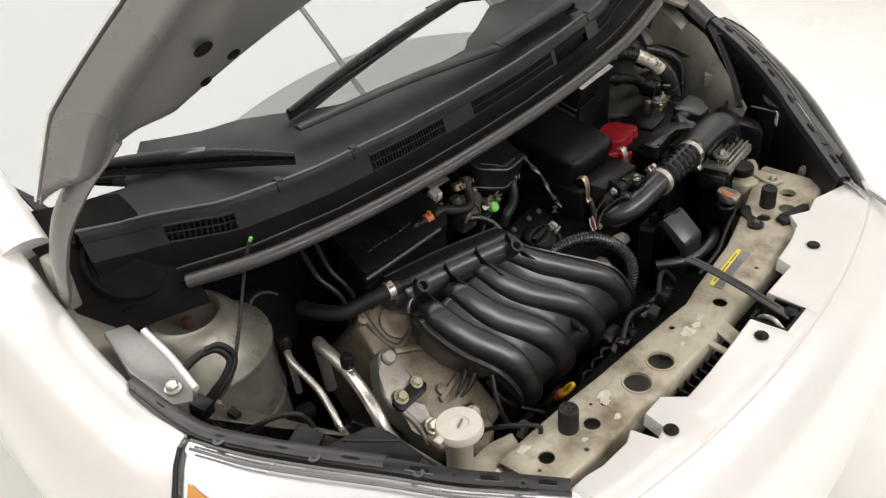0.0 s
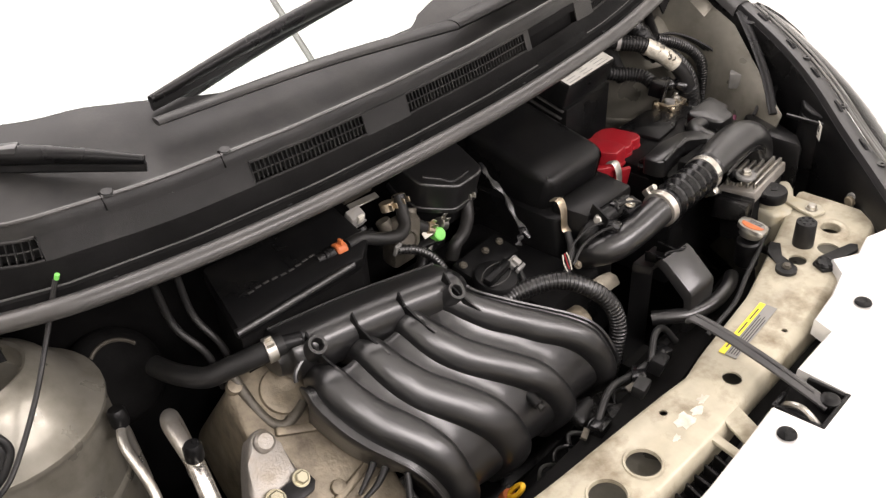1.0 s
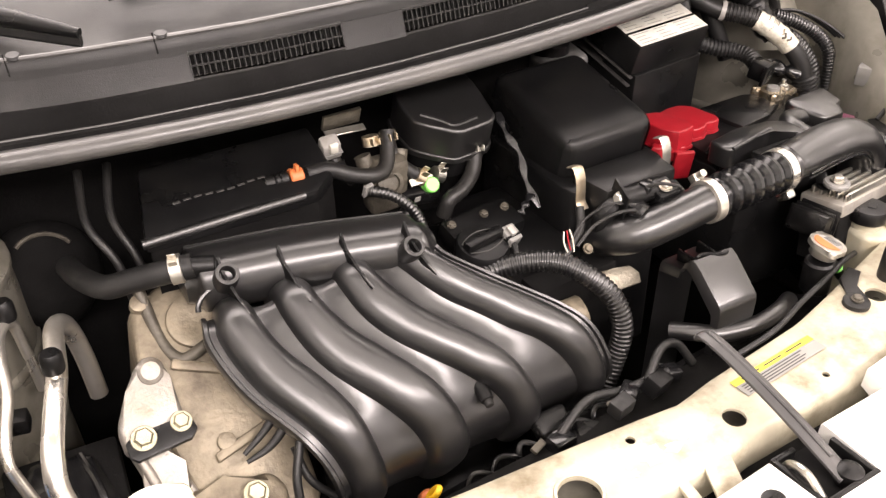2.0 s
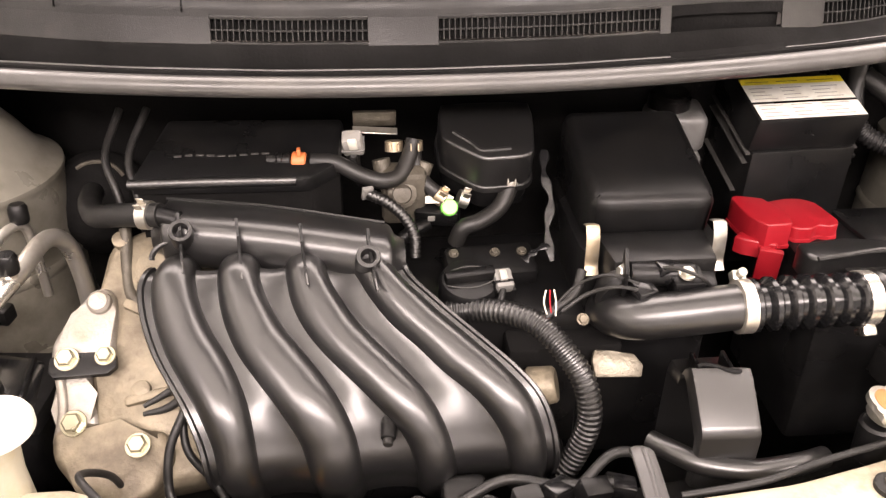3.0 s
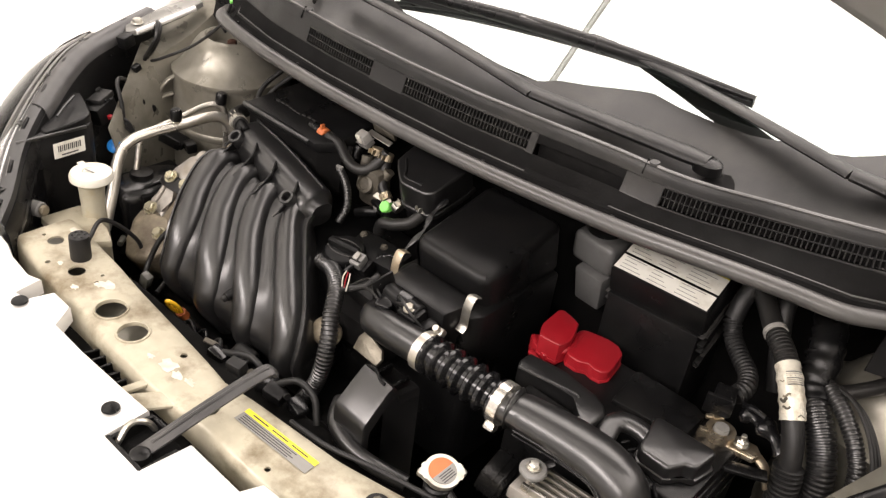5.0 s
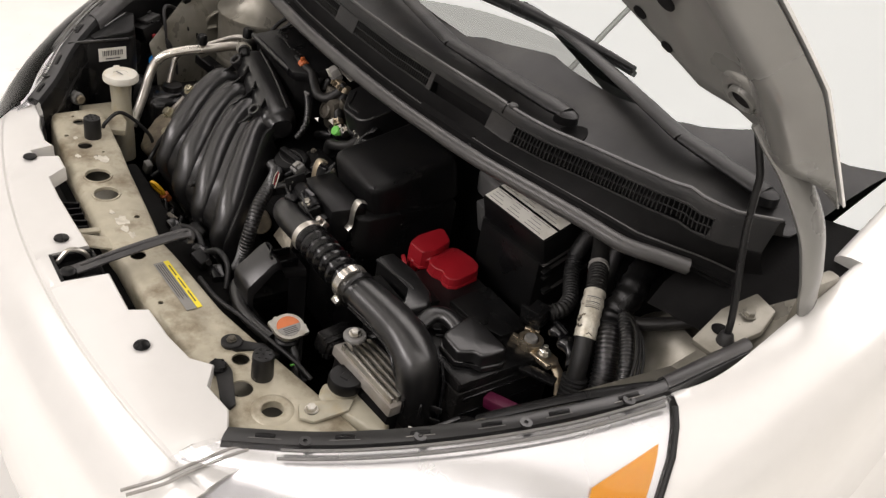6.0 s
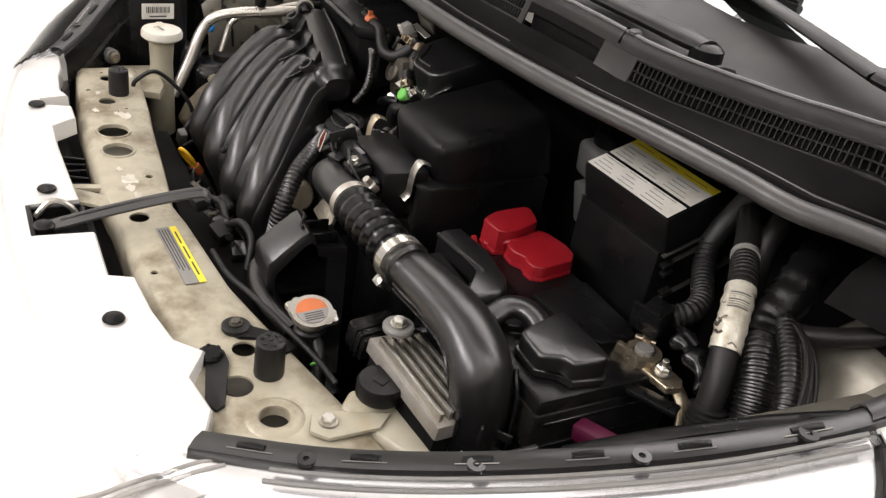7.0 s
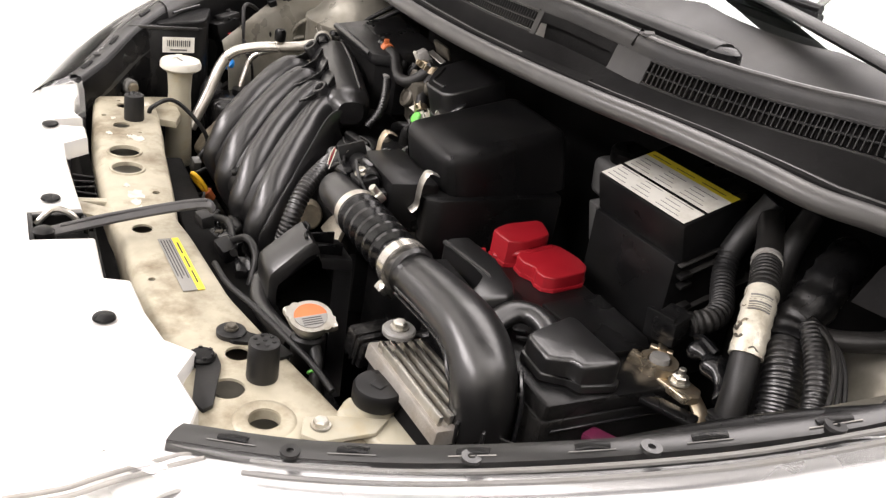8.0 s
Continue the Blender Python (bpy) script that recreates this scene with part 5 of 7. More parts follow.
    part("rib", sweep(bmesh.new(), [tiltc @ Vector(p) for p in smooth_path(rib, 4)], 0.0022, 8), SATIN, t)
    t = thing("harness_branch", "thin corrugated black wiring loom", "wiring loom")
    part("loom", ribbed([(-0.165, 0.352, 0.925), (-0.145, 0.344, 0.918), (-0.128, 0.335, 0.905), (-0.118, 0.325, 0.888), (-0.118, 0.31, 0.868)], 0.0065, 0.0045), SATIN, t)
    part("tie", box((0.012, 0.005, 0.016), (-0.166, 0.352, 0.926), (20, 0, 15), 0.001), GREYP, t)
    t = thing("wiring_loom", "thick corrugated black wiring loom looping over the engine", "wiring loom")
    part("loom", ribbed([(-0.09, 0.252, 0.836), (-0.06, 0.246, 0.842), (-0.030, 0.228, 0.850), (-0.003, 0.206, 0.850), (0.019, 0.179, 0.836), (0.036, 0.160, 0.812), (0.042, 0.148, 0.777), (0.032, 0.145, 0.735), (0.01, 0.14, 0.69)], 0.0125, 0.0055), SATIN, t)
    part("branch", tube([(-0.003, 0.206, 0.85), (0.015, 0.215, 0.862), (0.035, 0.225, 0.872), (0.045, 0.24, 0.89)], 0.005), RUBBER, t)
    for k in range(3):
        part("wire", tube([(0.006 + 0.004 * k, 0.208, 0.858), (0.002 + 0.006 * k, 0.212, 0.872), (0.004 + 0.004 * k, 0.216, 0.884)], 0.0009, 6), WHITEP if k != 1 else RED, t)
    t = thing("plastic_sheet_wrap", "crumpled glossy black plastic wrap on the wiring", "wrap")
    part("wrap", tube([(0.030, 0.385, 0.955), (0.026, 0.360, 0.938), (0.031, 0.338, 0.918), (0.024, 0.315, 0.895), (0.026, 0.29, 0.87)], lambda s: 0.0042 + 0.0018 * math.sin(s * 23), 7, squash=0.3), GLOSSY, t)
    part("wrap_end", tube([(0.022, 0.30, 0.885), (0.005, 0.29, 0.882), (-0.005, 0.285, 0.875)], lambda s: 0.004 + 0.0018 * math.sin(s * 15), 7, squash=0.3), GLOSSY, t)
    t = thing("ignition_cover", "black plastic coil cover with bolts", "cover")
    part("cover", box((0.10, 0.05, 0.03), (-0.035, 0.322, 0.845), (15, 0, 5), 0.008), PLASTIC, t)
    for x in (-0.075, -0.03, 0.0):
        bolt(t, (x, 0.325, 0.862), (0, -0.3, 1), r=0.0045, mat=DARKCAST)


centre_hoses()


def air_filter():
    t = thing("air_filter_box", "black plastic air filter housing with steel spring clips", "air filter box")
    tilt = pose(0, 0, 0.925) @ Matrix.Translation((0, 0.29, 0)) @ pose(0, 0, 0, 13) @ Matrix.Translation((0, -0.29, 0))
    part("lid", prism([(0.068, 0.285), (0.186, 0.285), (0.196, 0.30), (0.196, 0.45), (0.06, 0.45), (0.06, 0.30)], -0.06, 0.020, 0.014, m=tilt, seg=4), PLASTIC, t)
    part("lower_body", prism([(0.055, 0.262), (0.196, 0.262), (0.204, 0.28), (0.204, 0.45), (0.05, 0.45), (0.05, 0.28)], 0.62, 0.895, 0.006), PLASTIC, t)
    part("front_housing", prism([(0.072, 0.225), (0.178, 0.225), (0.185, 0.285), (0.066, 0.285)], 0.845, 0.908, 0.006), PLASTIC, t)
    part("sensor_housing", rod((0.085, 0.218, 0.898), (0.150, 0.212, 0.898), 0.012), PLASTIC, t)
    b = part("sensor", box((0.032, 0.026, 0.022), (0.140, 0.208, 0.892), (15, 0, 0), 0.003), PLASTIC, t)
    bolt(b, (0.138, 0.203, 0.9045), (0, -0.3, 1), r=0.0065)
    part("connector", box((0.022, 0.03, 0.014), (0.095, 0.205, 0.89), (15, 0, 20), 0.003), GLOSSY, t)
    for x, mat in ((0.058, BRASS), (0.190, STEEL)):
        part("spring_clip", tube([(x, 0.276, 0.922), (x, 0.264, 0.926), (x, 0.257, 0.915), (x, 0.255, 0.900), (x, 0.254, 0.886), (x, 0.247, 0.878)], 0.007, 8, squash=0.16, up=(0, -1, 0.2)), mat, t, "bent steel spring clip")
    part("sensor_bracket", box((0.004, 0.034, 0.036), (0.080, 0.214, 0.902), (18, 0, -12), 0.001), PLASTIC, t, "black steel bracket")
    bolt(t, (0.0775, 0.211, 0.905), (-1, -0.2, 0.3), r=0.006)
    for k in range(3):
        part("rib", box((0.030, 0.003, 0.010), (0.100 + 0.022 * k, 0.2245, 0.868 + 0.012 * (k % 2)), (0, 0, 0), 0.001), PLASTIC, t)
    part("connector", box((0.020, 0.016, 0.012), (0.120, 0.213, 0.905), (12, 8, 15), 0.002), GLOSSY, t)
    part("connector", box((0.016, 0.022, 0.014), (0.165, 0.214, 0.886), (10, 0, -10), 0.002), PLASTIC, t)
    part("sensor_wire", tube([(0.165, 0.203, 0.888), (0.150, 0.195, 0.905), (0.125, 0.200, 0.914), (0.112, 0.210, 0.908)], 0.0019, 8), RUBBER, t)
    part("sensor_wire", tube([(0.095, 0.195, 0.892), (0.070, 0.200, 0.895), (0.045, 0.212, 0.880), (0.020, 0.210, 0.862)], 0.0021, 8), RUBBER, t)
    part("sensor_wire", tube([(0.090, 0.198, 0.899), (0.062, 0.208, 0.904), (0.036, 0.220, 0.886), (0.012, 0.216, 0.862)], 0.0015, 8), RUBBER, t)
    part("snorkel_flange", rod((0.085, 0.235, 0.872), (0.085, 0.215, 0.868), 0.03), PLASTIC, t)


air_filter()


def intake_duct():
    t = thing("intake_duct", "black plastic air intake duct with bellows and steel clamps", "intake duct")
    part("elbow", tube([(0.075, 0.24, 0.841), (0.077, 0.213, 0.853), (0.093, 0.193, 0.863), (0.127, 0.185, 0.871), (0.177, 0.183, 0.877), (0.197, 0.183, 0.878)], 0.0225, 24), SATIN, t)
    part("bellows", ribbed([(0.193, 0.183, 0.878), (0.232, 0.183, 0.88), (0.277, 0.185, 0.879), (0.317, 0.188, 0.877)], 0.0270, 0.0175, 0.25, 28), GLOSSY, t, "ribbed rubber bellows")
    run = [(0.307, 0.188, 0.877), (0.33, 0.19, 0.878), (0.349, 0.194, 0.878), (0.4073, 0.1995, 0.8789), (0.4506, 0.1984, 0.8797), (0.4815, 0.1959, 0.8684), (0.4959, 0.1942, 0.8446), (0.5, 0.194, 0.81), (0.5, 0.194, 0.75)]
    out = part("outlet", tube(run, lambda s: 0.0245 + 0.0065 * min(1.0, max(0.0, s - 0.14) * 4), 28, squash=0.80), SATIN, t)
    part("collar", rod((0.326, 0.19, 0.878), (0.333, 0.191, 0.878), 0.0275), SATIN, out)
    for off, dz in ((0.0305, -0.012), (0.0318, -0.005)):
        part("seam", tube([(x - off * (0.35 if k > 2 else 0.0), y - off * (0.92 if k < 4 else 0.80), z + dz) for k, (x, y, z) in enumerate(run[2:8])], 0.0016, 6), GLOSSY, out)
    part("seam", tube([(0.505, 0.222, 0.872), (0.52, 0.219, 0.848), (0.526, 0.216, 0.81), (0.526, 0.216, 0.76)], 0.0022, 6), GLOSSY, out)
    for z in (0.812, 0.790):
        part("rib", box((0.016, 0.003, 0.010), (0.529, 0.208, z), (0, 0, 40), 0.001), SATIN, out)
    part("drain_notch", lathe([(0.019, 0), (0.017, 0.001), (0.004, 0.0012)], 24, m=along((0.519, 0.176, 0.798), (0.545, 0.152, 0.801))), DULL, out, "dark drain notch")
    for dx in (-0.009, 0.009):
        part("notch_fin", box((0.003, 0.006, 0.022), (0.519 + dx, 0.173 + dx * 0.9, 0.820), (0, 0, 45), 0.001), SATIN, out)
    band_clamp(t, (0.191, 0.183, 0.878), (1, 0, 0.02), 0.0245, 0.014, (0, 0.75, 0.66))
    band_clamp(t, (0.315, 0.188, 0.877), (1, 0.05, 0), 0.0260, 0.014, (0, -0.65, -0.76))


intake_duct()


def battery():
    t = thing("battery", "black car battery with a moulded lid", "battery")
    part("case", prism([(0.30, 0.225), (0.545, 0.225), (0.545, 0.395), (0.30, 0.395)], 0.66, 0.845, 0.006), PLASTIC, t)
    part("lid", prism([(0.303, 0.228), (0.542, 0.228), (0.542, 0.392), (0.303, 0.392)], 0.845, 0.860, 0.005), PLASTIC, t)
    part("raised_deck", prism([(0.392, 0.312), (0.384, 0.380), (0.386, 0.389), (0.47, 0.389), (0.488, 0.380), (0.488, 0.335), (0.45, 0.318)], 0.858, 0.866, 0.0025), PLASTIC, t)
    # moulded vent-plug crosses on the lid
    part("vent_strip", prism([(0.312, 0.272), (0.385, 0.272), (0.385, 0.300), (0.355, 0.300), (0.312, 0.300)], 0.860, 0.864, 0.0015), PLASTIC, t)
    for k in range(2):
        part("case_rib", box((0.003, 0.150, 0.003), (0.546, 0.31, 0.835 - 0.028 * k), (0, 0, 0), 0.001), GLOSSY, t)
    r = thing("terminal_cover", "red plastic cover in two blocks over the battery terminal", "terminal cover")
    one = [(0.271, 0.315), (0.258, 0.338), (0.254, 0.380), (0.261, 0.386), (0.290, 0.377), (0.304, 0.340), (0.300, 0.318)]
    two = [(0.312, 0.325), (0.297, 0.342), (0.292, 0.380), (0.300, 0.389), (0.328, 0.396), (0.347, 0.394), (0.360, 0.382), (0.367, 0.342), (0.361, 0.330), (0.350, 0.328), (0.340, 0.331), (0.328, 0.324)]

    def rim(outline, k):
        cx, cy = sum(p[0] for p in outline) / len(outline), sum(p[1] for p in outline) / len(outline)
        return [(cx + (x - cx) * k, cy + (y - cy) * k) for x, y in outline]
    part("upper_block", domed(one, 0.862, 0.890, 0.0022), RED, r)
    part("upper_lip", prism(rim(one, 1.06), 0.858, 0.8625, 0.0012), RED, r)
    part("lower_block", domed(two, 0.861, 0.8785, 0.0022), RED, r)
    part("lower_lip", prism(rim(two, 1.05), 0.8605, 0.8645, 0.0012), RED, r)
    part("hinge", tube([(0.298, 0.326, 0.872), (0.306, 0.342, 0.876), (0.298, 0.378, 0.876)], 0.0045, 10), RED, r)
    part("tongue", domed([(0.246, 0.336), (0.253, 0.327), (0.270, 0.318), (0.284, 0.312), (0.291, 0.321), (0.278, 0.334), (0.258, 0.346)], 0.846, 0.866, 0.003), RED, r)
    part("tail", box((0.026, 0.007, 0.046), (0.278, 0.309, 0.842), (14, 0, -24), 0.002), RED, r)
    # fusible link cover in front
    f = thing("fusible_link_cover", "smooth black plastic cover with a lipped edge on the battery", "cover")
    plan = [(0.466, 0.252), (0.474, 0.244), (0.506, 0.243), (0.513, 0.252), (0.519, 0.262), (0.531, 0.268), (0.536, 0.298), (0.530, 0.306), (0.464, 0.304), (0.456, 0.297)]
    part("dome", domed(plan, 0.868, 0.889, 0.005, 0.10), SATIN, f)
    part("skirt", prism(rim(plan, 1.10), 0.862, 0.8690, 0.002), SATIN, f)
    part("skirt", prism(rim(plan, 1.15), 0.852, 0.8590, 0.002), PLASTIC, f)
    part("base", prism(rim(plan, 1.04), 0.845, 0.869, 0.002), DULL, f)
    part("neck", tube([(0.470, 0.276, 0.876), (0.450, 0.277, 0.880), (0.432, 0.272, 0.881), (0.424, 0.258, 0.880), (0.428, 0.236, 0.874)], 0.0135, 14, squash=0.75), SATIN, f)
    for k in range(2):
        part("vent_rib", box((0.012, 0.003, 0.004), (0.448 + 0.012 * k, 0.252 - 0.004 * k, 0.874), (0, 0, 60), 0.0008, seg=1), PLASTIC, f)
    h = thing("battery_hold_down", "black moulded battery hold-down bar", "bracket")
    part("bar", prism([(0.293, 0.241), (0.285, 0.252), (0.285, 0.276), (0.339, 0.280), (0.386, 0.277), (0.406, 0.267), (0.413, 0.257), (0.412, 0.224), (0.393, 0.223), (0.376, 0.252), (0.368, 0.254)], 0.862, 0.891, 0.005, seg=3), SATIN, h)
    part("ridge", tube([(0.293, 0.243, 0.8895), (0.33, 0.249, 0.890), (0.368, 0.256, 0.890), (0.376, 0.255, 0.889)], 0.0030, 8), SATIN, h)
    part("foot", prism([(0.390, 0.217), (0.418, 0.218), (0.421, 0.262), (0.40, 0.276), (0.386, 0.262)], 0.858, 0.868, 0.003), PLASTIC, h)
    part("cavity", prism([(0.318, 0.214), (0.39, 0.214), (0.39, 0.234), (0.318, 0.234)], 0.858, 0.884, 0.002), DULL, h)
    c = thing("battery_clamp", "worn yellow-zinc negative terminal clamp with bolts", "terminal clamp")
    part("ring", lathe([(0.0105, 0.857), (0.019, 0.857), (0.0195, 0.860), (0.0185, 0.870), (0.0115, 0.8705), (0.0105, 0.868), (0.0105, 0.857)], 28, m=pose(0.514, 0.369, 0), caps=False), BRASS, c)
    part("post", lathe([(0.0098, 0.858), (0.0098, 0.872), (0.0088, 0.8745), (0.004, 0.875)], 20, m=pose(0.514, 0.369, 0)), GREYP, c, "lead post")
    for at, turn in (((0.499, 0.353, 0.864), 35), ((0.497, 0.386, 0.866), -40)):
        part("ear", box((0.013, 0.009, 0.015), at, (0, 8, turn), 0.0025), BRASS, c)
    part("pinch_bolt", rod((0.489, 0.378, 0.868), (0.506, 0.392, 0.868), 0.0035), BRASS, c)
    part("tail", prism([(0.524, 0.356), (0.533, 0.358), (0.562, 0.362), (0.566, 0.378), (0.556, 0.388), (0.532, 0.386), (0.524, 0.380)], 0.855, 0.862, 0.0018), BRASS, c)
    bolt(c, (0.541, 0.373, 0.8635), r=0.0078)
    part("stud", rod((0.541, 0.373, 0.868), (0.541, 0.373, 0.878), 0.0035), STEEL, c)
    part("strap", box((0.052, 0.018, 0.006), (0.562, 0.348, 0.852), (0, 0, 28), 0.002), PLASTIC, c)
    part("lug", tube([(0.556, 0.380, 0.856), (0.575, 0.378, 0.846), (0.588, 0.372, 0.826)], 0.008, 10, squash=0.5), BRASS, c)


battery()


def fuse_box():
    t = thing("fuse_box", "tall black fuse box with white and yellow printed labels", "fuse box")
    m = pose(0.290, 0.422, 0.966, 17, 0, 4)
    part("lid", prism([(0, 0), (0.142, 0), (0.142, 0.120), (0, 0.120)], -0.045, 0.0, 0.005, m=m), PLASTIC, t)
    part("body", prism([(0.004, 0.004), (0.138, 0.004), (0.138, 0.12), (0.004, 0.12)], -0.20, -0.044, 0.002, m=pose(0.290, 0.424, 0.966, 2, 0, 4)), PLASTIC, t)
    # Pale rubber on these ribs stands in for the highlight on lid edges.
    for z in (-0.048, -0.062, -0.108):
        part("rib", prism([(-0.002, -0.002), (0.144, -0.002), (0.144, 0.11), (-0.002, 0.11)], z - 0.0018, z, 0.0006, m=m), SEALRUB, t)
    for z in (-0.060, -0.072, -0.100):
        part("latch", prism([(0.128, -0.0035), (0.1465, -0.0035), (0.1465, 0.012), (0.128, 0.012)], z - 0.004, z, 0.001, m=m), COWLMAT, t)
    for y0, y1, mat in ((0.003, 0.030, LABELW), (0.035, 0.066, LABELW), (0.0665, 0.078, LABELY)):
        lab = part("label", prism([(0.004, y0), (0.138, y0), (0.138, y1), (0.004, y1)], 0.0, 0.0007, m=m), mat, t, "printed fuse label" if mat is LABELW else "yellow caution label")
        for k in range(4 if mat is LABELW else 1):
            y = y0 + 0.004 + 0.0065 * k
            if y < y1 - 0.003:
                for a, b in ((0.010, 0.040), (0.05, 0.078), (0.090, 0.125)):
                    part("print_bar", prism([(a, y), (b - 0.006 * (k % 3), y), (b - 0.006 * (k % 3), y + 0.0008), (a, y + 0.0008)], 0.0008, 0.001, m=m), GREYP if mat is LABELW else INK, lab)
    t2 = thing("brake_fluid_reservoir", "translucent grey fluid reservoir with black cap", "reservoir")
    part("tank", box((0.075, 0.06, 0.05), (0.225, 0.522, 0.922), (6, 0, -5), 0.010, seg=3), SMOKY, t2)
    part("lower_tank", box((0.045, 0.035, 0.06), (0.232, 0.510, 0.865), (10, 0, -5), 0.004, taper=1.15), SMOKY, t2)
    part("cap", lathe([(0.026, 0), (0.027, 0.002), (0.026, 0.020), (0.022, 0.024)], 28, m=pose(0.218, 0.528, 0.942, 8)), PLASTIC, t2)
    part("sticker", box((0.016, 0.001, 0.010), (0.243, 0.491, 0.930), (6, 0, -5), 0.0003, seg=1), LABELY, t2)


fuse_box()


def radiator_bits():
    t = d = thing("radiator", "black radiator behind the support, with pressed metal cap", "radiator")
    pts = []
    for k in range(48):
        a = 2 * math.pi * k / 48
        r = 0.0222 + 0.0085 * max(0, math.cos(2 * (a - 0.3))) ** 9
        pts.append((r * math.cos(a), r * math.sin(a)))
    at = pose(0.309, 0.096, 0.817, 5, 13, 0) @ pose(0, 0, 0, 0, 0, 35)
    cap = part("cap", prism(pts, 0.0005, 0.007, 0.0025, m=at), STEEL, t, "pressed metal cap with orange warning print")
    part("skirt", lathe([(0.015, -0.012), (0.0165, -0.010), (0.0165, 0.001)], 24, m=at), STEEL, t)
    half = [(0.017 * math.cos(a), 0.017 * math.sin(a)) for a in [math.pi * k / 16 for k in range(17)]]
    part("orange_print", prism(half, 0.0072, 0.0078, m=at @ pose(0, 0, 0, 0, 0, 55)), ORANGE, cap, "orange half of the warning print")
    part("grey_print", prism(half, 0.0072, 0.0078, m=at @ pose(0, 0, 0, 0, 0, 235)), LABELG, cap)
    for k in range(4):
        part("print_bar", prism([(-0.010, -0.004 - 0.003 * k), (0.010, -0.004 - 0.003 * k), (0.010, -0.0028 - 0.003 * k), (-0.010, -0.0028 - 0.003 * k)], 0.0079, 0.0081, m=at @ pose(0, 0, 0, 0, 0, 55)), INK, cap)
    part("neck", rod((0.308, 0.097, 0.755), (0.306, 0.097, 0.80), 0.018), PLASTIC, t, "black filler neck")
    h = thing("overflow_hose", "thin black overflow hose from the radiator neck", "hose")
    part("hose", tube([(0.318, 0.100, 0.792), (0.335, 0.098, 0.782), (0.352, 0.092, 0.760), (0.375, 0.090, 0.745), (0.40, 0.10, 0.735)], 0.0065), RUBBER, h)
    part("mark", rod((0.340, 0.0935, 0.7765), (0.342, 0.093, 0.775), 0.0068), GREEN, h)
    r = thing("bonnet_release_cable", "thin black cable along the radiator support", "cable")
    part("cable", tube([(0.10, 0.045, 0.775), (0.17, 0.045, 0.786), (0.23, 0.060, 0.790), (0.29, 0.074, 0.792), (0.34, 0.088, 0.790), (0.38, 0.10, 0.78)], 0.0034), RUBBER, r)
    part("tank", prism([(-0.34, 0.045), (0.0, 0.040), (0.30, 0.07), (0.35, 0.10), (0.30, 0.125), (0.0, 0.085), (-0.34, 0.085)], 0.50, 0.735, 0.008), DULL, d)
    part("fan_shroud", prism([(-0.30, 0.085), (0.30, 0.11), (0.30, 0.15), (-0.30, 0.12)], 0.48, 0.69, 0.008), PLASTIC, d)
    # coolant reservoir
    t = thing("coolant_reservoir", "yellowed translucent coolant reservoir with black cap", "reservoir")
    part("tank", prism([(0.402, 0.105), (0.425, 0.085), (0.445, 0.092), (0.50, 0.118), (0.52, 0.135), (0.50, 0.16), (0.44, 0.152), (0.408, 0.138)], 0.60, 0.792, 0.008, seg=3), TRANSL, t)
    part("neck", rod((0.429, 0.125, 0.785), (0.429, 0.125, 0.803), 0.019), TRANSL, t)
    cap = part("cap", lathe([(0.0235, 0.802), (0.0245, 0.804), (0.0245, 0.816), (0.0225, 0.8195), (0.012, 0.820)], 36, m=pose(0.429, 0.125, 0)), PLASTIC, t, "black screw cap")
    part("cap_rib", box((0.013, 0.010, 0.0015), (0.431, 0.123, 0.8205), (0, 0, 30), 0.0005, seg=1), PLASTIC, cap)
    tab = part("tab", prism([(0.4305, 0.0550), (0.4535, 0.0450), (0.4675, 0.0590), (0.468, 0.110), (0.452, 0.128), (0.4355, 0.0790)], 0.7925, 0.7965, 0.0015), TRANSL, t, "mounting tab")
    bolt(tab, (0.4475, 0.0650, 0.797), r=0.0072)
    part("level_mark", box((0.03, 0.001, 0.010), (0.475, 0.1035, 0.755), (0, 0, 22), 0.0003, seg=1), YELLOW, t)
    # control module with ribbed aluminium case
    e = thing("engine_control_module", "ribbed aluminium control module with black connector", "control module")
    m = pose(0.378, 0.142, 0.832, -6, 3, 6)
    part("case", prism([(0.0, -0.012), (0.135, -0.012), (0.135, 0.048), (0.0, 0.048)], -0.016, 0.0, 0.003, m=m), ALU, e)
    part("base", prism([(0.004, -0.008), (0.131, -0.008), (0.131, 0.044), (0.004, 0.044)], -0.09, -0.0155, 0.003, m=m), DULL, e)
    for k in range(5):
        part("cooling_rib", prism([(0.012, -0.008 + 0.011 * k), (0.128, -0.008 + 0.011 * k), (0.128, -0.003 + 0.011 * k), (0.012, -0.003 + 0.011 * k)], -0.002, 0.0095, 0.0012, m=m), STEEL, e)
    part("connector", box((0.034, 0.05, 0.032), (0.352, 0.150, 0.812), (0, 12, 10), 0.004), PLASTIC, e)
    for k in range(3):
        part("connector_rib", box((0.003, 0.052, 0.034), (0.342 + 0.010 * k, 0.150, 0.813), (0, 12, 10), 0.001), PLASTIC, e)
    part("clip", lathe([(0.016, 0), (0.0165, 0.004), (0.015, 0.006)], 24, m=pose(0.392, 0.155, 0.848)), GREYP, e, "grey grommet washer")
    bolt(e, (0.392, 0.155, 0.8545), r=0.007)
    part("stay", tube([(0.392, 0.155, 0.845), (0.388, 0.17, 0.84), (0.40, 0.185, 0.85)], 0.007, 8, squash=0.4), PLASTIC, e)
    # resonator
    q = thing("air_resonator", "black plastic air resonator box with rounded top", "resonator")
    rows = []
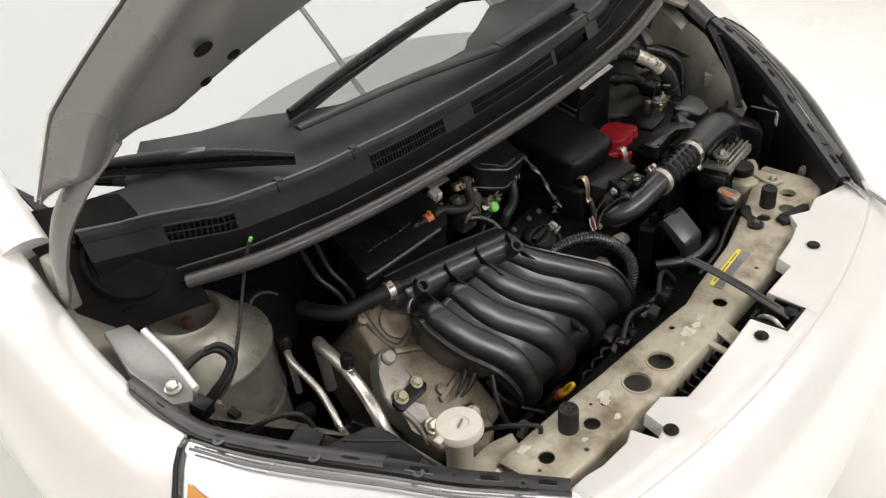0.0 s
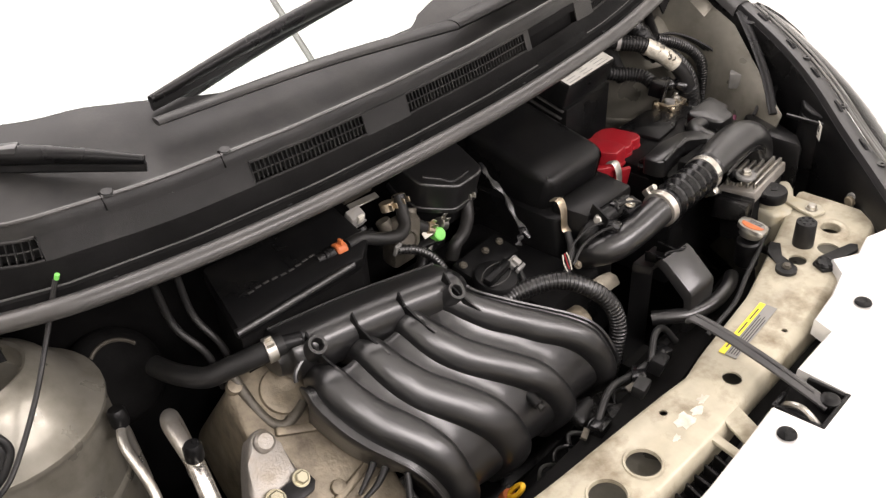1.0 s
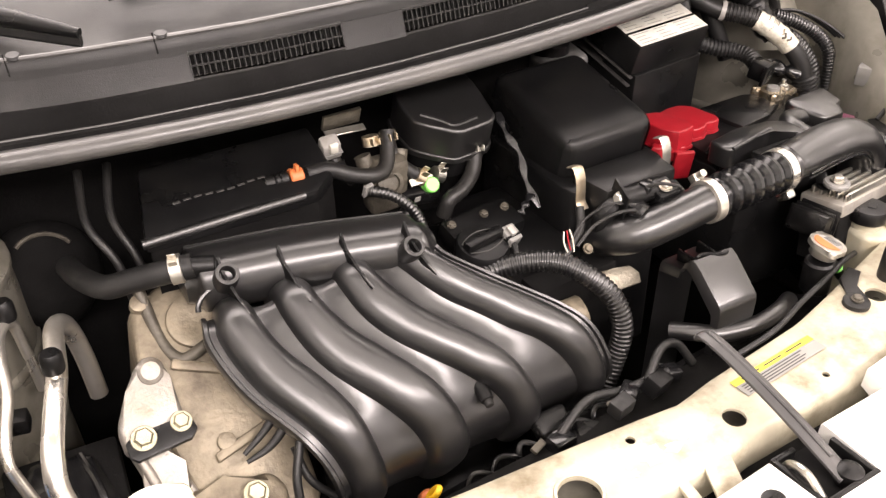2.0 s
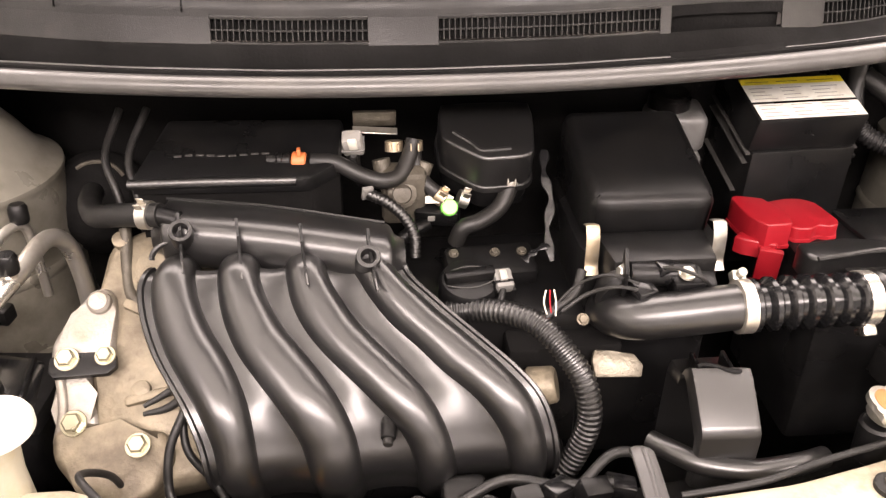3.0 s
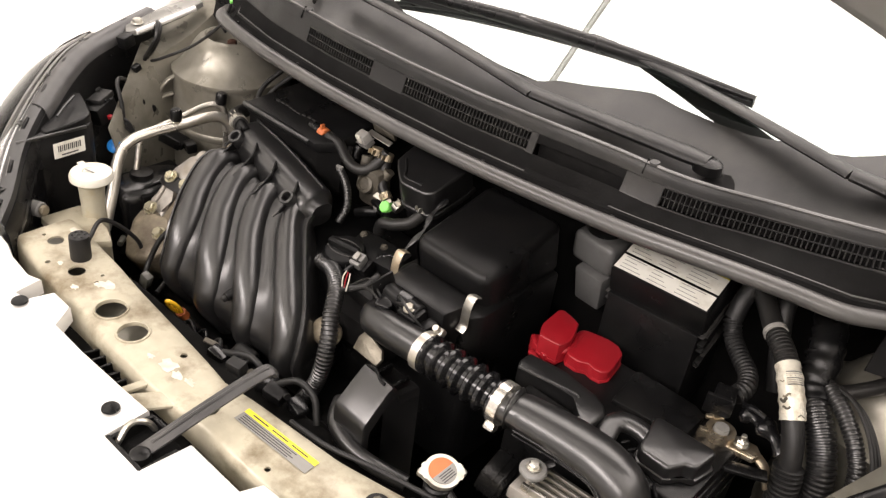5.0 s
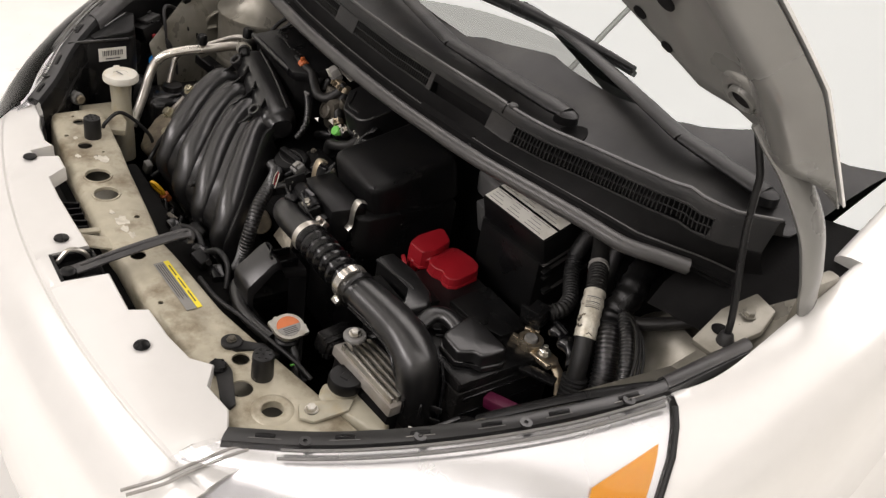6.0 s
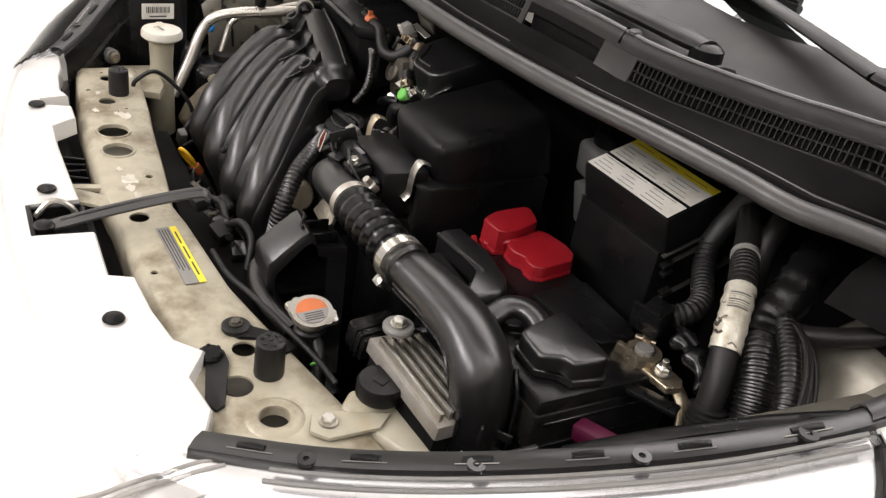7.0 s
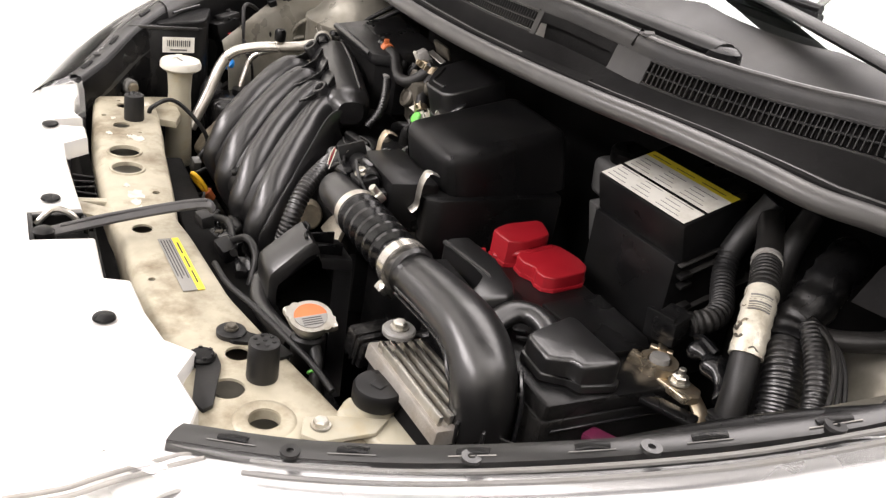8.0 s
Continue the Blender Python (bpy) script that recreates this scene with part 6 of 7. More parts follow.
    for x, low, back, drop in ((0.112, 0.098, 0.145, 0.014), (0.1135, 0.092, 0.142, 0.005), (0.117, 0.089, 0.139, 0.001), (0.124, 0.088, 0.137, 0.0), (0.202, 0.086, 0.134, 0.0), (0.209, 0.087, 0.134, 0.001), (0.2125, 0.090, 0.136, 0.005), (0.214, 0.096, 0.138, 0.014)):
        x = 0.128 + (x - 0.112) * 0.60
        rows.append([(x, low + 0.004, 0.62), (x, low, 0.796 - drop), (x, low + 0.0015, 0.804 - drop), (x, low + 0.006, 0.8085 - drop), (x, back - 0.008, 0.838 - drop), (x, back, 0.842 - drop), (x, back + 0.006, 0.838 - drop), (x, back + 0.010, 0.822 - drop), (x, 0.185, 0.815 - drop), (x, 0.19, 0.62)])
    part("shell", loft(rows, closed=True), SATIN, q)
    part("rim", sweep(bmesh.new(), [(x, 0.136 + 0.006 * math.sin((x - 0.13) * 110), 0.842) for x in [0.136 + 0.0036 * k for k in range(12)]], 0.0022, 8), PLASTIC, q)
    for x in (0.145, 0.176):
        part("rib", box((0.004, 0.030, 0.016), (x, 0.160, 0.824), bevel=0.001), PLASTIC, q)
    v = thing("thermostat_housing", "pale cast aluminium housing under the intake", "housing")
    part("drum", rod((-0.012, 0.192, 0.782), (0.016, 0.186, 0.790), 0.021, 0.019), CASTDIRT, v)
    part("bracket", prism([(0.056, -0.014), (0.104, -0.016), (0.107, -0.004), (0.098, 0.008), (0.075, 0.012), (0.058, 0.014), (0.054, 0.004)], -0.006, 0.0, 0.002, m=pose(0, 0.198, 0.804, 48, 0, 0)), ALUDIRT, v)
    bolt(v, (0.046, 0.222, 0.842), (0, -0.7, 0.7), r=0.005, mat=CASTDIRT)
    part("flange", prism([(-0.03, 0.21), (0.09, 0.215), (0.09, 0.26), (-0.03, 0.26)], 0.77, 0.815, 0.006), DULL, v)


radiator_bits()


def left_side():
    t = thing("washer_filler", "aged white washer filler neck with cap", "filler neck")
    part("neck", lathe([(0.024, 0.66), (0.022, 0.74), (0.019, 0.79), (0.021, 0.825), (0.027, 0.838)], 28, m=pose(-0.494, 0.106, 0)), TRANSL, t)
    cap = part("cap", lathe([(0.031, 0.836), (0.0345, 0.839), (0.0345, 0.846), (0.032, 0.851), (0.014, 0.8525), (0.013, 0.8505), (0.0, 0.8505)][:6], 36, m=pose(-0.49, 0.106, 0)), WHITEP, t, "off-white filler cap")
    part("cap_tab", box((0.014, 0.012, 0.005), (-0.527, 0.110, 0.847), bevel=0.002), WHITEP, cap)
    part("cap_mark", box((0.018, 0.003, 0.001), (-0.49, 0.104, 0.8527), (0, 0, 20), 0.0003, seg=1), GREYP, cap)
    b = thing("corner_bracket", "rusty beige steel bracket beside the filler neck", "bracket")
    part("plate", prism([(-0.53, 0.03), (-0.43, 0.03), (-0.40, 0.085), (-0.44, 0.10), (-0.53, 0.10)], 0.760, 0.772, 0.004), SUPPORT, b)
    bolt(b, (-0.475, 0.05, 0.7725), r=0.007, mat=BRASS)
    part("overflow_line", tube([(-0.395, 0.040, 0.780), (-0.390, 0.045, 0.800), (-0.4220, 0.0860, 0.8000), (-0.4140, 0.1340, 0.7500), (-0.4040, 0.1440, 0.7000)], 0.0036), RUBBER, b, "thin black hose")
    a = thing("air_con_pipe", "aluminium air conditioning pipe with black service caps", "pipe")
    part("pipe", tube([(-0.490, 0.385, 0.76), (-0.492, 0.388, 0.81), (-0.497, 0.386, 0.850), (-0.504, 0.375, 0.871), (-0.513, 0.352, 0.878), (-0.522, 0.297, 0.873), (-0.535, 0.249, 0.867), (-0.547, 0.210, 0.853), (-0.550, 0.188, 0.826), (-0.534, 0.164, 0.778), (-0.51, 0.13, 0.72)], 0.0098, 16), TUBEALU, a)
    p = part("service_port", rod((-0.523, 0.288, 0.876), (-0.523, 0.286, 0.888), 0.007), TUBEALU, a)
    part("service_cap", lathe([(0.0095, 0), (0.0105, 0.003), (0.0105, 0.017), (0.008, 0.021)], 18, m=along((-0.523, 0.287, 0.884), (-0.522, 0.287, 0.905))), PLASTIC, p, "black service cap")
    a2 = thing("air_con_line", "thin aluminium air conditioning line", "pipe")
    part("pipe", tube([(-0.540, 0.402, 0.78), (-0.542, 0.403, 0.83), (-0.545, 0.402, 0.868), (-0.553, 0.390, 0.878), (-0.562, 0.365, 0.875), (-0.567, 0.310, 0.860), (-0.578, 0.270, 0.846), (-0.583, 0.252, 0.832), (-0.580, 0.243, 0.812), (-0.565, 0.222, 0.755), (-0.548, 0.198, 0.691), (-0.51, 0.155, 0.68)], 0.0055, 12), TUBEALU, a2)
    part("service_cap", lathe([(0.0095, 0), (0.0105, 0.003), (0.0105, 0.018), (0.008, 0.022)], 18, m=pose(-0.548, 0.398, 0.879, -6)), PLASTIC, a2, "black service cap")
    h = thing("radiator_hose_upper", "short black hose with a bright spring clip at the plenum", "hose")
    part("hose", tube([(-0.375, 0.318, 0.926), (-0.40, 0.327, 0.922), (-0.43, 0.346, 0.912), (-0.453, 0.362, 0.903), (-0.466, 0.386, 0.899), (-0.474, 0.412, 0.896), (-0.478, 0.44, 0.892)], 0.0125, 18), RUBBER, h)
    spring_clip(h, (-0.391, 0.323, 0.924), (1, -0.3, 0.08), 0.0135)
    part("port", rod((-0.380, 0.319, 0.926), (-0.356, 0.312, 0.922), 0.010), PLASTIC, h)
    g = thing("bypass_pipe", "bent steel bypass pipe below the plenum", "pipe")
    part("pipe", tube([(-0.426, 0.360, 0.888), (-0.425, 0.348, 0.872), (-0.423, 0.328, 0.851), (-0.418, 0.310, 0.838), (-0.408, 0.299, 0.834), (-0.390, 0.300, 0.838), (-0.375, 0.305, 0.842)], 0.0065, 14), DARKCAST, g)
    # headlight housings with tags
    for s, tag, turn in ((-1, (-0.5815, 0.118, 0.852), 94), (1, (0.604, 0.140, 0.856), 38)):
        t = thing("headlight_housing", "black plastic rear housing of the headlight with paper tag", "headlight housing", "headlight housings")
        x0 = 0.584 if s < 0 else 0.596
        part("shell", prism([(s * (x0 - 0.002), 0.025 if s < 0 else 0.095), (s * x0, 0.158), (s * (x0 + 0.015), 0.172), (s * (0.67 if s < 0 else 0.645), 0.190), (s * (0.660 if s < 0 else 0.636), 0.165), (s * (0.615 if s < 0 else 0.602), 0.065 if s < 0 else 0.098)], 0.66, 0.884 if s < 0 else 0.868, 0.006, seg=2), PLASTIC, t)
        top = 0.884 if s < 0 else 0.868
        part("top_cover", domed([(s * (x0 + 0.001), 0.085), (s * (x0 + 0.003), 0.150), (s * (x0 + 0.016), 0.170), (s * (0.675 if s < 0 else 0.650), 0.192), (s * (0.690 if s < 0 else 0.665), 0.165), (s * 0.640, 0.105), (s * 0.612, 0.082)], top - 0.001, top + 0.010, 0.004, 0.12), PLASTIC, t, "sloping top of the housing")
        part("rib", tube([(s * (x0 + 0.012), 0.110, top + 0.0215), (s * (x0 + 0.035), 0.135, top + 0.0245), (s * (x0 + 0.060), 0.165, top + 0.0275)], 0.0022, 8), SATIN, t)
        part("step", box((0.006, 0.12, 0.006), (s * (x0 - 0.001), 0.092 if s < 0 else 0.13, 0.882 if s < 0 else 0.866), (0, 0, 0), 0.002), SATIN, t)
        part("bulb_cap", rod((s * 0.61, 0.165, 0.755), (s * 0.60, 0.200, 0.750), 0.034, 0.030), RUBBER, t, "round black bulb cap")
        d = Vector((math.cos(radians(turn)), math.sin(radians(turn)), 0))
        nrm = Vector((-s * abs(d.y), 0.0, 0)).normalized()
        lab = part("paper_tag", box((0.057, 0.001, 0.028), tag, (0, 0, turn), 0.0003, seg=1), LABELW, t, "white paper tag with barcode")
        for k in range(12):
            q = Vector(tag) + d * (-0.020 + 0.0036 * k) + nrm * 0.0008 + Vector((0, 0, 0.003))
            part("barcode_bar", box((0.0012 + 0.0009 * (k % 2), 0.0006, 0.011), q, (0, 0, turn), 0, seg=1), INK, lab)
        part("print_bar", box((0.03, 0.0006, 0.002), Vector(tag) + nrm * 0.0008 + Vector((0, 0, -0.009)), (0, 0, turn), 0, seg=1), INK, lab)
        part("wire", tube([(s * 0.605, 0.195, 0.76), (s * 0.63, 0.24, 0.79), (s * 0.665, 0.25, 0.86), (s * 0.675, 0.225, 0.90)], 0.005, 10), RUBBER, t)
        pl = thing("bulb_connector", "grey bulb plug with orange seal at the headlight", "connector", "bulb plugs")
        part("plug", rod((s * 0.545, 0.018, 0.790), (s * 0.515, 0.030, 0.792), 0.013), GREYP, pl)
        part("seal", rod((s * 0.560, 0.012, 0.789), (s * 0.545, 0.018, 0.790), 0.017), RUBBER, pl)
        part("tip", rod((s * 0.515, 0.030, 0.792), (s * 0.508, 0.033, 0.792), 0.009), CASTDIRT, pl)
    k = thing("washer_fitting", "black hose fitting with bright blue cap", "fitting")
    part("fitting", rod((-0.6420, 0.2300, 0.8000), (-0.6160, 0.2180, 0.8110), 0.011), PLASTIC, k)
    part("cap", lathe([(0.0125, 0.0), (0.013, 0.002), (0.0125, 0.009), (0.009, 0.011)], 20, m=along((-0.6160, 0.2180, 0.8110), (-0.6040, 0.2060, 0.8230))), BLUE, k, "bright blue cap")
    w = thing("apron_harness", "black taped wiring harness along the inner apron", "wiring loom")
    part("loom", tube([(-0.62, 0.240, 0.80), (-0.665, 0.262, 0.835), (-0.70, 0.293, 0.873), (-0.712, 0.335, 0.890), (-0.722, 0.352, 0.918), (-0.704, 0.350, 0.935), (-0.684, 0.345, 0.952), (-0.670, 0.345, 0.972), (-0.677, 0.356, 0.990), (-0.695, 0.366, 0.990), (-0.714, 0.374, 0.980), (-0.730, 0.380, 0.966), (-0.735, 0.382, 0.950)], 0.0055, 12), RUBBER, w)
    part("second_loom", tube([(-0.635, 0.245, 0.80), (-0.680, 0.272, 0.838), (-0.712, 0.325, 0.880), (-0.722, 0.345, 0.905), (-0.712, 0.346, 0.925), (-0.692, 0.341, 0.943), (-0.676, 0.338, 0.958), (-0.664, 0.341, 0.978), (-0.674, 0.352, 0.998), (-0.692, 0.362, 0.997)], 0.0040, 12), RUBBER, w)
    part("branch", tube([(-0.70, 0.30, 0.89), (-0.672, 0.268, 0.912), (-0.650, 0.250, 0.912), (-0.632, 0.246, 0.88), (-0.628, 0.245, 0.84)], 0.0038), RUBBER, w)
    part("clip", box((0.012, 0.016, 0.012), (-0.70, 0.318, 0.912), (20, 0, 10), 0.002), PLASTIC, w)
    hl = thing("lamp_connector", "black lamp connector block with a red lock behind the headlight", "connector")
    part("block", box((0.040, 0.052, 0.034), (-0.655, 0.215, 0.868), (12, -8, 22), 0.004), PLASTIC, hl)
    part("cover", box((0.030, 0.040, 0.012), (-0.660, 0.222, 0.890), (12, -8, 22), 0.003), RUBBER, hl)
    for k in range(3):
        part("rib", box((0.034, 0.004, 0.004), (-0.655, 0.205 + 0.011 * k, 0.888), (12, -8, 22), 0.001), PLASTIC, hl)
    part("lock", box((0.008, 0.008, 0.008), (-0.632, 0.222, 0.862), (12, 0, 22), 0.0015), RED, hl, "red lock tab")
    for k in range(3):
        part("lead", tube([(-0.64, 0.235, 0.86 - 0.006 * k), (-0.62, 0.25, 0.85 - 0.008 * k), (-0.615, 0.262, 0.81), (-0.63, 0.27, 0.77)], 0.0026, 8), RUBBER, hl)
    kb = thing("apron_bracket", "small dark brackets and black discs for holes on the inner apron", "bracket")
    part("bracket", box((0.040, 0.030, 0.014), (-0.600, 0.335, 0.800), (10, 15, 25), 0.003), DULL, kb)
    part("bracket", box((0.026, 0.020, 0.020), (-0.572, 0.345, 0.795), (5, 0, -15), 0.003), PLASTIC, kb)
    part("bracket_lip", box((0.044, 0.004, 0.022), (-0.600, 0.318, 0.802), (10, 15, 25), 0.001), PLASTIC, kb)
    # Black discs stand in for the shade inside the apron's holes.
    for at in ((-0.668, 0.305, 0.858), (-0.672, 0.330, 0.838), (-0.660, 0.300, 0.815)):
        part("hole_disc", lathe([(0.007, 0), (0.0075, 0.002), (0.004, 0.004)], 16, m=along(at, Vector(at) + Vector((0.8, -0.55, 0.2)))), DULL, kb)
    f = thing("fender_brace", "painted steel brace bolted beside the strut tower", "brace")
    # One painted plate: dull face and white fold put its lit edge in colour.
    part("plate", prism([(-0.768, 0.340), (-0.745, 0.326), (-0.728, 0.346), (-0.722, 0.44), (-0.728, 0.49), (-0.760, 0.50), (-0.775, 0.42)], 0.0, 0.010, 0.003, m=pose(0, 0, 0.975) @ Matrix.Translation((0, 0.4, 0)) @ pose(0, 0, 0, 14) @ Matrix.Translation((0, -0.4, 0))), SHADEPAINT, f)
    part("fold", tube([(-0.730, 0.340, 0.968), (-0.722, 0.40, 0.984), (-0.720, 0.462, 0.999)], 0.0055, 10), PAINT, f)
    part("lock_block", box((0.022, 0.026, 0.024), (-0.738, 0.322, 0.952), (12, 0, 15), 0.003), PLASTIC, f)
    bolt(f, (-0.752, 0.356, 0.9765), r=0.009)
    c = thing("cable_stay", "thin cable running up to the cowl", "cable")
    part("cable", tube([(-0.55, 0.425, 1.065), (-0.575, 0.42, 1.02), (-0.62, 0.39, 0.97), (-0.67, 0.355, 0.935), (-0.70, 0.35, 0.92)], 0.0028, 8), RUBBER, c)
    part("eyelet", rod((-0.549, 0.424, 1.066), (-0.547, 0.422, 1.072), 0.0026), GREEN, c)
    v = thing("vacuum_canister", "dark round canister with worn rim by the firewall", "canister")
    at = along((-0.500, 0.535, 0.83), (-0.490, 0.47, 0.90))
    part("shell", lathe([(0.060, -0.03), (0.062, 0.02), (0.056, 0.036), (0.040, 0.046), (0.022, 0.048)], 32, m=at), DULL, v)
    part("rim", sweep(bmesh.new(), [at @ Vector((0.036 * math.cos(a), 0.036 * math.sin(a), 0.046)) for a in [0.4 + 0.2 * k for k in range(10)]], 0.0028, 8), DARKCAST, v, "worn rim")
    h2 = thing("brake_hose", "pair of thin black lines along the firewall", "hose")
    for k in range(2):
        part("line", tube([(-0.44 + 0.03 * k, 0.47, 0.98), (-0.45 + 0.025 * k, 0.42, 0.945), (-0.435 + 0.02 * k, 0.39, 0.91), (-0.43 + 0.02 * k, 0.38, 0.86)], 0.0045, 10), RUBBER, h2)
    p = thing("drive_pulley_cover", "glossy black pulley and belt cover beside the engine", "cover")
    part("cover", prism([(-0.585, 0.17), (-0.515, 0.165), (-0.50, 0.22), (-0.51, 0.30), (-0.58, 0.32), (-0.605, 0.25)], 0.60, 0.772, 0.02, seg=3), GLOSSY, p)
    part("rib", tube([(-0.525, 0.18, 0.755), (-0.520, 0.23, 0.773), (-0.528, 0.295, 0.768)], 0.004, 8), GLOSSY, p)
    part("hub", lathe([(0.022, 0.768), (0.020, 0.780), (0.010, 0.782)], 24, m=pose(-0.56, 0.235, 0)), PLASTIC, p)


left_side()


def right_side():
    t = thing("wrapped_hose", "black hose in silver printed wrap with a pale band", "hose")
    path = smooth_path([(0.46, 0.515, 0.985), (0.480, 0.500, 0.972), (0.499, 0.482, 0.962), (0.518, 0.463, 0.958), (0.534, 0.4475, 0.953), (0.556, 0.424, 0.937), (0.575, 0.404, 0.915), (0.592, 0.388, 0.885), (0.602, 0.378, 0.845), (0.606, 0.374, 0.80), (0.606, 0.372, 0.74)], 8)
    part("hose", sweep(bmesh.new(), path, 0.0132, 18), RUBBER, t)
    part("ribbed_neck", ribbed(path[20:36:3], 0.0145, 0.005), RUBBER, t)
    wrap = part("silver_wrap", sweep(bmesh.new(), path[34:50], lambda s: 0.0152 + 0.0006 * math.sin(31 * s) + 0.0004 * math.sin(77 * s), 22), TAPE, t, "silver foil wrap with barcode print")
    for k in range(7):
        c = path[37].lerp(path[41], k / 7)
        d = (path[41] - path[36]).normalized()
        arc = []
        for j in range(5):
            a = 0.3 + 0.32 * j
            up = Vector((0.62, -0.55, 0.56)).normalized()
            up = (up - d * up.dot(d)).normalized()
            arc.append(c + (up * math.cos(a - 0.8) + d.cross(up) * math.sin(a - 0.8)) * 0.01585)
        part("barcode_bar", sweep(bmesh.new(), arc, 0.0004 + 0.0004 * (k % 3 == 0), 5), GREYP, wrap)
    for k, (at, turn, size) in enumerate(((43, 0.9, 0.0030), (44, 1.15, 0.0042), (46, 1.0, 0.0026), (39, 1.3, 0.0016), (48, -0.2, 0.0018))):
        c = path[at]
        d = (path[at + 1] - path[at - 1]).normalized()
        up = Vector((0.62, -0.55, 0.56))
        up = (up - d * up.dot(d)).normalized()
        ring = [c + (up * math.cos(turn + a) + d.cross(up) * math.sin(turn + a)) * 0.0142 + d * 0.0016 * math.sin(9 * a + k) for a in (-0.30, -0.12, 0.05, 0.2, 0.34)]
        part("foil_tear", sweep(bmesh.new(), smooth_path(ring, 3), size * 0.62, 8), DARKCAST if k % 3 else CASTDIRT, wrap, "browned tear in the foil")
    part("pale_band", sweep(bmesh.new(), path[17:20], 0.0150, 20), PALEG, t)
    part("ribbed_sleeve", ribbed(path[60::4], 0.0185, 0.006), RUBBER, t)
    t = thing("corrugated_conduit", "thick corrugated black conduit beside the fuse box", "conduit")
    part("conduit", ribbed([(0.572, 0.452, 0.930), (0.592, 0.432, 0.917), (0.614, 0.414, 0.895), (0.630, 0.400, 0.862), (0.636, 0.392, 0.81), (0.636, 0.388, 0.74)], 0.0175, 0.006), SATIN, t)
    part("taped_trunk", tube([(0.545, 0.535, 0.985), (0.560, 0.500, 0.975), (0.570, 0.475, 0.955), (0.574, 0.455, 0.934), (0.584, 0.440, 0.922)], lambda s: 0.0205 + 0.0008 * math.sin(40 * s), 20), PLASTIC, t, "black cloth-taped trunk")
    for k in range(4):
        p = Vector((0.556, 0.508, 0.978)).lerp(Vector((0.573, 0.460, 0.940)), k / 4)
        part("tape_edge", lathe([(0.0207, -0.002), (0.0217, 0.0), (0.0208, 0.0025)], 24, m=along(p, p + Vector((0.25, -0.55, -0.5))), caps=False), PLASTIC, t)
    t = thing("branch_conduit", "thinner corrugated black conduit beside the thick one", "conduit")
    part("conduit", ribbed([(0.590, 0.452, 0.945), (0.622, 0.432, 0.932), (0.650, 0.410, 0.912), (0.666, 0.394, 0.880), (0.670, 0.386, 0.80)], 0.0105, 0.005), SATIN, t)
    for k in range(3):
        part("loose_wire", tube([(0.588 + 0.006 * k, 0.455, 0.950), (0.625 + 0.008 * k, 0.440, 0.948 - 0.004 * k), (0.660 + 0.008 * k, 0.41, 0.93 - 0.008 * k), (0.684 + 0.006 * k, 0.372, 0.90 - 0.01 * k), (0.690, 0.34, 0.86)], 0.0024, 8), RUBBER, t)
    t = thing("apron_wire", "black taped cable running over the dusty inner apron", "cable")
    part("wire", tube([(0.585, 0.452, 0.945), (0.605, 0.462, 0.940), (0.640, 0.500, 0.955), (0.680, 0.545, 0.985), (0.70, 0.575, 1.00)], 0.0095, 12), RUBBER, t)
    t = thing("ribbed_breather", "black corrugated hose curling beside the fuse box", "hose")
    part("upper_hose", tube([(0.452, 0.520, 1.0), (0.446, 0.505, 0.968), (0.446, 0.490, 0.940)], 0.0125, 16), RUBBER, t)
    part("ribbed_hose", ribbed([(0.446, 0.490, 0.940), (0.458, 0.478, 0.922), (0.480, 0.460, 0.913), (0.500, 0.442, 0.910), (0.510, 0.420, 0.906), (0.506, 0.400, 0.900)], 0.0125, 0.006), RUBBER, t)
    part("plug", box((0.026, 0.030, 0.028), (0.500, 0.385, 0.898), (10, 0, 18), 0.003), PLASTIC, t)
    part("plug_rib", box((0.030, 0.005, 0.032), (0.498, 0.372, 0.897), (10, 0, 18), 0.001), PLASTIC, t)
    t = thing("second_hose", "smooth black hose dropping behind the wrapped one", "hose")
    part("hose", tube([(0.49, 0.535, 1.0), (0.498, 0.510, 0.965), (0.512, 0.495, 0.93), (0.53, 0.48, 0.88)], 0.0125, 16), RUBBER, t)
    t = thing("taped_plug", "crumpled black taped plug beside the battery clamp", "wiring loom")
    part("bag", tube([(0.522, 0.404, 0.885), (0.540, 0.402, 0.886), (0.560, 0.398, 0.882), (0.585, 0.392, 0.872)], lambda s: 0.013 + 0.004 * math.sin(14 * s), 12, squash=0.7), GLOSSY, t)
    part("fold", tube([(0.520, 0.400, 0.896), (0.532, 0.398, 0.900), (0.548, 0.400, 0.896)], 0.004, 8), GLOSSY, t)
    t = thing("headlight_stay", "ribbed black plastic stay behind the headlight", "bracket")
    part("bar", tube([(0.600, 0.215, 0.858), (0.640, 0.255, 0.900), (0.690, 0.315, 0.945), (0.728, 0.363, 0.972)], 0.0085, 10, squash=0.5), PLASTIC, t)
    part("boss", lathe([(0.006, 0), (0.013, 0), (0.013, 0.006), (0.006, 0.006), (0.006, 0)], 20, m=pose(0.722, 0.338, 0.962, 10, -20), caps=False), PLASTIC, t)
    m = thing("magenta_connector", "magenta plastic connector half hidden beside the battery", "connector")
    part("plug", box((0.046, 0.020, 0.018), (0.572, 0.281, 0.829), (0, -8, 20), 0.003), MAGENTA, m)
    f = thing("fender_brace", "painted steel brace bolted beside the strut tower", "brace")
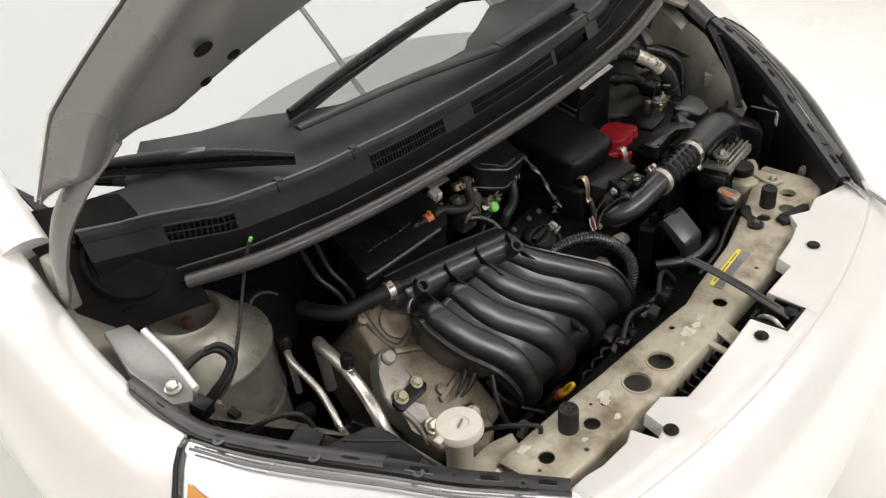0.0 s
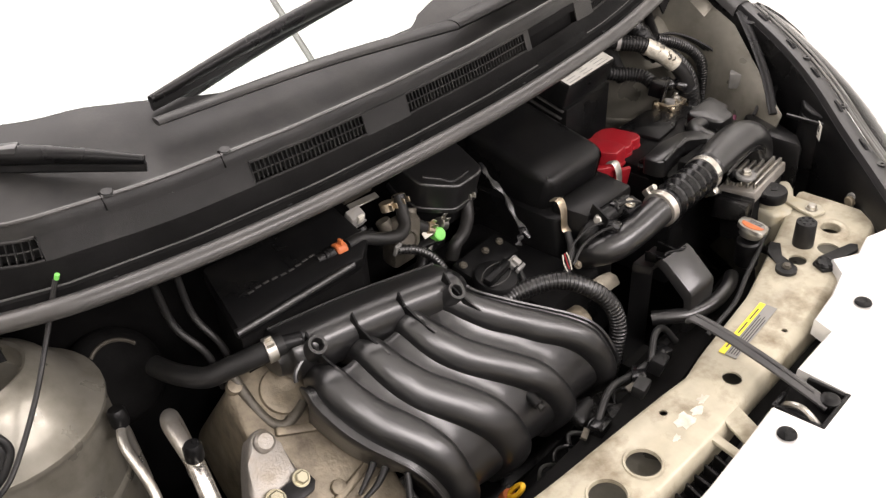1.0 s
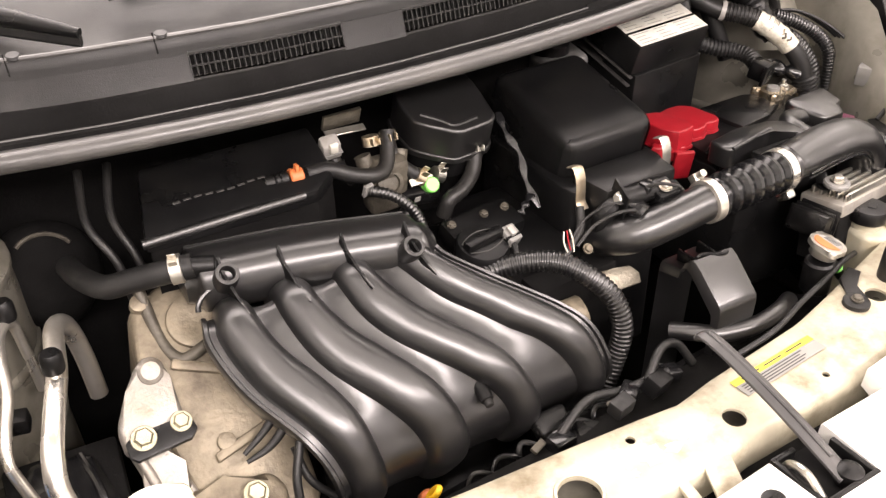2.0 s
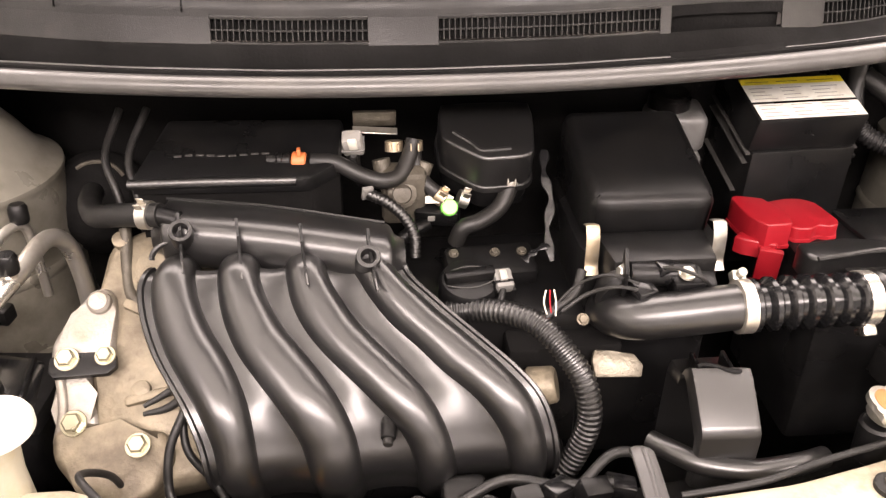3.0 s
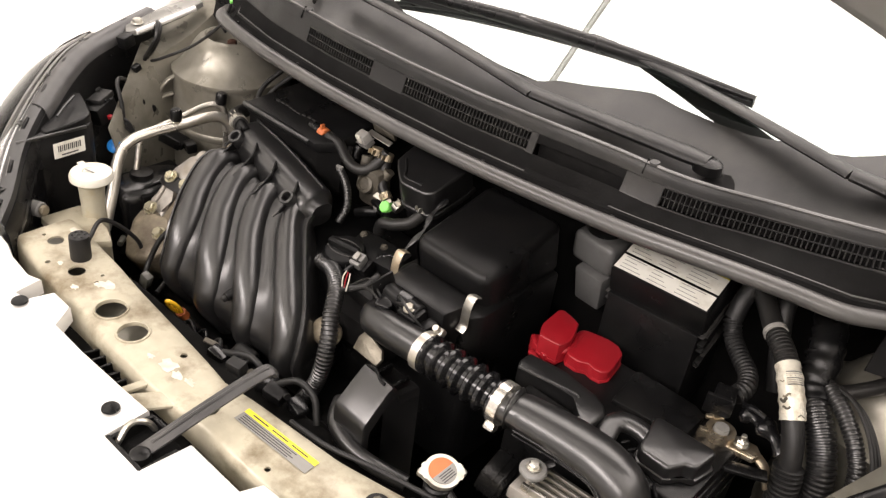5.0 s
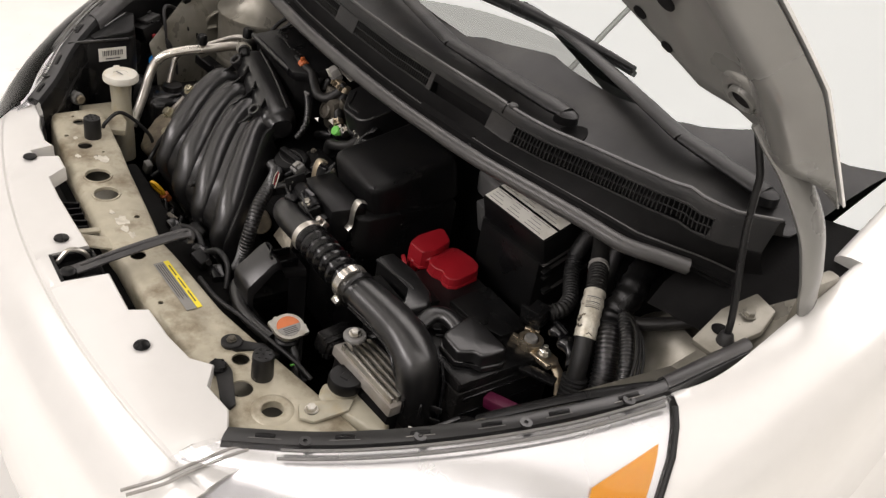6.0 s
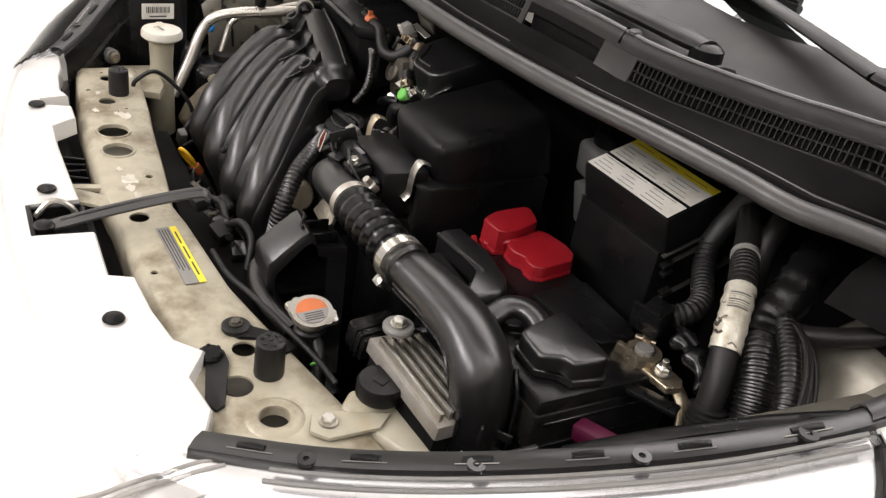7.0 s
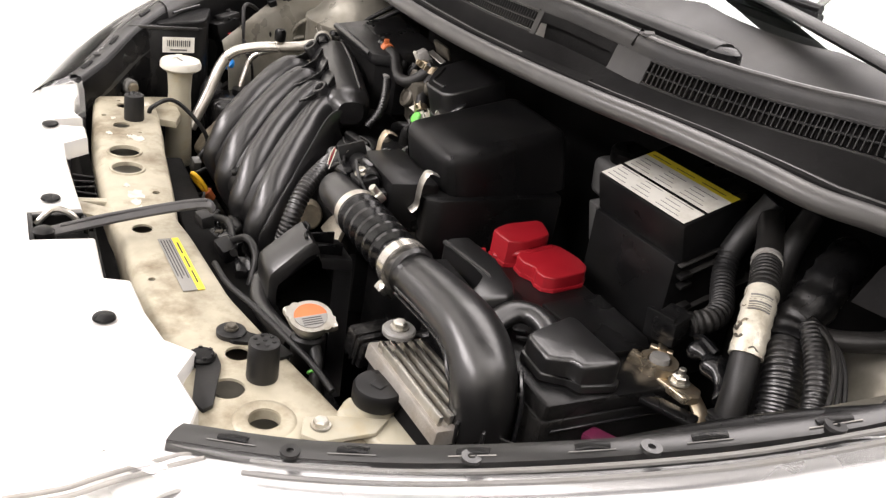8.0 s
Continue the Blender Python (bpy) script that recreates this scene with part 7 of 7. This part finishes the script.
    part("plate", prism([(0.712, 0.426), (0.742, 0.428), (0.755, 0.50), (0.742, 0.54), (0.707, 0.545), (0.699, 0.49)], 0.0, 0.008, 0.003, m=pose(0, 0, 0.998) @ Matrix.Translation((0, 0.4, 0)) @ pose(0, 0, 0, 16) @ Matrix.Translation((0, -0.4, 0))), BAYPAINT, f)
    bolt(f, (0.728, 0.50, 1.036), r=0.007, mat=BAYPAINT)
    part("rubber_plug", lathe([(0.010, 0), (0.011, 0.003), (0.007, 0.006)], 20, m=pose(0.722, 0.46, 1.020)), DULL, f)
    y = thing("relay_box", "small grey relay with plug clipped to the apron", "relay")
    part("body", box((0.026, 0.050, 0.030), (0.6600, 0.3060, 0.8770), (0, 0, 24), 0.003), GREYP, y)
    part("plug", box((0.020, 0.022, 0.022), (0.6480, 0.2720, 0.8750), (0, 0, 24), 0.003), PLASTIC, y)
    part("stay", box((0.060, 0.010, 0.004), (0.6950, 0.3210, 0.8650), (0, 0, 10), 0.001), BAYPAINT, y)
    part("wire", tube([(0.6440, 0.2610, 0.8770), (0.6300, 0.2560, 0.8570), (0.61, 0.255, 0.84)], 0.0035, 8), RUBBER, y)
    s = thing("battery_tray_shield", "black plastic shield beside the battery", "shield")
    part("shield", prism([(0.565, 0.14), (0.60, 0.165), (0.645, 0.25), (0.62, 0.28), (0.565, 0.225)], 0.60, 0.835, 0.01), PLASTIC, s)


right_side()


def low_details():
    d = thing("dipstick", "yellow ring handle of the engine dipstick", "dipstick")
    mid, axis = Vector((-0.242, 0.094, 0.730)), Vector((0, -0.57, 0.82))
    flat = Vector((0.8, 0.5, 0.35))
    loop = smooth_path([mid + axis * 0.019 * math.sin(a) + flat * 0.0060 * math.cos(a) for a in [2 * math.pi * k / 12 for k in range(13)]], 3)
    part("ring", sweep(bmesh.new(), loop, 0.0033, 10), YELLOW, d, "yellow oval ring")
    part("stem", rod(mid - axis * 0.018, mid - axis * 0.036, 0.0085, 0.0075), ORANGE, d, "dull orange plug")
    part("tube", tube([mid - axis * 0.034, (-0.232, 0.135, 0.66), (-0.20, 0.14, 0.56)], 0.005), STEEL, d)
    c = thing("wiring_connector_cluster", "cluster of small black wiring connectors behind the support", "connector")
    for k, (x, y, z, r) in enumerate(((-0.10, 0.075, 0.735, 10), (-0.06, 0.08, 0.725, -20), (0.0, 0.085, 0.745, 35), (0.03, 0.075, 0.755, 15), (0.06, 0.09, 0.74, -10))):
        part("plug", box((0.03, 0.02, 0.022), (x, y, z), (15 * (k % 2), 10, r), 0.003), PLASTIC if k % 2 else GLOSSY, c)
    part("wire", tube([(-0.30, 0.10, 0.72), (-0.32, 0.135, 0.73), (-0.345, 0.15, 0.76), (-0.35, 0.17, 0.79)], 0.004), RUBBER, c)
    part("wire", tube([(-0.10, 0.08, 0.74), (-0.05, 0.095, 0.755), (0.0, 0.09, 0.75), (0.05, 0.08, 0.76)], 0.005), RUBBER, c)
    part("wire", tube([(0.02, 0.08, 0.76), (0.05, 0.095, 0.78), (0.08, 0.10, 0.77), (0.10, 0.09, 0.74)], 0.005), RUBBER, c)
    for k in range(7):
        x = -0.21 + 0.033 * k
        part("wire", tube([(x, 0.085, 0.715), (x + 0.012, 0.092 + 0.004 * (k % 3), 0.732), (x + 0.030, 0.088, 0.728 + 0.005 * (k % 2)), (x + 0.045, 0.083, 0.712)], 0.0022 + 0.0005 * (k % 3), 8), GLOSSY if k % 2 else RUBBER, c)
    part("steel_clip", box((0.022, 0.008, 0.004), (-0.125, 0.080, 0.742), (20, 10, 25), 0.001), DARKCAST, c)
    part("steel_clip", box((0.014, 0.010, 0.003), (-0.028, 0.078, 0.752), (10, -15, -20), 0.001), DARKCAST, c)
    part("plug", box((0.026, 0.018, 0.018), (-0.035, 0.060, 0.768), (8, 0, 12), 0.003), RUBBER, c)
    h = thing("lower_radiator_hose", "black radiator hose below the intake duct", "hose")
    part("hose", tube([(0.10, 0.13, 0.76), (0.118, 0.106, 0.765), (0.138, 0.090, 0.765), (0.18, 0.080, 0.764), (0.225, 0.082, 0.766), (0.26, 0.095, 0.76)], 0.0105, 16), SATIN, h)
    part("ring", rod((0.165, 0.075, 0.715), (0.163, 0.078, 0.728), 0.012), RED, h)


low_details()
